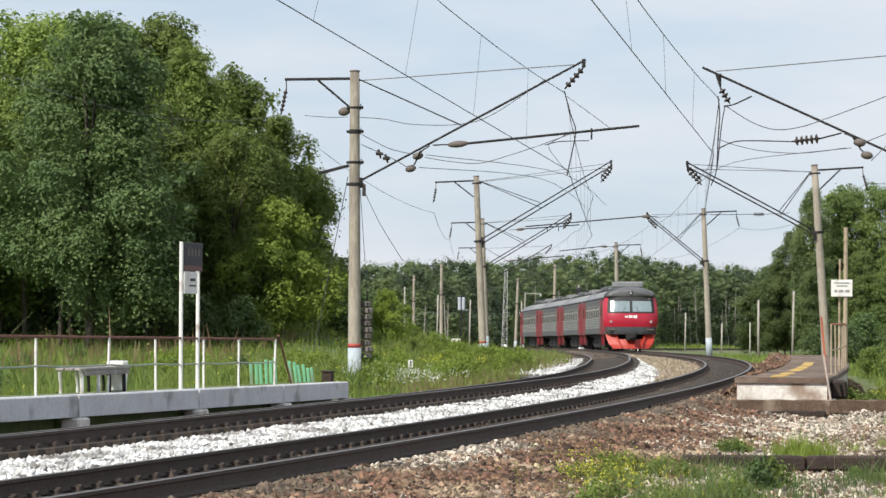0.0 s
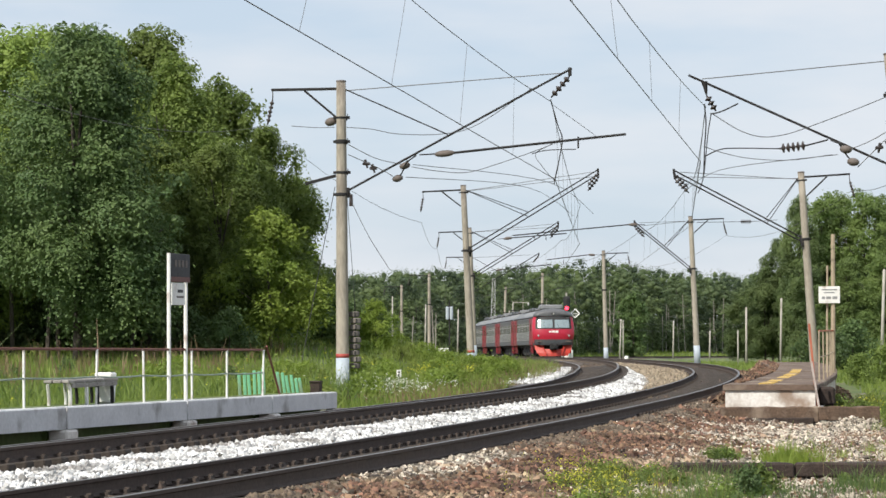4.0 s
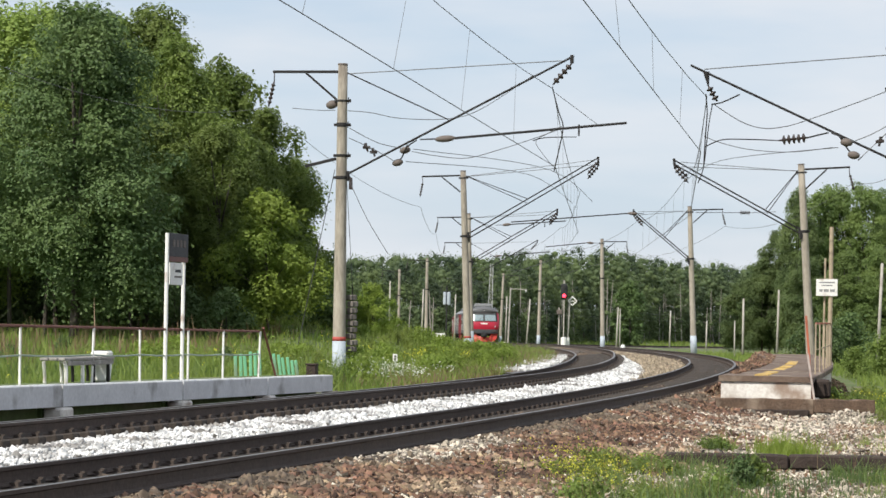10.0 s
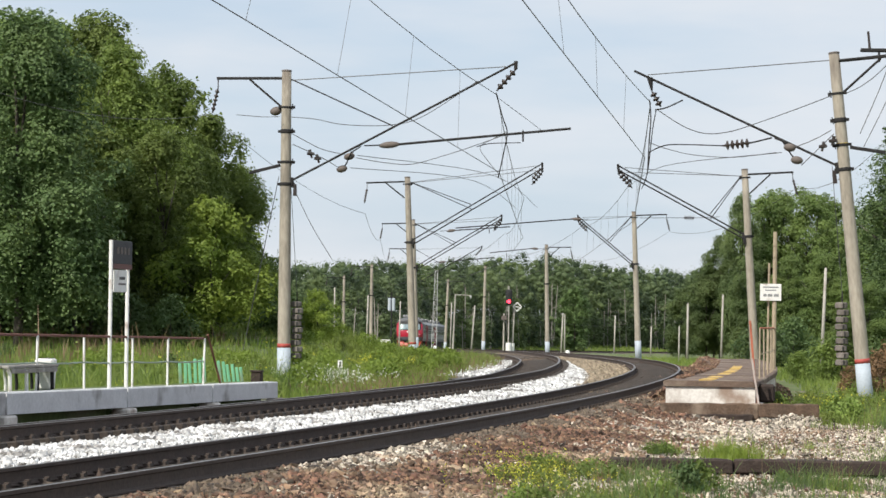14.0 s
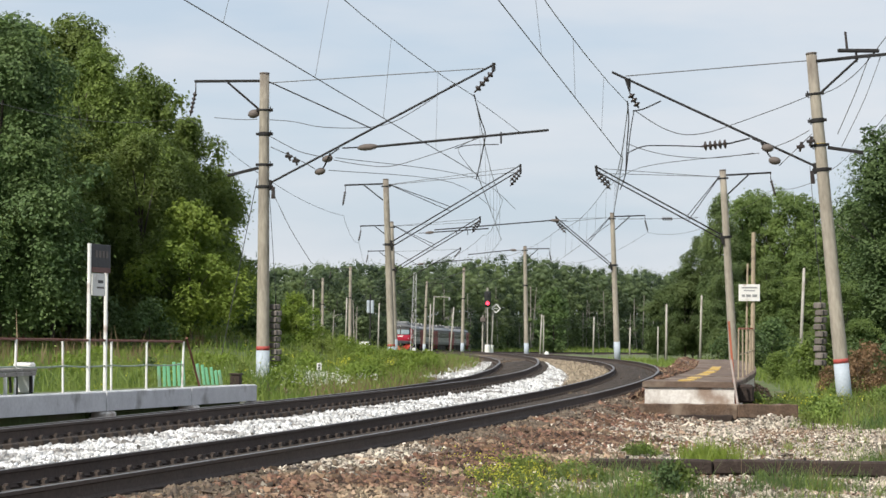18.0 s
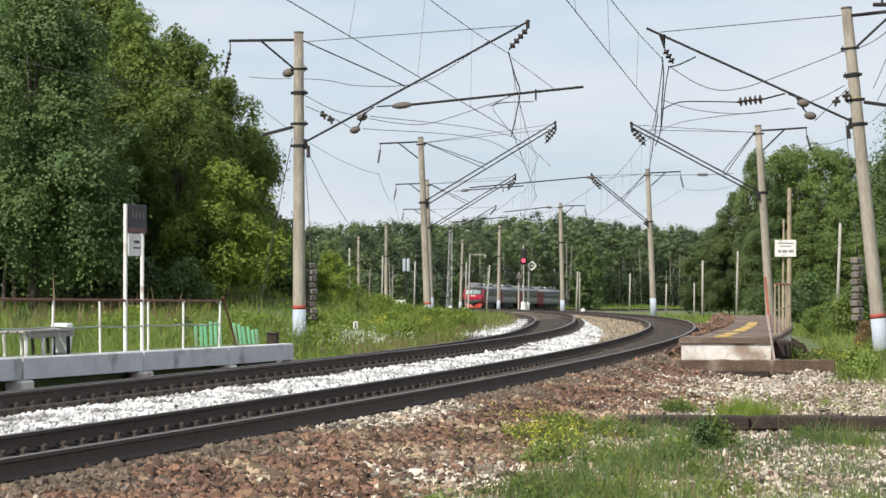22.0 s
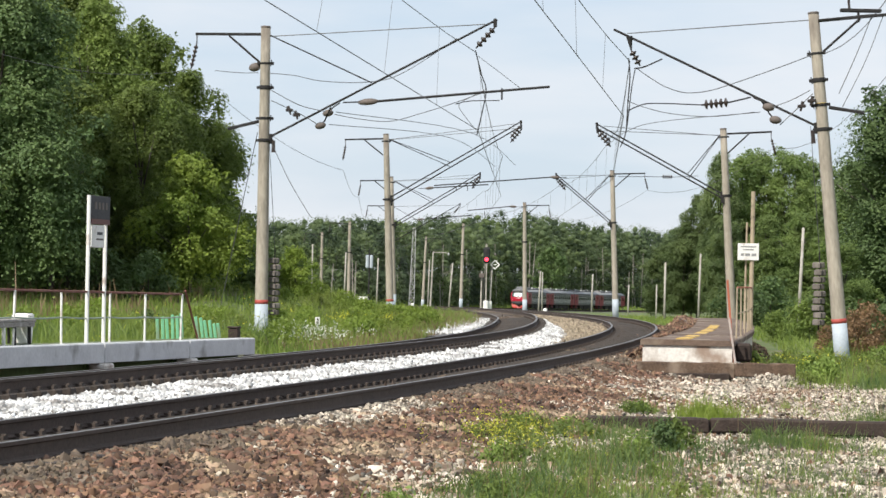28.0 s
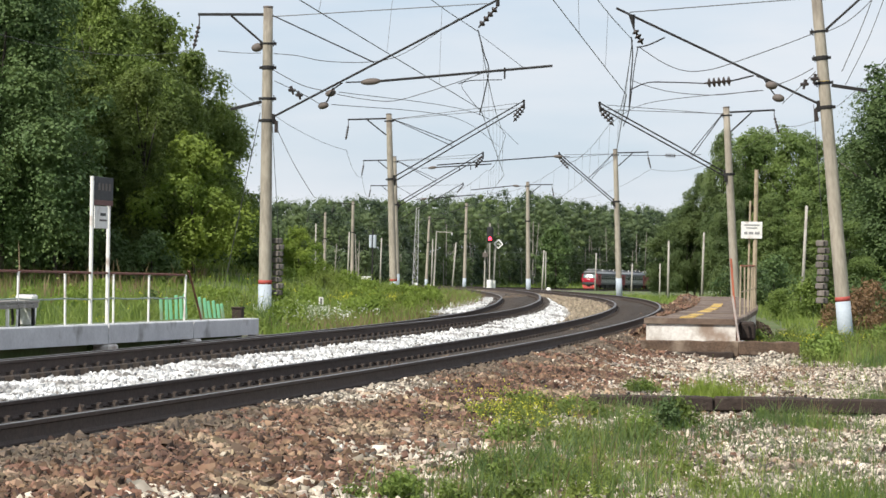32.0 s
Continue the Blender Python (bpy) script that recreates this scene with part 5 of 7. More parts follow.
        part("pantograph", bm, M_STEEL, t, "folded dark pantograph")
    if not cab:
        part("gangway", box(BM(), (h + 0.1, 0, 2.2), (0.5, 1.3, 2.3), 0.05), M_UNDER, t)
    part("gangway", box(BM(), (-h - 0.1, 0, 2.2), (0.5, 1.3, 2.3), 0.05), M_UNDER, t)
    if cab:
        levels = (1.2, 1.34, 1.75, 2.2, 2.6, 3.0, 3.4, 3.8)
        widths = (1.6, 1.7, 1.82, 1.86, 1.86, 1.84, 1.8, 1.66)
        noses = (-0.04, 0.04, 0.14, 0.16, 0.06, -0.08, -0.22, -0.38)

        def skin(u, z, out=0.0):
            """A place on the rounded end; u runs across from -1 to 1."""
            w, n = float(np.interp(z, levels, widths)), float(np.interp(z, levels, noses))
            return Vector((h + n + out - 0.5 * abs(u) ** 4, u * (w + out), z))

        def shell_piece(us, zs, out, thick, close_sides=False):
            bm = BM()
            rows = []
            for z in zs:
                row = [bm.verts.new(skin(u, z, out)) for u in us]
                if close_sides:
                    row = [bm.verts.new((front, row[0].co.y, z))] + row + [bm.verts.new((front, row[-1].co.y, z))]
                else:
                    row = [bm.verts.new(skin(us[0], z, out - thick))] + row + [bm.verts.new(skin(us[-1], z, out - thick))]
                rows.append(row)
            for p, q in zip(rows, rows[1:]):
                for k in range(len(p) - 1):
                    bm.faces.new((p[k], p[k + 1], q[k + 1], q[k]))
            bm.faces.new(rows[0][::-1])
            bm.faces.new(rows[-1])
            return bm

        across = [-1, -0.97, -0.92, -0.84, -0.7, -0.45, 0, 0.45, 0.7, 0.84, 0.92, 0.97, 1]
        c = part("cab", shell_piece(across, levels, 0.0, 0.1, True), M_RED, t, "red rounded driver's cab", True)
        bm = BM()
        rows = []
        for x, k, top, base in ((front - 0.02, 1.0, zt + 0.66, 3.62), (h - 0.75, 0.95, zt + 0.63, 3.66), (h - 0.48, 0.89, zt + 0.55, 3.68), (h - 0.35, 0.86, zt + 0.44, 3.69), (h - 0.31, 0.8, zt + 0.3, 3.69)):
            rows.append([bm.verts.new((x, yy * hw * k, base + (top - base) * zz)) for yy, zz in ((-1, 0), (-0.98, 0.3), (-0.86, 0.6), (-0.5, 0.88), (0, 1), (0.5, 0.88), (0.86, 0.6), (0.98, 0.3), (1, 0))])
        for p, q in zip(rows, rows[1:]):
            for k in range(len(p)):
                bm.faces.new((p[k], p[(k + 1) % len(p)], q[(k + 1) % len(q)], q[k]))
        bm.faces.new(rows[-1])
        part("brow", bm, M_GREY, c, "rounded grey brow over the windscreens", True)
        lamp = lathe(BM(), (h - 0.5, 0, 3.93), (h - 0.24, 0, 3.92), [(0, 0.2), (0.8, 0.2), (1, 0.15)], 3)
        part("brow_lamp", lamp, M_BLACK, c, "dark three-cornered lamp housing in the brow")
        part("lamp_lens", lathe(BM(), (h - 0.26, 0, 3.92), (h - 0.22, 0, 3.92), [(0, 0.09), (1, 0.07)], 10), M_STEEL_PALE, c, "round lamp glass")
        part("roof_box", box(BM(), (h - 2.9, 0, zt + 0.8), (2.6, 2.0, 0.44), 0.1), M_ROOF, t, "large grey equipment box on the roof")
        part("screen_frame", shell_piece([k / 10 * 0.86 for k in range(-10, 11)], (2.58, 2.8, 3.0, 3.4, 3.68), 0.012, 0.05), M_BLACK, c, "black windscreen surround")
        for sgn in (-1, 1):
            us = sorted(sgn * (0.05 + 0.7 * k / 6) for k in range(7))
            part("windscreen", shell_piece(us, (2.68, 2.84, 3.0, 3.2, 3.4), 0.03, 0.03), M_GLASS, c, "pale reflecting windscreen pane")
            p = skin(sgn * 0.74, 1.98)
            part("headlight", lathe(BM(), p - Vector((0.08, 0, 0)), p + Vector((0.09, 0, 0)), [(0, 0.07), (0.8, 0.085), (1, 0.06)], 12), M_STEEL_PALE, c, "round headlight")
            p = skin(sgn * 0.72, 3.54, 0.02)
            part("marker_light", box(BM(), p, (0.1, 0.24, 0.1), 0.02), M_GREY, c, "small grey marker lamp")
            part("buffer_plate", box(BM(), skin(sgn * 0.72, 1.46, 0.06), (0.08, 0.5, 0.1), 0.015), M_PULLEY, c)
            part("wiper", rod(BM(), skin(sgn * 0.3, 2.62, 0.05), skin(sgn * 0.18, 3.0, 0.06), 0.014, 0.01, 5), M_BLACK, c)
        bm = BM()
        for y, w, hh in ((-0.32, 0.22, 0.13), (-0.04, 0.26, 0.2), (0.27, 0.26, 0.2)):
            box(bm, skin(y / 1.86, 2.33, 0.012), (0.012, w, hh), 0.004)
        part("emblem", bm, M_WHITE, c, "plain white emblem shapes")
        part("bumper_band", shell_piece(across[1:-1], (1.14, 1.34, 1.64), 0.03, 0.12), M_GREY_DARK, c, "dark grey band under the red front")
        bm = BM()
        box(bm, (h + 0.02, 0, 1.0), (0.5, 0.7, 0.56), 0.06)
        rod(bm, (h + 0.1, 0, 1.02), (h + 0.5, 0, 1.02), 0.15, 0.18, 10)
        box(bm, (h + 0.5, 0.05, 1.02), (0.2, 0.3, 0.34), 0.05)
        part("coupler", bm, M_BLACK, t, "black automatic coupler")
        bm = BM()
        rows = []
        for z, w, n in ((1.12, 1.68, -0.3), (0.8, 1.62, -0.12), (0.45, 1.45, 0.06), (0.16, 1.22, 0.14)):
            for back in (0, 0.1):
                rows.append([bm.verts.new((h + n - back + 0.3 * (1 - abs(u)) - 0.3, u * w, z)) for u in (-1, -0.85, -0.5, -0.2, 0.2, 0.5, 0.85, 1)])
        for k in range(0, 6, 2):
            for q in range(7):
                if k == 0 and 2 <= q <= 4:
                    continue
                bm.faces.new((rows[k][q], rows[k][q + 1], rows[k + 2][q + 1], rows[k + 2][q]))
                bm.faces.new((rows[k + 1][q + 1], rows[k + 1][q], rows[k + 3][q], rows[k + 3][q + 1]))
        for q in range(7):
            bm.faces.new((rows[6][q], rows[6][q + 1], rows[7][q + 1], rows[7][q]))
        part("plough", bm, M_ORANGE_RED, t, "orange-red wedge-shaped track guard")
        for y in (-0.95, 0.95):
            part("guard_strut", rod(BM(), (h - 0.2, y, 0.95), (h + 0.16, y * 0.7, 0.3), 0.05, 0.05, 6), M_ORANGE_RED, t)
    return t


cars = [car("railcar", i == 0, lab, i in (1, 3)) for i, lab in enumerate(("grey and red electric railcar with a red driver's cab", "grey middle railcar with red door sections",
                                                              "grey middle railcar with red door sections", "grey leading railcar with red door sections"))]


# ---- small things along the line ----


def simple_post(name, x, y, h, r, lean, material, label, category="post", group=""):
    t = thing(name, pose(x, y, gz(x, y), 0, lean, 0), label, category, group)
    part("shaft", lathe(BM(), (0, 0, -0.3), (0, 0, h), [(0, r), (1, r * 0.75)], 10), material, t, "", True)
    part("cap", lathe(BM(), (0, 0, h), (0, 0, h + 0.05), [(0, r * 0.75), (1, r * 0.35)], 10), material, t)
    return t


POST = "thin weathered concrete post standing in the grass"
for x, y, h, r, lean in ((-3.65, 280, 5.0, 0.11, 1), (4.3, 345, 5.9, 0.14, 4), (13.95, 315, 4.7, 0.13, 2), (14.2, 312, 4.5, 0.1, 0), (24.3, 385, 5.2, 0.16, 1),
                         (17.8, 200, 4.1, 0.12, 0), (20.0, 198, 4.7, 0.12, 1), (22.8, 300, 3.2, 0.12, 1), (19.1, 140, 5.1, 0.12, 2),  
                         (1.9, 372, 6.6, 0.13, 1), (14.9, 210, 3.0, 0.08, 0), (16.0, 186, 2.4, 0.07, 0), (-7.6, 310, 6.0, 0.13, 1), (-12.6, 350, 7.6, 0.13, 0)):
    simple_post("line_post", x, y, h, r * 0.78, lean, M_CONCRETE, POST, group="line posts")


def lattice_mast(x, y, h):
    t = thing("lattice_mast", pose(x, y, gz(x, y), 0, 1.2, 0), "slender pale steel lattice mast behind the track", "mast")
    w0, w1 = 0.34, 0.16
    for sx in (-1, 1):
        for sy in (-1, 1):
            part("leg", rod(BM(), (sx * w0, sy * w0, -0.2), (sx * w1, sy * w1, h), 0.045, 0.045, 5), M_STEEL_PALE, t)
    n = 15
    for i in range(n):
        z0, z1 = h * i / n, h * (i + 1) / n
        a, b = w0 + (w1 - w0) * i / n, w0 + (w1 - w0) * (i + 1) / n
        for sy in (-1, 1):
            s = 1 if i % 2 else -1
            part("brace", rod(BM(), (-s * a, sy * a, z0), (s * b, sy * b, z1), 0.03, 0.03, 4), M_STEEL_PALE, t)
            part("brace", rod(BM(), (-b, sy * b, z1), (b, sy * b, z1), 0.03, 0.03, 4), M_STEEL_PALE, t)


lattice_mast(-0.25, 360, 10.3)


def relay_pole(x, y):
    t = thing("relay_pole", pose(x, y, gz(x, y)), "dark pole carrying two pale cylindrical boxes", "pole")
    part("shaft", rod(BM(), (0, 0, -0.3), (0, 0, 5.9), 0.09, 0.06, 8), M_STEEL, t)
    for dx in (-0.2, 0.2):
        part("cylinder_box", lathe(BM(), (dx, 0, 4.0), (dx, 0, 5.3), [(0, 0.12), (0.06, 0.17), (0.94, 0.17), (1, 0.12)], 12), M_POLE_BASE, t, "pale grey cylinder")
    part("crossbar", box(BM(), (0, 0, 5.35), (0.7, 0.1, 0.1), 0.01), M_STEEL, t)
    c = thing("track_cabinet", pose(x - 0.55, y - 1.5, gz(x, y)), "white rounded track-side cabinet in the grass", "cabinet")
    part("body", box(BM(), (0, 0, 0.55), (1.1, 0.7, 1.1), 0.18), M_WHITE, c)
    part("lid", box(BM(), (0, 0, 1.13), (1.0, 0.6, 0.1), 0.04), M_WHITE, c)


relay_pole(-4.45, 281)


def signal(x, y):
    """A two-legged colour light signal with a red light and a diamond plate."""
    z = gz(x, y)
    t = thing("railway_signal", pose(x, y, z), "black railway signal showing red on a pale mast", "signal")
    part("mast", rod(BM(), (0, 0, 0), (0, 0, 7.6), 0.08, 0.07, 8), M_CONCRETE, t)
    part("footing", lathe(BM(), (0, 0, -0.2), (0, 0, 1.35), [(0, 0.34), (0.9, 0.3), (1, 0.24)], 12), M_WHITE, t, "white painted footing")
    part("rear_mast", rod(BM(), (-0.55, 0.2, 0), (-0.5, 0.2, 4.6), 0.09, 0.08, 8), M_CONCRETE, t)
    hd = part("head", box(BM(), (0, -0.1, 6.36), (0.75, 0.3, 1.75), 0.15), M_BLACK, t, "black oval signal head")
    for zz, mm in ((6.76, M_BLACK), (5.91, M_SIGNAL_RED)):
        part("lens", lathe(BM(), (0, -0.25, zz), (0, -0.3, zz), [(0, 0.2), (0.6, 0.2), (1, 0.12)], 14), mm, hd, "glowing red light" if mm is M_SIGNAL_RED else "unlit lens")
        part("hood", lathe(BM(), (0, -0.25, zz + 0.2), (0, -0.6, zz + 0.19), [(0, 0.04), (1, 0.03)], 8), M_BLACK, hd)
    part("plate", box(BM(), (-0.5, -0.1, 4.1), (0.6, 0.25, 0.5), 0.04), M_PULLEY, t)
    d = thing("diamond_sign_post", pose(x + 0.42, y + 0.6, z, 0, 2.5, 0), "leaning pale post with a white diamond plate by the signal", "sign")
    part("post", rod(BM(), (0, 0, 0), (0, 0, 5.5), 0.1, 0.08, 8), M_CONCRETE, d)
    part("footing", lathe(BM(), (0, 0, -0.2), (0, 0, 1.3), [(0, 0.27), (1, 0.23)], 12), M_WHITE, d)
    bm = BM()
    for k in range(4):
        a, b = math.pi / 2 * k, math.pi / 2 * (k + 1)
        rod(bm, (0.3 + 0.48 * math.cos(a), -0.12, 5.35 + 0.48 * math.sin(a)), (0.3 + 0.48 * math.cos(b), -0.12, 5.35 + 0.48 * math.sin(b)), 0.075, 0.075, 6)
    part("plate_rim", bm, M_WHITE, d, "white diamond rim")
    bm = BM()
    rod(bm, (0.1, -0.13, 5.35), (0.5, -0.13, 5.35), 0.05, 0.05, 6)
    part("plate_arrow", bm, M_WHITE, d)


signal(8.0, 312)


def bent_arm_post(x, y):
    t = thing("lamp_post", pose(x, y, gz(x, y), 0, 2, 0), "thin pole with a level arm and a small lamp", "lamp post")
    part("shaft", rod(BM(), (0, 0, -0.2), (0, 0, 7.7), 0.12, 0.09, 8), M_CONCRETE, t)
    part("arm", rod(BM(), (-0.1, 0, 7.6), (2.1, 0, 7.6), 0.06, 0.05, 6), M_CONCRETE, t)
    part("lamp", egg(BM(), (2.0, 0, 7.2), (2.0, 0, 7.6), 0.12), M_STEEL_PALE, t)


bent_arm_post(2.2, 368)


def marker(x, y, h, r, label, name="marker_post"):
    t = thing(name, pose(x, y, gz(x, y)), label, "marker post", "marker posts")
    part("stub", lathe(BM(), (0, 0, -0.1), (0, 0, h), [(0, r), (0.8, r), (0.95, r * 0.7), (1, r * 0.3)], 10), M_WHITE, t, "", True)
    part("band", lathe(BM(), (0, 0, h * 0.2), (0, 0, h * 0.32), [(0, r + 0.005), (1, r + 0.005)], 10), M_PULLEY, t)


marker(14.0, 300, 0.62, 0.24, "short white marker post beside the track")
marker(-0.1, 352, 0.7, 0.22, "short white marker post beside the track")
marker(1.6, 330, 0.5, 0.16, "short white marker post beside the track")


def distance_plate(x, y):
    t = thing("distance_plate", pose(x, y, gz(x, y)), "small white plate with dark marks on a short stake", "sign")
    part("stake", rod(BM(), (0, 0.02, -0.2), (0, 0.02, 0.52), 0.014, 0.014, 6), M_WHITE, t)
    p = part("plate", box(BM(), (0, 0, 0.5), (0.13, 0.02, 0.2), 0.006), M_WHITE, t)
    part("mark", box(BM(), (0, -0.012, 0.54), (0.045, 0.006, 0.06), 0.0), M_INK, p)
    part("mark", box(BM(), (0, -0.012, 0.46), (0.05, 0.006, 0.065), 0.0), M_INK, p)


distance_plate(-2.6, 77.0)


def along(s, o, z, dz=0.0):
    return pose(*at(s, o, z), 0, 0, 90 - math.degrees(float(np.interp(s, S_AXIS, HEAD))) + dz)


def station_board():
    """Two white posts with a dark board and a small timetable plate; its x axis runs along the track."""
    s, o = 27.75, -6.2
    t = thing("station_board", along(s, o, plat_z(s) - 0.03), "white two-post frame with a dark name board and a small plate", "station sign")
    for x in (-0.48, 0.48):
        part("post", rod(BM(), (x, 0, -0.02), (x, 0, 2.53 if x < 0 else 2.41), 0.035, 0.035, 8), M_WHITE, t)
    b = part("board", box(BM(), (0.08, -0.02, 2.33), (1.06, 0.04, 0.4), 0.008), M_BOARD_DARK, t, "dark grey name board")
    for k in range(4):
        part("letter_bar", box(BM(), (-0.22 + 0.2 * k, -0.043, 2.36), (0.12, 0.006, 0.12), 0.0), M_PULLEY, b)
    part("lower_board", box(BM(), (0.08, -0.02, 2.09), (1.06, 0.04, 0.09), 0.006), M_BOARD_RED, t, "maroon strip")
    p = part("plate", box(BM(), (-0.02, -0.02, 1.84), (0.7, 0.03, 0.38), 0.006), M_WHITE, t, "white timetable plate")
    part("text_bar", box(BM(), (0.05, -0.037, 1.89), (0.3, 0.006, 0.05), 0.0), M_INK, p)
    part("text_bar", box(BM(), (0.05, -0.037, 1.79), (0.4, 0.006, 0.03), 0.0), M_PULLEY, p)


station_board()


def bench():
    s, o = 23.25, -6.5
    t = thing("bench", along(s, o + 0.12, plat_z(s) - 0.1), "weathered grey plank bench with bent metal legs", "bench")
    for k in range(3):
        part("plank", box(BM(), (0.1, -0.15 + 0.15 * k, 0.47), (2.25, 0.13, 0.045), 0.01), M_BENCH, t, "weathered grey plank")
    part("apron", box(BM(), (0.1, -0.21, 0.41), (2.1, 0.03, 0.07), 0.008), M_BENCH, t)
    for x, mm in ((-0.95, M_WHITE), (-0.2, M_WHITE), (0.3, M_STEEL), (1.0, M_STEEL)):
        bm = tube(BM(), [(x - 0.12, -0.2, 0.43), (x - 0.02, -0.19, 0.36), (x + 0.02, -0.18, 0.2), (x + 0.05, -0.17, 0.1)], 0.03, 6)
        part("leg", bm, mm, t)
        part("leg", tube(BM(), [(x - 0.1, 0.14, 0.43), (x + 0.02, 0.16, 0.2), (x + 0.04, 0.17, 0.1)], 0.025, 6), mm, t)
    u = thing("litter_bin", along(24.6, -6.42, plat_z(25) - 0.005, 8), "square white concrete litter bin beside a bench", "litter bin")
    bm = box(BM(), (0, 0, 0.25), (0.34, 0.28, 0.5), 0.03)
    for v in bm.verts:
        k = 0.88 + 0.2 * v.co.z / 0.5
        v.co.x, v.co.y = v.co.x * k, v.co.y * k
    part("body", bm, M_WHITE, u)
    # The body is closed; a black plate paints the shade of its opening.
    part("liner", box(BM(), (0, 0, 0.502), (0.28, 0.22, 0.012), 0.0), M_BLACK, u, "black plate standing for the shaded opening")


bench()


def pickets(s, o, n, label, lean, drop):
    """Separate boards set in the ground, one behind the other along the track."""
    t = thing("picket_panel", along(s, o, 0.06), label, "fence panel", "green picket panels")
    for i in range(n):
        x = (i - n / 2) * 0.37
        bm = BM()
        h = 0.58 + drop * i + 0.02 * math.sin(i * 2.7)
        box(bm, (0, 0, h / 2 - 0.1), (0.064, 0.03, h + 0.2), 0.01)
        bm.transform(pose(x, 0, 0, 0, 0, -68) @ pose(0, 0, 0, 0, lean + 1.3 * math.sin(i * 2.3), 0))
        part("slat", bm, M_GREEN, t)


pickets(35.4, -6.9, 6, "row of upright faded green wooden slats behind a platform", -3, 0.012)
pickets(38.6, -6.9, 6, "row of leaning faded green wooden slats behind a platform", -8, -0.035)
c = thing("crate", along(40.2, -6.8, -0.1), "small dark brown wooden crate at the end of a platform", "crate")
part("body", box(BM(), (0, 0, 0.23), (0.24, 0.22, 0.46), 0.02), M_TIMBER, c)
part("lid", box(BM(), (0, 0, 0.48), (0.28, 0.25, 0.04), 0.01), M_TIMBER, c)

part("end_brace", rod(BM(), Vector(at(33.3, -6.12, plat_z(33.3) + 0.93)), Vector(at(34.3, -6.12, plat_z(34))), 0.022, 0.022, 6), M_RAIL_BROWN, rail_in)


def warning_sign():
    """A tall wooden post with a white notice, on the outer platform."""
    x, y = 9.2, 77.0
    t = thing("notice_post", pose(x, y, 0.2), "tall bare wooden post with a white notice plate", "sign")
    part("post", rod(BM(), (0, 0, -0.5), (0.02, 0, 3.85), 0.065, 0.055, 8), M_POST_WOOD, t)
    part("stay", rod(BM(), (-0.17, 0.05, -0.4), (-0.13, 0.05, 3.0), 0.03, 0.03, 6), M_POST_WOOD, t)
    p = part("plate", box(BM(), (-0.1, -0.08, 2.2), (0.58, 0.02, 0.46), 0.006), M_WHITE, t, "white notice plate")
    for z, w, h in ((2.34, 0.42, 0.035), (2.26, 0.3, 0.03), (2.12, 0.09, 0.07)):
        part("text_bar", box(BM(), (-0.1 if w > 0.1 else -0.26, -0.093, z), (w, 0.006, h), 0.0), M_PLATE_TEXT, p)
    part("text_bar", box(BM(), (-0.12, -0.093, 2.12), (0.13, 0.006, 0.07), 0.0), M_PLATE_TEXT, p)
    part("text_bar", box(BM(), (0.05, -0.093, 2.12), (0.13, 0.006, 0.07), 0.0), M_PLATE_TEXT, p)


warning_sign()

# leaning orange and white stakes at the platform's end
for (x, y), h, lean, mm, lab in (((6.97, 61.2), 1.95, -5, M_ORANGE, "faded orange metal stake at the end of a platform"), ((6.98, 60.8), 1.15, -9, M_STAKE, "leaning white stake at the end of a platform")):
    t = thing("stake", pose(x, y, -0.35, 0, lean, 0), lab, "stake")
    part("bar", box(BM(), (0, 0, h / 2), (0.045, 0.045, h), 0.008), mm, t)
    part("foot", box(BM(), (0, 0, 0.03), (0.16, 0.14, 0.06), 0.01), M_TIMBER, t)
part("corner_block", box(BM(), (7.2, 61.7, 0.02), (0.36, 0.7, 0.4), 0.05), M_TIMBER, platform_out, "dark broken corner of the platform")


def old_timber(x0, x1, y0, y1, label):
    a, b = Vector((x0, y0, gz(x0, y0) + 0.12)), Vector((x1, y1, gz(x1, y1) + 0.12))
    t = thing("timber_beam", look((a + b) / 2, b) @ pose(0, 0, 0, 0, 0, 0), label, "timber beam", "old sleepers")
    L = (b - a).length
    bm = BM()
    box(bm, (0, 0, 0), (0.25, 0.2, L), 0.025)
    bmesh.ops.subdivide_edges(bm, edges=[e for e in bm.edges if e.calc_length() > L * 0.6], cuts=10)
    for v in bm.verts:
        v.co += Vector(noise.noise_vector(v.co * 3)) * 0.018
    part("beam", bm, M_TIMBER, t)
    part("bolt", rod(BM(), (0.0, 0.1, L * 0.2), (0.0, 0.14, L * 0.2), 0.02, 0.02, 6), M_STEEL, t)


old_timber(2.35, 3.95, 37.4, 37.7, "dark old railway sleeper lying in the grass")
old_timber(3.99, 8.0, 37.75, 37.1, "dark old railway sleeper lying in the grass")

# ---- stones ----


ICO_V = np.array([(x, y, z) for x in (-1, 1) for y in (-1, 1) for z in (-1, 1)], float) * 0.72
ICO_F = np.array([(0, 1, 3), (0, 3, 2), (4, 6, 7), (4, 7, 5), (0, 4, 5), (0, 5, 1), (2, 3, 7), (2, 7, 6), (0, 2, 6), (0, 6, 4), (1, 5, 7), (1, 7, 3)])
OCT_V = np.array([(1, 0, 0), (-1, 0, 0), (0, 1, 0), (0, -1, 0), (0, 0, 1), (0, 0, -1)], float)
OCT_F = np.array([(0, 2, 4), (2, 1, 4), (1, 3, 4), (3, 0, 4), (2, 0, 5), (1, 2, 5), (3, 1, 5), (0, 3, 5)])


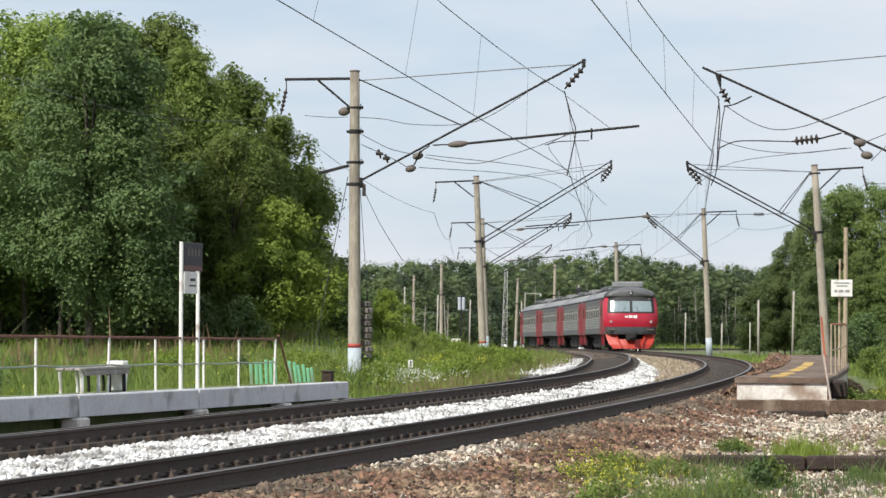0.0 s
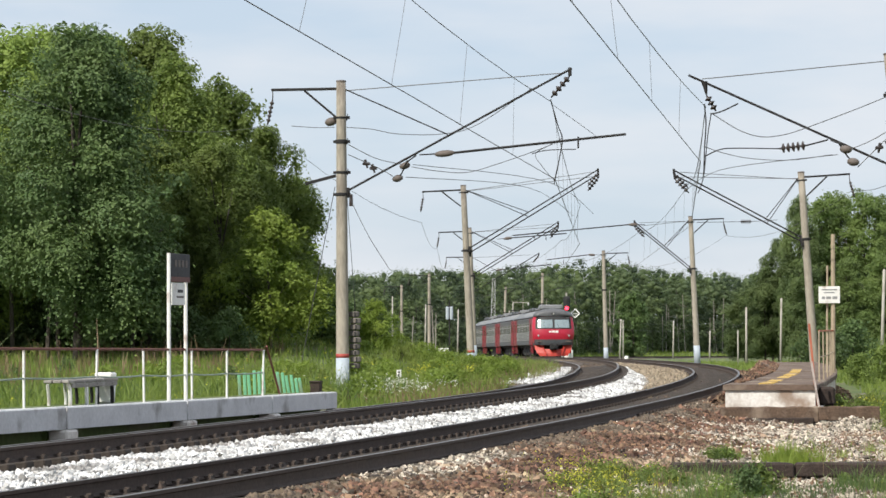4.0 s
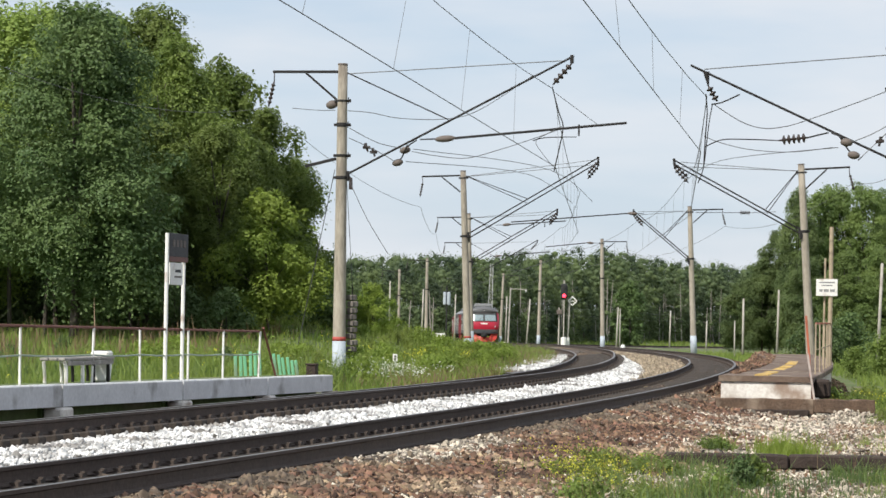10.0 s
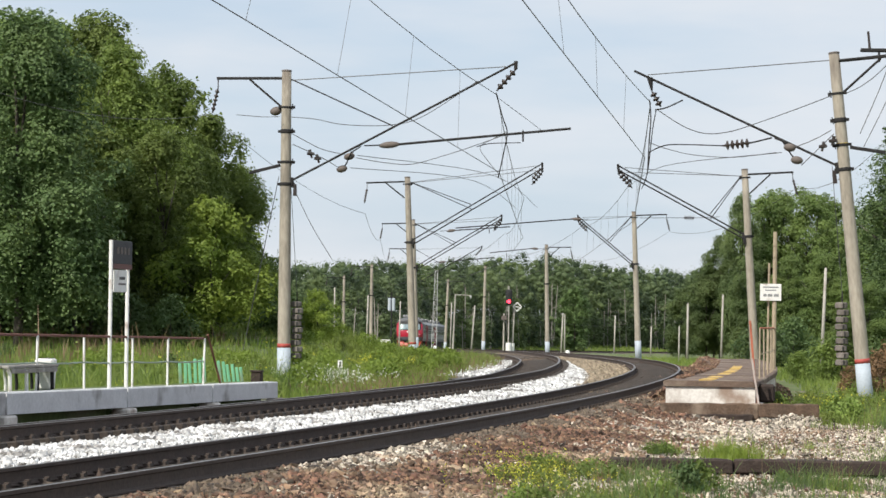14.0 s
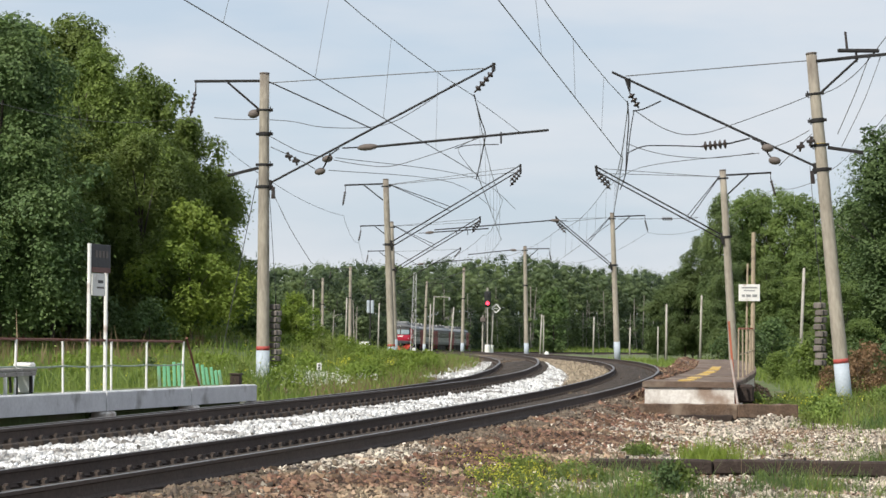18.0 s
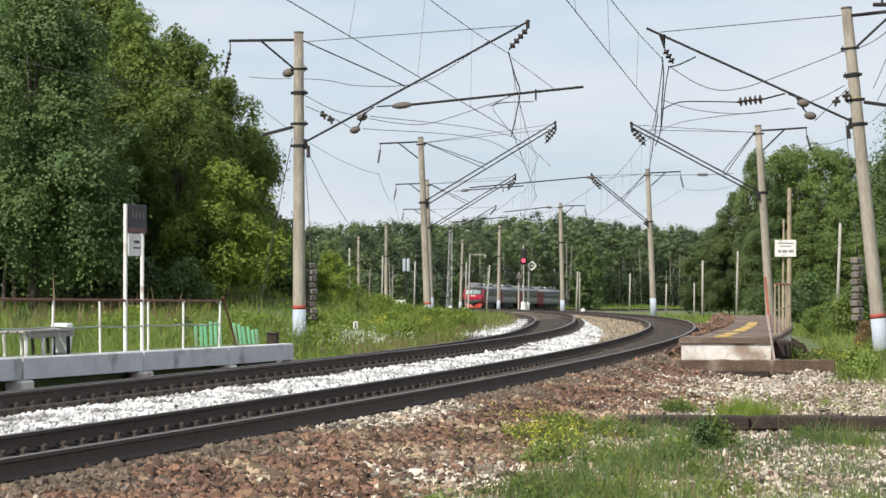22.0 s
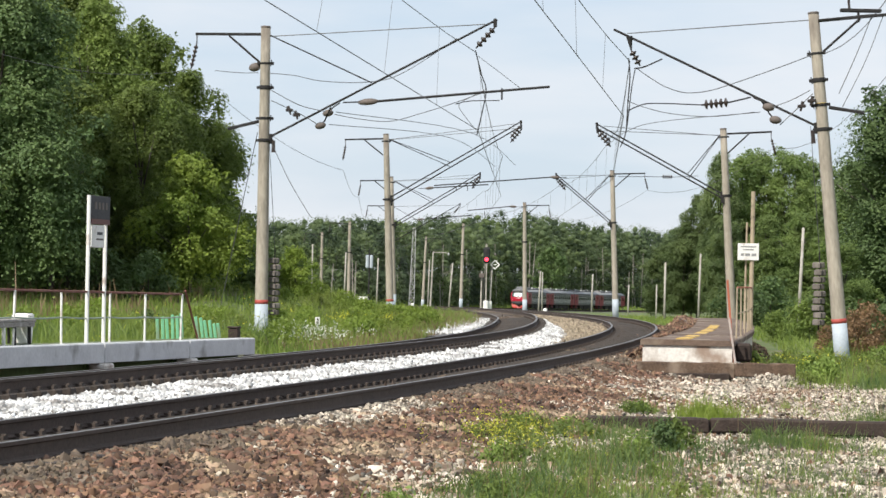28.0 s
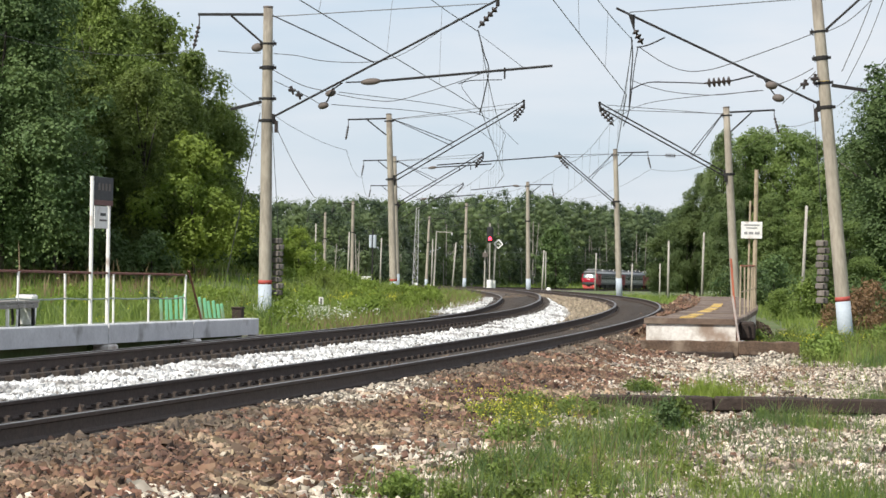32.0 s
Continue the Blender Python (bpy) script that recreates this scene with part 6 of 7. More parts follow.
def stones(name, P, size, material, label, seed, fine=True, worn=0.4):
    """Broken stones lying on the places P."""
    rng = np.random.default_rng(seed)
    V0, F0 = (ICO_V, ICO_F) if fine else (OCT_V, OCT_F)
    n, k = len(P), len(V0)
    V = V0[None] * (1 + rng.uniform(-0.32, 0.32, (n, k, 1)))
    V = V * np.stack([rng.uniform(0.8, 1.7, n), rng.uniform(0.6, 1.15, n), rng.uniform(0.35, 0.85, n)], 1)[:, None, :]
    q = rng.normal(size=(n, 4))
    q /= np.linalg.norm(q, axis=1)[:, None]
    w, x, y, z = q.T
    R = np.stack([1 - 2 * (y * y + z * z), 2 * (x * y - z * w), 2 * (x * z + y * w), 2 * (x * y + z * w), 1 - 2 * (x * x + z * z), 2 * (y * z - x * w),
                  2 * (x * z - y * w), 2 * (y * z + x * w), 1 - 2 * (x * x + y * y)], 1).reshape(n, 3, 3)
    sz = (size * np.exp(rng.normal(0, 0.3, n)))[:, None, None]
    P = P + np.stack([np.zeros(n), np.zeros(n), rng.uniform(-0.2, 0.55, n) * size], 1)
    V = np.einsum("nij,nkj->nki", R, V) * sz + P[:, None]
    F = F0[None] + (np.arange(n) * k)[:, None, None]
    ob = new(name, mesh_np(name, V.reshape(-1, 3), F.reshape(-1, 3)))
    ob.data.materials.append(material)
    if fine:
        soft_ones = rng.random(n) < worn
        ob.data.polygons.foreach_set("use_smooth", np.repeat(soft_ones, len(F0)))
    return tagged(ob, label, "gravel", kind="stuff")


def scatter_so(rng, n, s0, s1, o0, o1, zo, zh):
    s = rng.uniform(s0, s1, n)
    u = rng.random(n)
    a = o0(s) if callable(o0) else o0
    b = o1(s) if callable(o1) else o1
    o = a + (b - a) * u
    z = np.interp(u, zo, zh)
    return at(s, o, z), s, o


rng = np.random.default_rng(21)
D1 = lambda s: -spread(s)
P, s_, o_ = scatter_so(rng, 28000, 2, 48, lambda s: D1(s) + 1.22 + 0.06 * np.sin(s * 1.7), -0.96, (0, 0.2, 0.6, 1), (-0.1, -0.09, -0.13, -0.2))
bare = rng.random(len(P)) < np.clip((o_ + 2.0) / 1.1, 0, 1) * 0.42 * (0.6 + 0.4 * np.sin(s_ * 0.8))
stones("white_gravel", P[~bare], 0.0265, M_STONE_WHITE, "white limewashed crushed stone between the tracks", 1, True, 0.7)
stones("bare_gravel", P[bare], 0.026, M_STONE_BARE, "bare dark grey stones along the edge of the whitewash", 95, True, 0.4)
P, _, _ = scatter_so(rng, 11500, 48, 98, lambda s: D1(s) + 1.15, w_edge, (0, 0.2, 0.6, 1), (-0.045, -0.07, -0.13, -0.19))
stones("white_gravel", P, 0.037, M_STONE_WHITE, "white limewashed crushed stone between the tracks", 2, False)
P, _, _ = scatter_so(rng, 5200, 66, 108, lambda s: D1(s) - 2.9, lambda s: D1(s) - 1.15, (0, 0.5, 1), (-0.22, -0.14, -0.13))
stones("white_gravel", P, 0.046, M_STONE_WHITE, "white limewashed crushed stone inside the curve", 3, False)
P, _, _ = scatter_so(rng, 17000, 56, 190, lambda s: np.where(s < 98, w_edge(s), D1(s) + 0.95), -0.92, (0, 0.2, 0.6, 1), (-0.1, -0.12, -0.15, -0.19))
stones("beige_gravel", P, 0.04, M_STONE_BEIGE, "beige crushed stone between the tracks", 4, False)
SH_U, SH_Z = (0, 0.17, 0.43, 0.77, 1), (-0.165, -0.22, -0.33, -0.45, -0.52)
for lo, hi, cnt, seed in ((lambda s: D1(s) - 0.68, lambda s: D1(s) + 0.68, 7000, 16), (-0.68, 0.68, 9000, 17)):
    P, _, _ = scatter_so(rng, cnt, 6, 130, lo, hi, (0, 1), (-0.235, -0.225) if seed == 17 else (-0.22, -0.12))
    stones("track_ballast", P, 0.036, M_STONE_DARK, "oily dark brown ballast stones between the rails", seed, False)
P, s_, o_ = scatter_so(rng, 66000, -1, 46, 0.98, 4.5, SH_U, SH_Z)
P[:, 2] -= dip(s_, o_)
mixv = o_ + 1.1 * np.clip((s_ - 24) / 10, 0, 1) + 0.5 * np.sin(s_ * 0.9) + 0.35 * np.sin(s_ * 2.3 + o_ * 3) + rng.normal(0, 0.7, len(s_))
dusty = o_ + 0.3 * np.sin(s_ * 1.3) + rng.normal(0, 0.25, len(s_)) < 1.5
pale = (np.abs(s_ - 15.5 + rng.normal(0, 0.8, len(s_))) < 3) & (o_ + rng.normal(0, 0.12, len(s_)) < 1.62)
dusty |= pale
stones("pale_ballast", P[pale], 0.025, M_STONE_GREY, "patch of pale grey crushed stone beside the rail", 94, True, 0.3)
for k, near in enumerate((s_ < 15, s_ >= 15)):
    stones("dusty_ballast", P[dusty & near & ~pale], 0.027, M_STONE_DUST, "dark grey-brown dusty crushed stone along the rail", 90 + k, True, 0.3)
    stones("brown_ballast", P[(mixv < 3.7) & near & ~dusty], 0.031, M_STONE_BROWN, "rust-brown crushed stone on the track shoulder", 5 + 30 * k, True, 0.3)
    stones("grey_ballast", P[(mixv >= 3.7) & near & ~dusty], 0.03, M_STONE_GREY, "grey and tan crushed stone on the track shoulder", 6 + 30 * k, True, 0.3)
P, s_, o_ = scatter_so(rng, 14000, 46, 110, 0.98, 4.2, SH_U, SH_Z)
P[:, 2] -= dip(s_, o_)
stones("brown_ballast", P, 0.042, M_STONE_BROWN, "rust-brown crushed stone on the track shoulder", 7, False)


P, _, _ = scatter_so(rng, 4200, P_S0 + 2, P_S0 + 46, 1.2, 2.0, (0, 0.5, 0.75, 1), (-0.17, 0.05, 0.28, 0.31))
stones("platform_rubble", P, 0.038, M_STONE_BROWN, "brown rubble heaped along the outer platform's edge", 14, False)
h_ = rng.normal(size=(1500, 2)) * np.array([0.75, 0.7]) + np.array([7.5, 59.6])
P = np.concatenate([h_, (ground_z(h_[:, 0], h_[:, 1]) + 0.26 * np.exp(-((h_[:, 0] - 7.5) / 0.8) ** 2 - ((h_[:, 1] - 59.9) / 0.8) ** 2) * rng.uniform(0, 1, 1500))[:, None]], 1)
stones("gravel_heap", P, 0.036, M_STONE_GREY, "small heap of pale gravel before the platform's end", 15, False)


def field(n, y0, y1, left, right, seed):
    """Places on the open ground in a strip of the plan; more of them close by."""
    r = np.random.default_rng(seed)
    y = y0 + (y1 - y0) * r.random(n) ** 1.5
    x = left(y) + (right(y) - left(y)) * r.random(n)
    return np.stack([x, y, ground_z(x, y)], 1)


shoulder_x = lambda y: np.interp(y, AY, AX) + 3.9
view_r = lambda y: 0.178 * y + 0.3
GRASS_SPOTS = ((1.5, 25.5, 0.95, 3.4), (1.85, 31.0, 1.05, 2.6), (2.4, 35.5, 0.8, 1.6), (9.5, 56, 0.9, 3.5), (10.8, 62, 2.0, 6.0), (3.8, 23.6, 0.6, 1.2), (0.8, 26.3, 0.45, 1.8), (0.65, 23.6, 0.4, 1.0), (3.4, 41.6, 0.2, 0.6), (4.7, 35.6, 0.5, 0.4), (-0.15, 23.2, 0.2, 0.4), (5.0, 34.2, 0.5, 0.4), (6.9, 41.8, 0.4, 0.8))


def grassy(x, y):
    g = np.zeros(len(x))
    for cx, cy, rx, ry in GRASS_SPOTS:
        g = np.maximum(g, np.exp(-(((x - cx) / rx) ** 2 + ((y - cy) / ry) ** 2)))
    return g


P = field(60000, 19, 62, shoulder_x, view_r, 8)
P = P[rng.random(len(P)) > 0.5 * grassy(P[:, 0], P[:, 1])]
brown = rng.random(len(P)) < np.clip(0.55 - 0.16 * (P[:, 0] - shoulder_x(P[:, 1])), 0.06, 0.6)
for k, near in enumerate((P[:, 1] < 28, P[:, 1] >= 28)):
    stones("grey_gravel", P[~brown & near], 0.025, M_STONE_GREY, "pale grey and tan loose gravel on the ground", 9 + 30 * k, k == 0)
    stones("brown_gravel", P[brown & near], 0.027, M_STONE_BROWN, "scattered rust-brown stones on the ground", 10 + 30 * k, k == 0)
gv = np.arange(18, 66, 0.5)
gu = np.linspace(0, 1, 24)
PX = np.array([[a + (b - a) * u for u in gu] for a, b in zip(shoulder_x(gv) - 0.4, view_r(gv) + 3)])
PY = np.repeat(gv[:, None], 24, 1)
i = (np.arange(len(gv) - 1)[:, None] * 24 + np.arange(23)[None]).ravel()
pad = new("gravel_ground", mesh_np("gravel_ground", np.stack([PX, PY, ground_z(PX, PY) + 0.006], -1).reshape(-1, 3), np.stack([i, i + 1, i + 25, i + 24], 1)))
pad.data.materials.append(M_GREY_BED)
tagged(pad, "trodden grey-brown gravelly ground beside the track", "ground", kind="structure")

# ---- grass and flowers ----


def blades(name, P, h, w, material, label, seed, lean=0.95):
    """Bent blades of grass standing on the places P."""
    r = np.random.default_rng(seed)
    n = len(P)
    H = h * np.exp(r.normal(0, 0.38, n))
    W = w * r.uniform(0.6, 1.3, n)
    a = r.uniform(0, 2 * np.pi, n)
    d = np.stack([np.cos(a), np.sin(a), np.zeros(n)], 1)
    b = r.uniform(0, 2 * np.pi, n)
    side = np.stack([np.cos(b), np.sin(b), np.zeros(n)], 1)
    k = (lean * r.random(n) * H)[:, None]
    up = np.array([0, 0, 1.0])
    p0, p1, p2 = P, P + up * (H * 0.55)[:, None] + d * k * 0.3, P + up * H[:, None] + d * k
    sw = side * W[:, None] / 2
    V = np.stack([p0 - sw, p0 + sw, p1 + sw * 0.8, p1 - sw * 0.8, p2 + sw * 0.15, p2 - sw * 0.15], 1).reshape(-1, 3)
    base = (np.arange(n) * 6)[:, None]
    F = np.concatenate([base + np.array([0, 1, 2, 3]), base + np.array([3, 2, 4, 5])], 1).reshape(-1, 4)
    ob = new(name, mesh_np(name, V, F))
    ob.data.materials.append(material)
    return tagged(ob, label, "grass", kind="stuff")


def tufts(n, per, spread_r, places, seed):
    r = np.random.default_rng(seed)
    c = places[r.integers(0, len(places), n)]
    p = np.repeat(c, per, 0)
    p = p + np.concatenate([r.normal(0, spread_r, (len(p), 2)), np.zeros((len(p), 1))], 1)
    p[:, 2] = ground_z(p[:, 0], p[:, 1]) - 0.01
    return p


def strip_so(n, s0, s1, o0, o1, seed, near=1.4):
    r = np.random.default_rng(seed)
    s = s0 + (s1 - s0) * r.random(n) ** near
    o = o0 + (o1 - o0) * r.random(n)
    p = at(s, o, 0)
    # the grass is trodden thin round the foot of a mast
    p = p[(((p[:, 0] + 4.15) / 0.75) ** 2 + ((p[:, 1] - 78.5) / 6.5) ** 2 > 1) | (r.random(len(p)) < 0.12)]
    p[:, 2] = ground_z(p[:, 0], p[:, 1]) - 0.01
    return p


def noise_at(P, scale, shift):
    """Smooth patches over the plan, about -1 to 1."""
    x, y = P[:, 0] * scale + shift, P[:, 1] * scale * 0.6
    return np.sin(x + 1.7 * np.sin(y * 0.7)) * np.sin(y + 1.3 * np.sin(x * 0.6 + shift))


blades("meadow_grass", strip_so(46000, 4, 66, -6.9, -21, 31), 0.34, 0.02, M_GRASS, "tall green meadow grass behind the platform", 41)
thick = strip_so(36000, 6, 52, -7.0, -23, 81, 1.0)
thick = thick[noise_at(thick, 0.35, 3.0) + 0.35 * noise_at(thick, 1.3, 9.0) > 0.05]
blades("meadow_grass", thick, 0.33, 0.024, M_GRASS_DEEP, "deep green patches of taller grass in the meadow", 82, 0.7)
docks = strip_so(620, 18, 78, -14.0, -22.5, 83, 0.8)
blades("dock_spikes", tufts(420, 6, 0.09, docks, 84), 0.46, 0.035, M_GRASS_DRY, "brown seed spikes of dock along the meadow's far edge", 85, 0.35)
blades("meadow_grass", strip_so(12000, 85, 150, -5.9, -9, 65, 1.0), 0.2, 0.028, M_GRASS, "short green meadow grass beside the inner track", 66)
blades("meadow_grass", strip_so(12000, 41, 85, -5.9, -9, 67, 1.0), 0.18, 0.024, M_GRASS, "tall green meadow grass inside the curve", 68)
blades("meadow_grass", strip_so(14000, 41, 72, -9, -24, 69, 1.0), 0.22, 0.026, M_GRASS, "green meadow grass round a mast", 70)
blades("meadow_grass", strip_so(24000, 70, 150, -9, -24, 32, 1.0), 0.3, 0.028, M_GRASS, "tall green meadow grass inside the curve", 42)
blades("edge_grass", strip_so(6000, 44, 125, -5.75, -7.6, 63, 1.0), 0.2, 0.02, M_GRASS_DRY, "short brownish grass along the inner track", 64)
blades("seed_grass", strip_so(1600, 15, 95, -13.5, -22, 33), 0.3, 0.016, M_GRASS_DRY, "reddish-brown grass seed heads above the meadow", 43)
blades("verge_grass", strip_so(5000, 38, 62, 5.3, 12, 86, 1.0), 0.24, 0.018, M_GRASS, "fresh green grass at the foot of a leaning mast", 87)
blades("verge_grass", strip_so(34000, 52, 210, 4.6, 24, 34, 1.2), 0.24, 0.03, M_GRASS, "green verge grass beside the outer platform", 44)
q_ = np.random.default_rng(71)
qs, qo = q_.uniform(575, 735, 9000), q_.uniform(-46, -5, 9000)
bank = at(qs, qo, 0)
bank[:, 2] = ground_z(bank[:, 0], bank[:, 1]) - 0.02
blades("bank_grass", bank, 0.4, 0.28, M_GRASS, "sunlit green grass on the bank beyond the curve", 72)
def around_spot(cx, cy, rx, ry, n):
    q = rng.normal(size=(n, 2)) * np.array([rx, ry]) + np.array([cx, cy])
    return np.concatenate([q, np.zeros((n, 1))], 1)


spots = []
for cx, cy, rx, ry in GRASS_SPOTS:
    m_ = int(130 * rx * ry) + 40
    spots.append(around_spot(cx, cy, rx * 0.55, ry * 0.55, m_))
spots = np.concatenate(spots)
blades("tuft_grass", tufts(560, 14, 0.12, spots, 73), 0.2, 0.011, M_GRASS_DEEP, "deep green grass tufts growing in the gravel", 74)
blades("tuft_grass", tufts(470, 14, 0.1, spots, 35), 0.17, 0.009, M_GRASS, "fresh green grass tufts growing in the gravel", 45)
blades("tuft_grass", tufts(420, 9, 0.06, field(900, 20, 50, shoulder_x, view_r, 36), 37), 0.13, 0.009, M_GRASS, "small scattered grass tufts in the gravel", 46)
young = around_spot(4.3, 41.5, 0.26, 0.4, 200)
blades("tuft_grass", tufts(75, 14, 0.06, young, 96), 0.19, 0.012, M_GRASS_FRESH, "bright yellow-green tuft of young grass behind an old sleeper", 97, 0.6)
blades("tuft_grass", tufts(850, 8, 0.08, field(700, 19, 37, lambda y: y * 0.06 + 0.9, view_r, 98), 99), 0.1, 0.008, M_GRASS_DEEP, "sparse grey-green plants in the pale gravel", 100)
blades("short_grass", tufts(200, 14, 0.12, field(300, 20, 26, lambda y: y * 0.1, view_r, 38), 39), 0.13, 0.008, M_GRASS, "short green grass in the gravel", 47)


def blossoms(name, P, h, size, n, material, label, seed):
    r = np.random.default_rng(seed)
    q = np.repeat(P, n, 0)
    q = q + np.concatenate([r.normal(0, size * 1.6, (len(q), 2)), (h + r.normal(0, h * 0.2, len(q)))[:, None]], 1)
    V, F = leaves(r, q, np.full(len(q), 0.005), len(q), size)
    ob = new(name, mesh_np(name, V, F))
    ob.data.materials.append(material)
    return tagged(ob, label, "flowers", kind="stuff")


r_ = np.random.default_rng(50)


def around(cx, cy, rx, ry, n):
    p = r_.normal(size=(n, 2)) * np.array([rx, ry]) + np.array([cx, cy])
    return np.concatenate([p, ground_z(p[:, 0], p[:, 1])[:, None]], 1)


blossoms("yellow_flowers", around(1.15, 32.6, 0.4, 1.6, 150), 0.25, 0.024, 7, M_FLOWER, "small yellow blossoms in a gravel-side tuft", 51)
blossoms("yellow_flowers", around(-1.75, 92, 0.5, 3.5, 120), 0.36, 0.06, 6, M_FLOWER, "yellow blossoms in the meadow inside the curve", 52)
blossoms("yellow_flowers", strip_so(110, 8, 80, -7.4, -14, 53), 0.5, 0.05, 4, M_FLOWER, "scattered yellow blossoms in the meadow", 54)
blossoms("white_flowers", around(-2.75, 74, 0.65, 3.8, 210), 0.28, 0.045, 7, M_FLOWER_WHITE, "white umbel blossoms beside the track", 55)
blossoms("yellow_flowers", around(8.9, 66, 0.9, 4, 40), 0.45, 0.05, 5, M_FLOWER, "yellow blossoms beside the outer platform", 56)

blades("stalks", tufts(170, 3, 0.05, spots, 61), 0.4, 0.008, M_GRASS_DRY, "thin tall seed stalks among the tufts", 62, 0.4)
WEED = tree_meshes(18, 0.5, 0.34, 0.0, 14, 900, 0.07, M_LEAF, 0.01)
WEED_L = tree_meshes(30, 0.5, 0.4, 0.0, 14, 900, 0.07, M_LEAF_BRIGHT, 0.01)
WEED_D = tree_meshes(29, 0.6, 0.32, 0.0, 14, 800, 0.08, M_LEAF_DARK, 0.01)
WEED_Y = tree_meshes(19, 0.36, 0.4, 0.0, 12, 900, 0.045, M_WEED_Y, 0.008)
for v, x, y, k, lab in ((WEED_D, 2.95, 33.4, 0.6, "dark green leafy weed growing by an old sleeper"), (WEED_Y, 1.1, 34.2, 0.9, "yellow-flowering weed in the gravel"),
                        (WEED_Y, 1.6, 34.9, 0.8, "yellow-flowering weed in the gravel"), (WEED_Y, 1.7, 30.8, 0.6, "yellow-flowering weed in the gravel"), (WEED, 4.5, 36.6, 0.3, "low leafy weed by an old sleeper"),
                        (WEED, 8.2, 68, 1.1, "leafy weed beside the outer platform"), (WEED_Y, 9.0, 70, 1.2, "leafy weed beside the outer platform"), (WEED, 8.5, 66, 0.9, "leafy weed beside the outer platform"), (WEED_Y, 9.9, 71, 1.1, "leafy weed beside the outer platform")):
    tree("weed", v, stand(x, y, x * 90, k), lab, "weed", "weeds")
for x, y, k in ((0.85, 33.2, 0.65), (1.25, 32.2, 0.75), (0.95, 31.2, 0.6), (1.5, 33.4, 0.65)):
    tree("weed", WEED_Y, stand(x, y, y * 50, k), "yellow-flowering weed in the gravel", "weed", "weeds")
tree("weed", WEED, stand(3.15, 33.9, 30, 0.72), "large dark green leafy weed growing by an old sleeper", "weed", "weeds")
for i in range(22):
    x, y = r_.uniform(8.0, 12.2), r_.uniform(58, 76)
    tree("weed", WEED_Y if i % 3 else WEED, stand(x, y, i * 61, r_.uniform(0.7, 1.2)), "leafy green weed on the verge by the outer platform", "weed", "weeds")


def before_mast(p):
    """Whether a place lies in the trodden strip on the near side of a mast's foot."""
    return (abs(p[0] / p[1] + 0.034) < 0.009 and p[1] < 78) or (abs(p[0] / p[1] + 0.054) < 0.006 and 40 < p[1] < 83)


for i in range(64):
    p = at(r_.uniform(48, 104), r_.uniform(-15, -7.8), 0)
    if before_mast(p):
        continue
    tree("weed", WEED_L if i % 2 else WEED_Y, stand(float(p[0]), float(p[1]), i * 77, r_.uniform(0.9, 1.4)), "leafy green weed in the meadow inside the curve", "weed", "weeds")
for i in range(70):
    p = at(8 + 55 * r_.random() ** 1.2, r_.uniform(-19, -7.4), 0)
    if before_mast(p):
        continue
    tree("weed", (WEED, WEED_Y, WEED_D)[i % 3], stand(float(p[0]), float(p[1]), i * 53, r_.uniform(0.5, 0.95)), "leafy green weed in the meadow behind the platform", "weed", "weeds")
for i in range(80):
    p = at(r_.uniform(42, 88), -7.1 - 2.6 * r_.random() ** 1.4, 0)
    if before_mast(p):
        continue
    tree("weed", (WEED_Y, WEED_L, WEED_Y)[i % 3], stand(float(p[0]), float(p[1]), i * 71, r_.uniform(0.8, 1.2)), "lush bright green herb on the bank beside the inner track", "weed", "weeds")
LOW_WEED = tree_meshes(23, 0.22, 0.2, 0.0, 9, 330, 0.06, M_LEAF, 0.006)
LOW_WEED_B = tree_meshes(24, 0.2, 0.22, 0.0, 9, 330, 0.045, M_WEED_Y, 0.006)
for i in range(62):
    cx, cy, rx, ry = GRASS_SPOTS[(0, 1, 1, 6, 2, 8, 0, 10, 7)[i % 9]]
    x, y = cx + r_.normal() * rx * 0.6, cy + r_.normal() * ry * 0.6
    tree("weed", LOW_WEED if i % 3 else LOW_WEED_B, stand(x, y, i * 47, r_.uniform(0.45, 0.95)), "low leafy weed in the gravel", "weed", "weeds")

# ---- sleepers and fastenings ----


def sleeper_mesh():
    bm = BM()
    box(bm, (0, 0, -0.09), (2.3, 0.24, 0.18), 0.015)
    return as_mesh("sleeper", bm, M_SLEEPER)


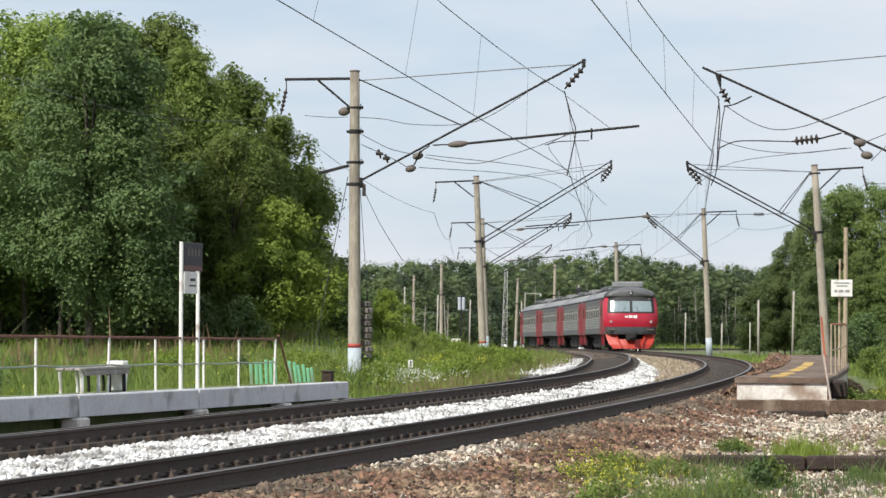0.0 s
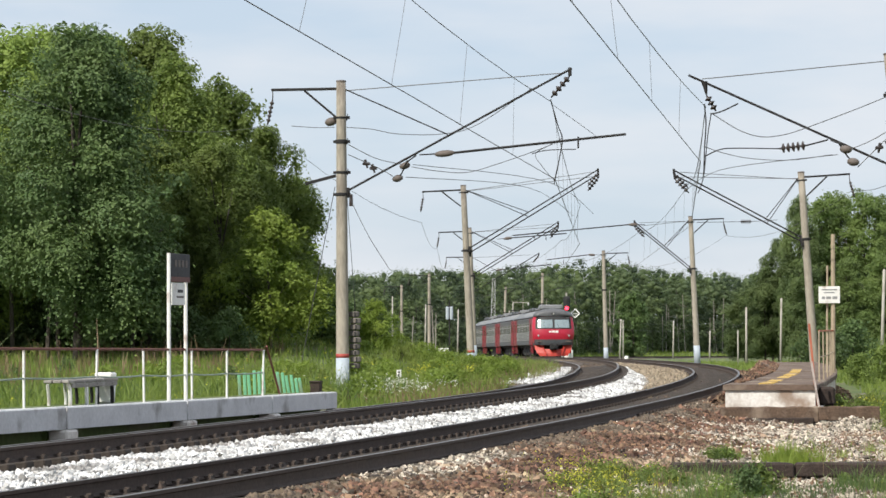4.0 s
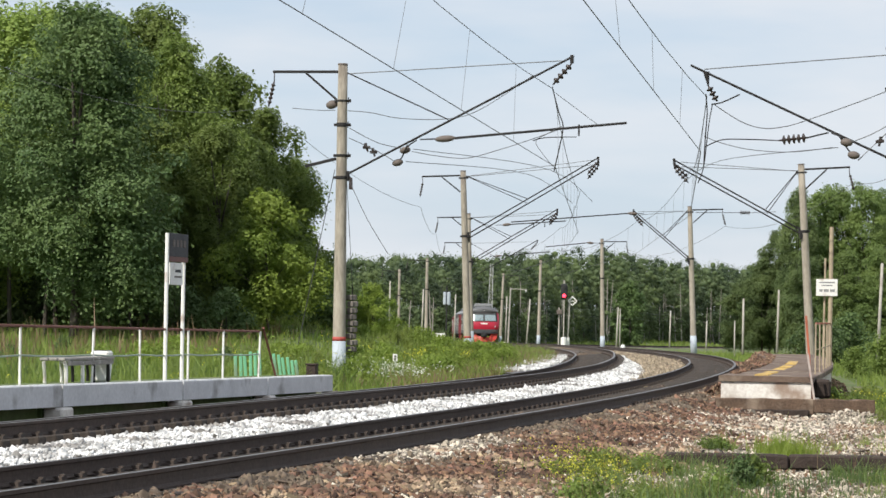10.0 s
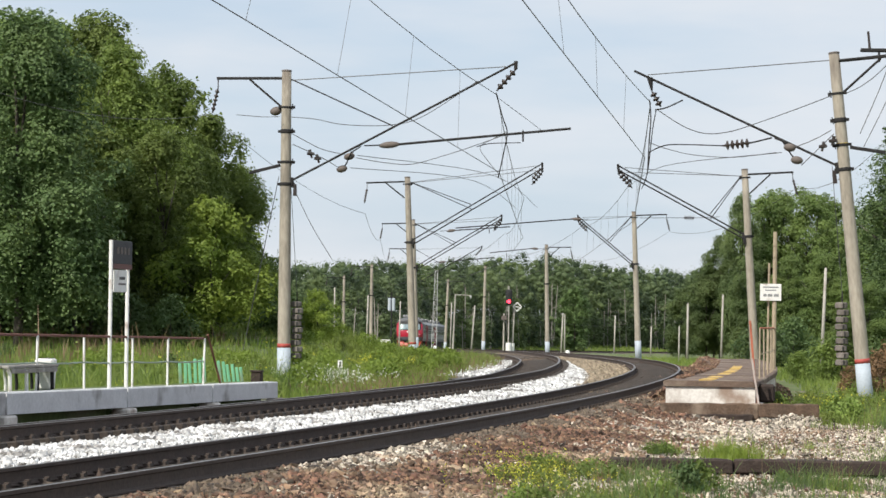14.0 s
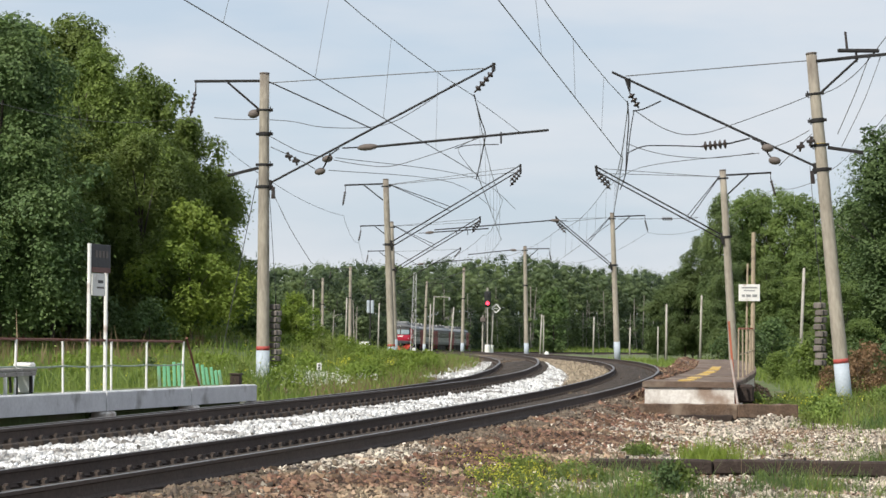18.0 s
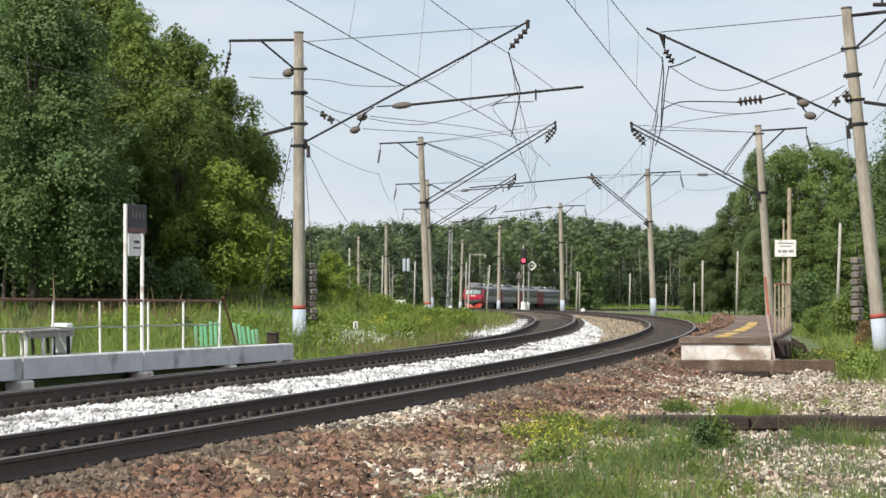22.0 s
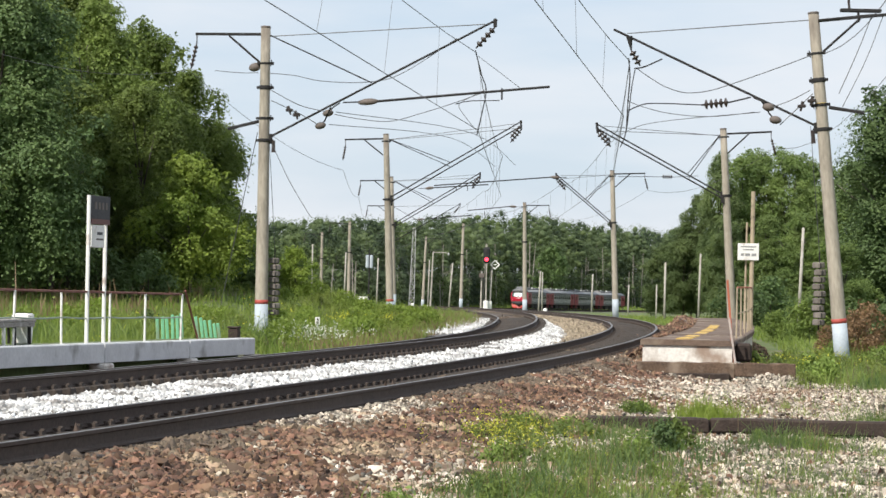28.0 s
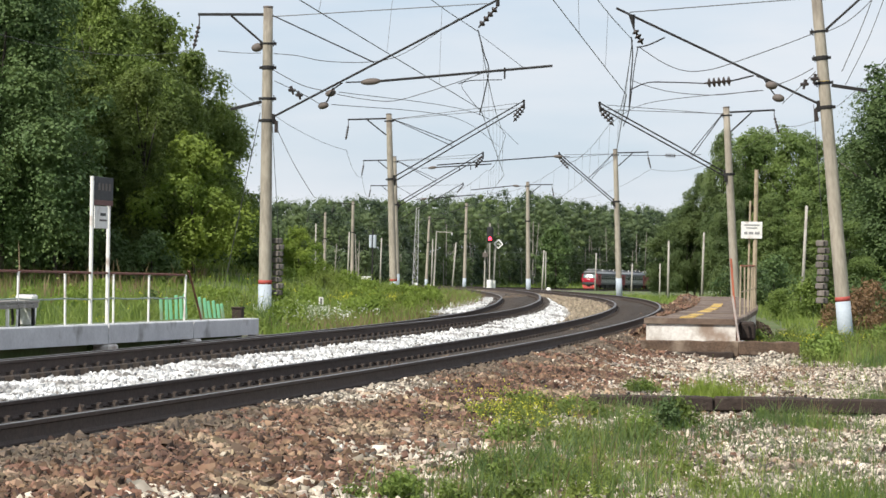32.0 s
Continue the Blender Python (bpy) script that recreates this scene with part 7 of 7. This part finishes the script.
SLEEPER = sleeper_mesh()
CUBE_V = np.array([(x, y, z) for x in (-1, 1) for y in (-1, 1) for z in (-1, 1)], float) * 0.5
CUBE_F = np.array([(0, 1, 3, 2), (4, 6, 7, 5), (0, 4, 5, 1), (2, 3, 7, 6), (0, 2, 6, 4), (1, 5, 7, 3)])
for parent, axis, z_in, cant in ((track_1, lambda s: -float(spread(s)), 0.007, T1_CANT - 0.007), (track_2, lambda s: 0.0, 0.0, T2_CANT)):
    clip_v = []
    for i in range(210):
        s = -3 + i * 0.55
        h = float(np.interp(s, S_AXIS, HEAD))
        ob = new("sleeper", SLEEPER)
        ob.parent = parent
        tilt = math.degrees(math.atan2(cant, 1.52))
        c = at(s, axis(s), z_in + cant / 2 - 0.183)
        m = pose(*c, 0, 0, -math.degrees(h)) @ pose(0, 0, 0, 0, -tilt, 0)
        ob.matrix_basis = m
        R, T = np.array(m.to_3x3()), np.array(m.translation)
        for x in (-0.76, 0.76):
            for dx in (-0.1, 0.1):
                if parent is track_2 and x > 0 and dx > 0 and s < 34:
                    continue
                for size, off in (((0.09, 0.12, 0.04), (0, 0, 0.02)), ((0.05, 0.06, 0.03), (0.02 * np.sign(dx), 0.03, 0.042))):
                    clip_v.append((CUBE_V * np.array(size) + np.array(off) + np.array([x + dx, 0, 0])) @ R.T + T)
    cv = np.concatenate(clip_v)
    cf = (CUBE_F[None] + (np.arange(len(clip_v)) * 8)[:, None, None]).reshape(-1, 4)
    ob = part("fastenings", mesh_np("fastenings", cv, cf), M_CLIP, parent, "rusty rail clips and bolts")
    tagged(ob, kind="stuff")


def motions():
    """The train runs away along the outer track."""
    for i, c in enumerate(cars):
        rows = []
        for k in range(33):
            s = 173.1 + 14.748 * k + 0.004 * k * k + (i + 0.5) * CAR_L
            a, b = Vector(at(s - 7, 0, T2_CANT / 2)), Vector(at(s + 7, 0, T2_CANT / 2))
            d = a - b
            rows.append((float(k), pose(*((a + b) / 2), 0, math.degrees(math.asin(-d.z / d.length)), math.degrees(math.atan2(d.y, d.x)))))
        walk(c, rows)


motions()
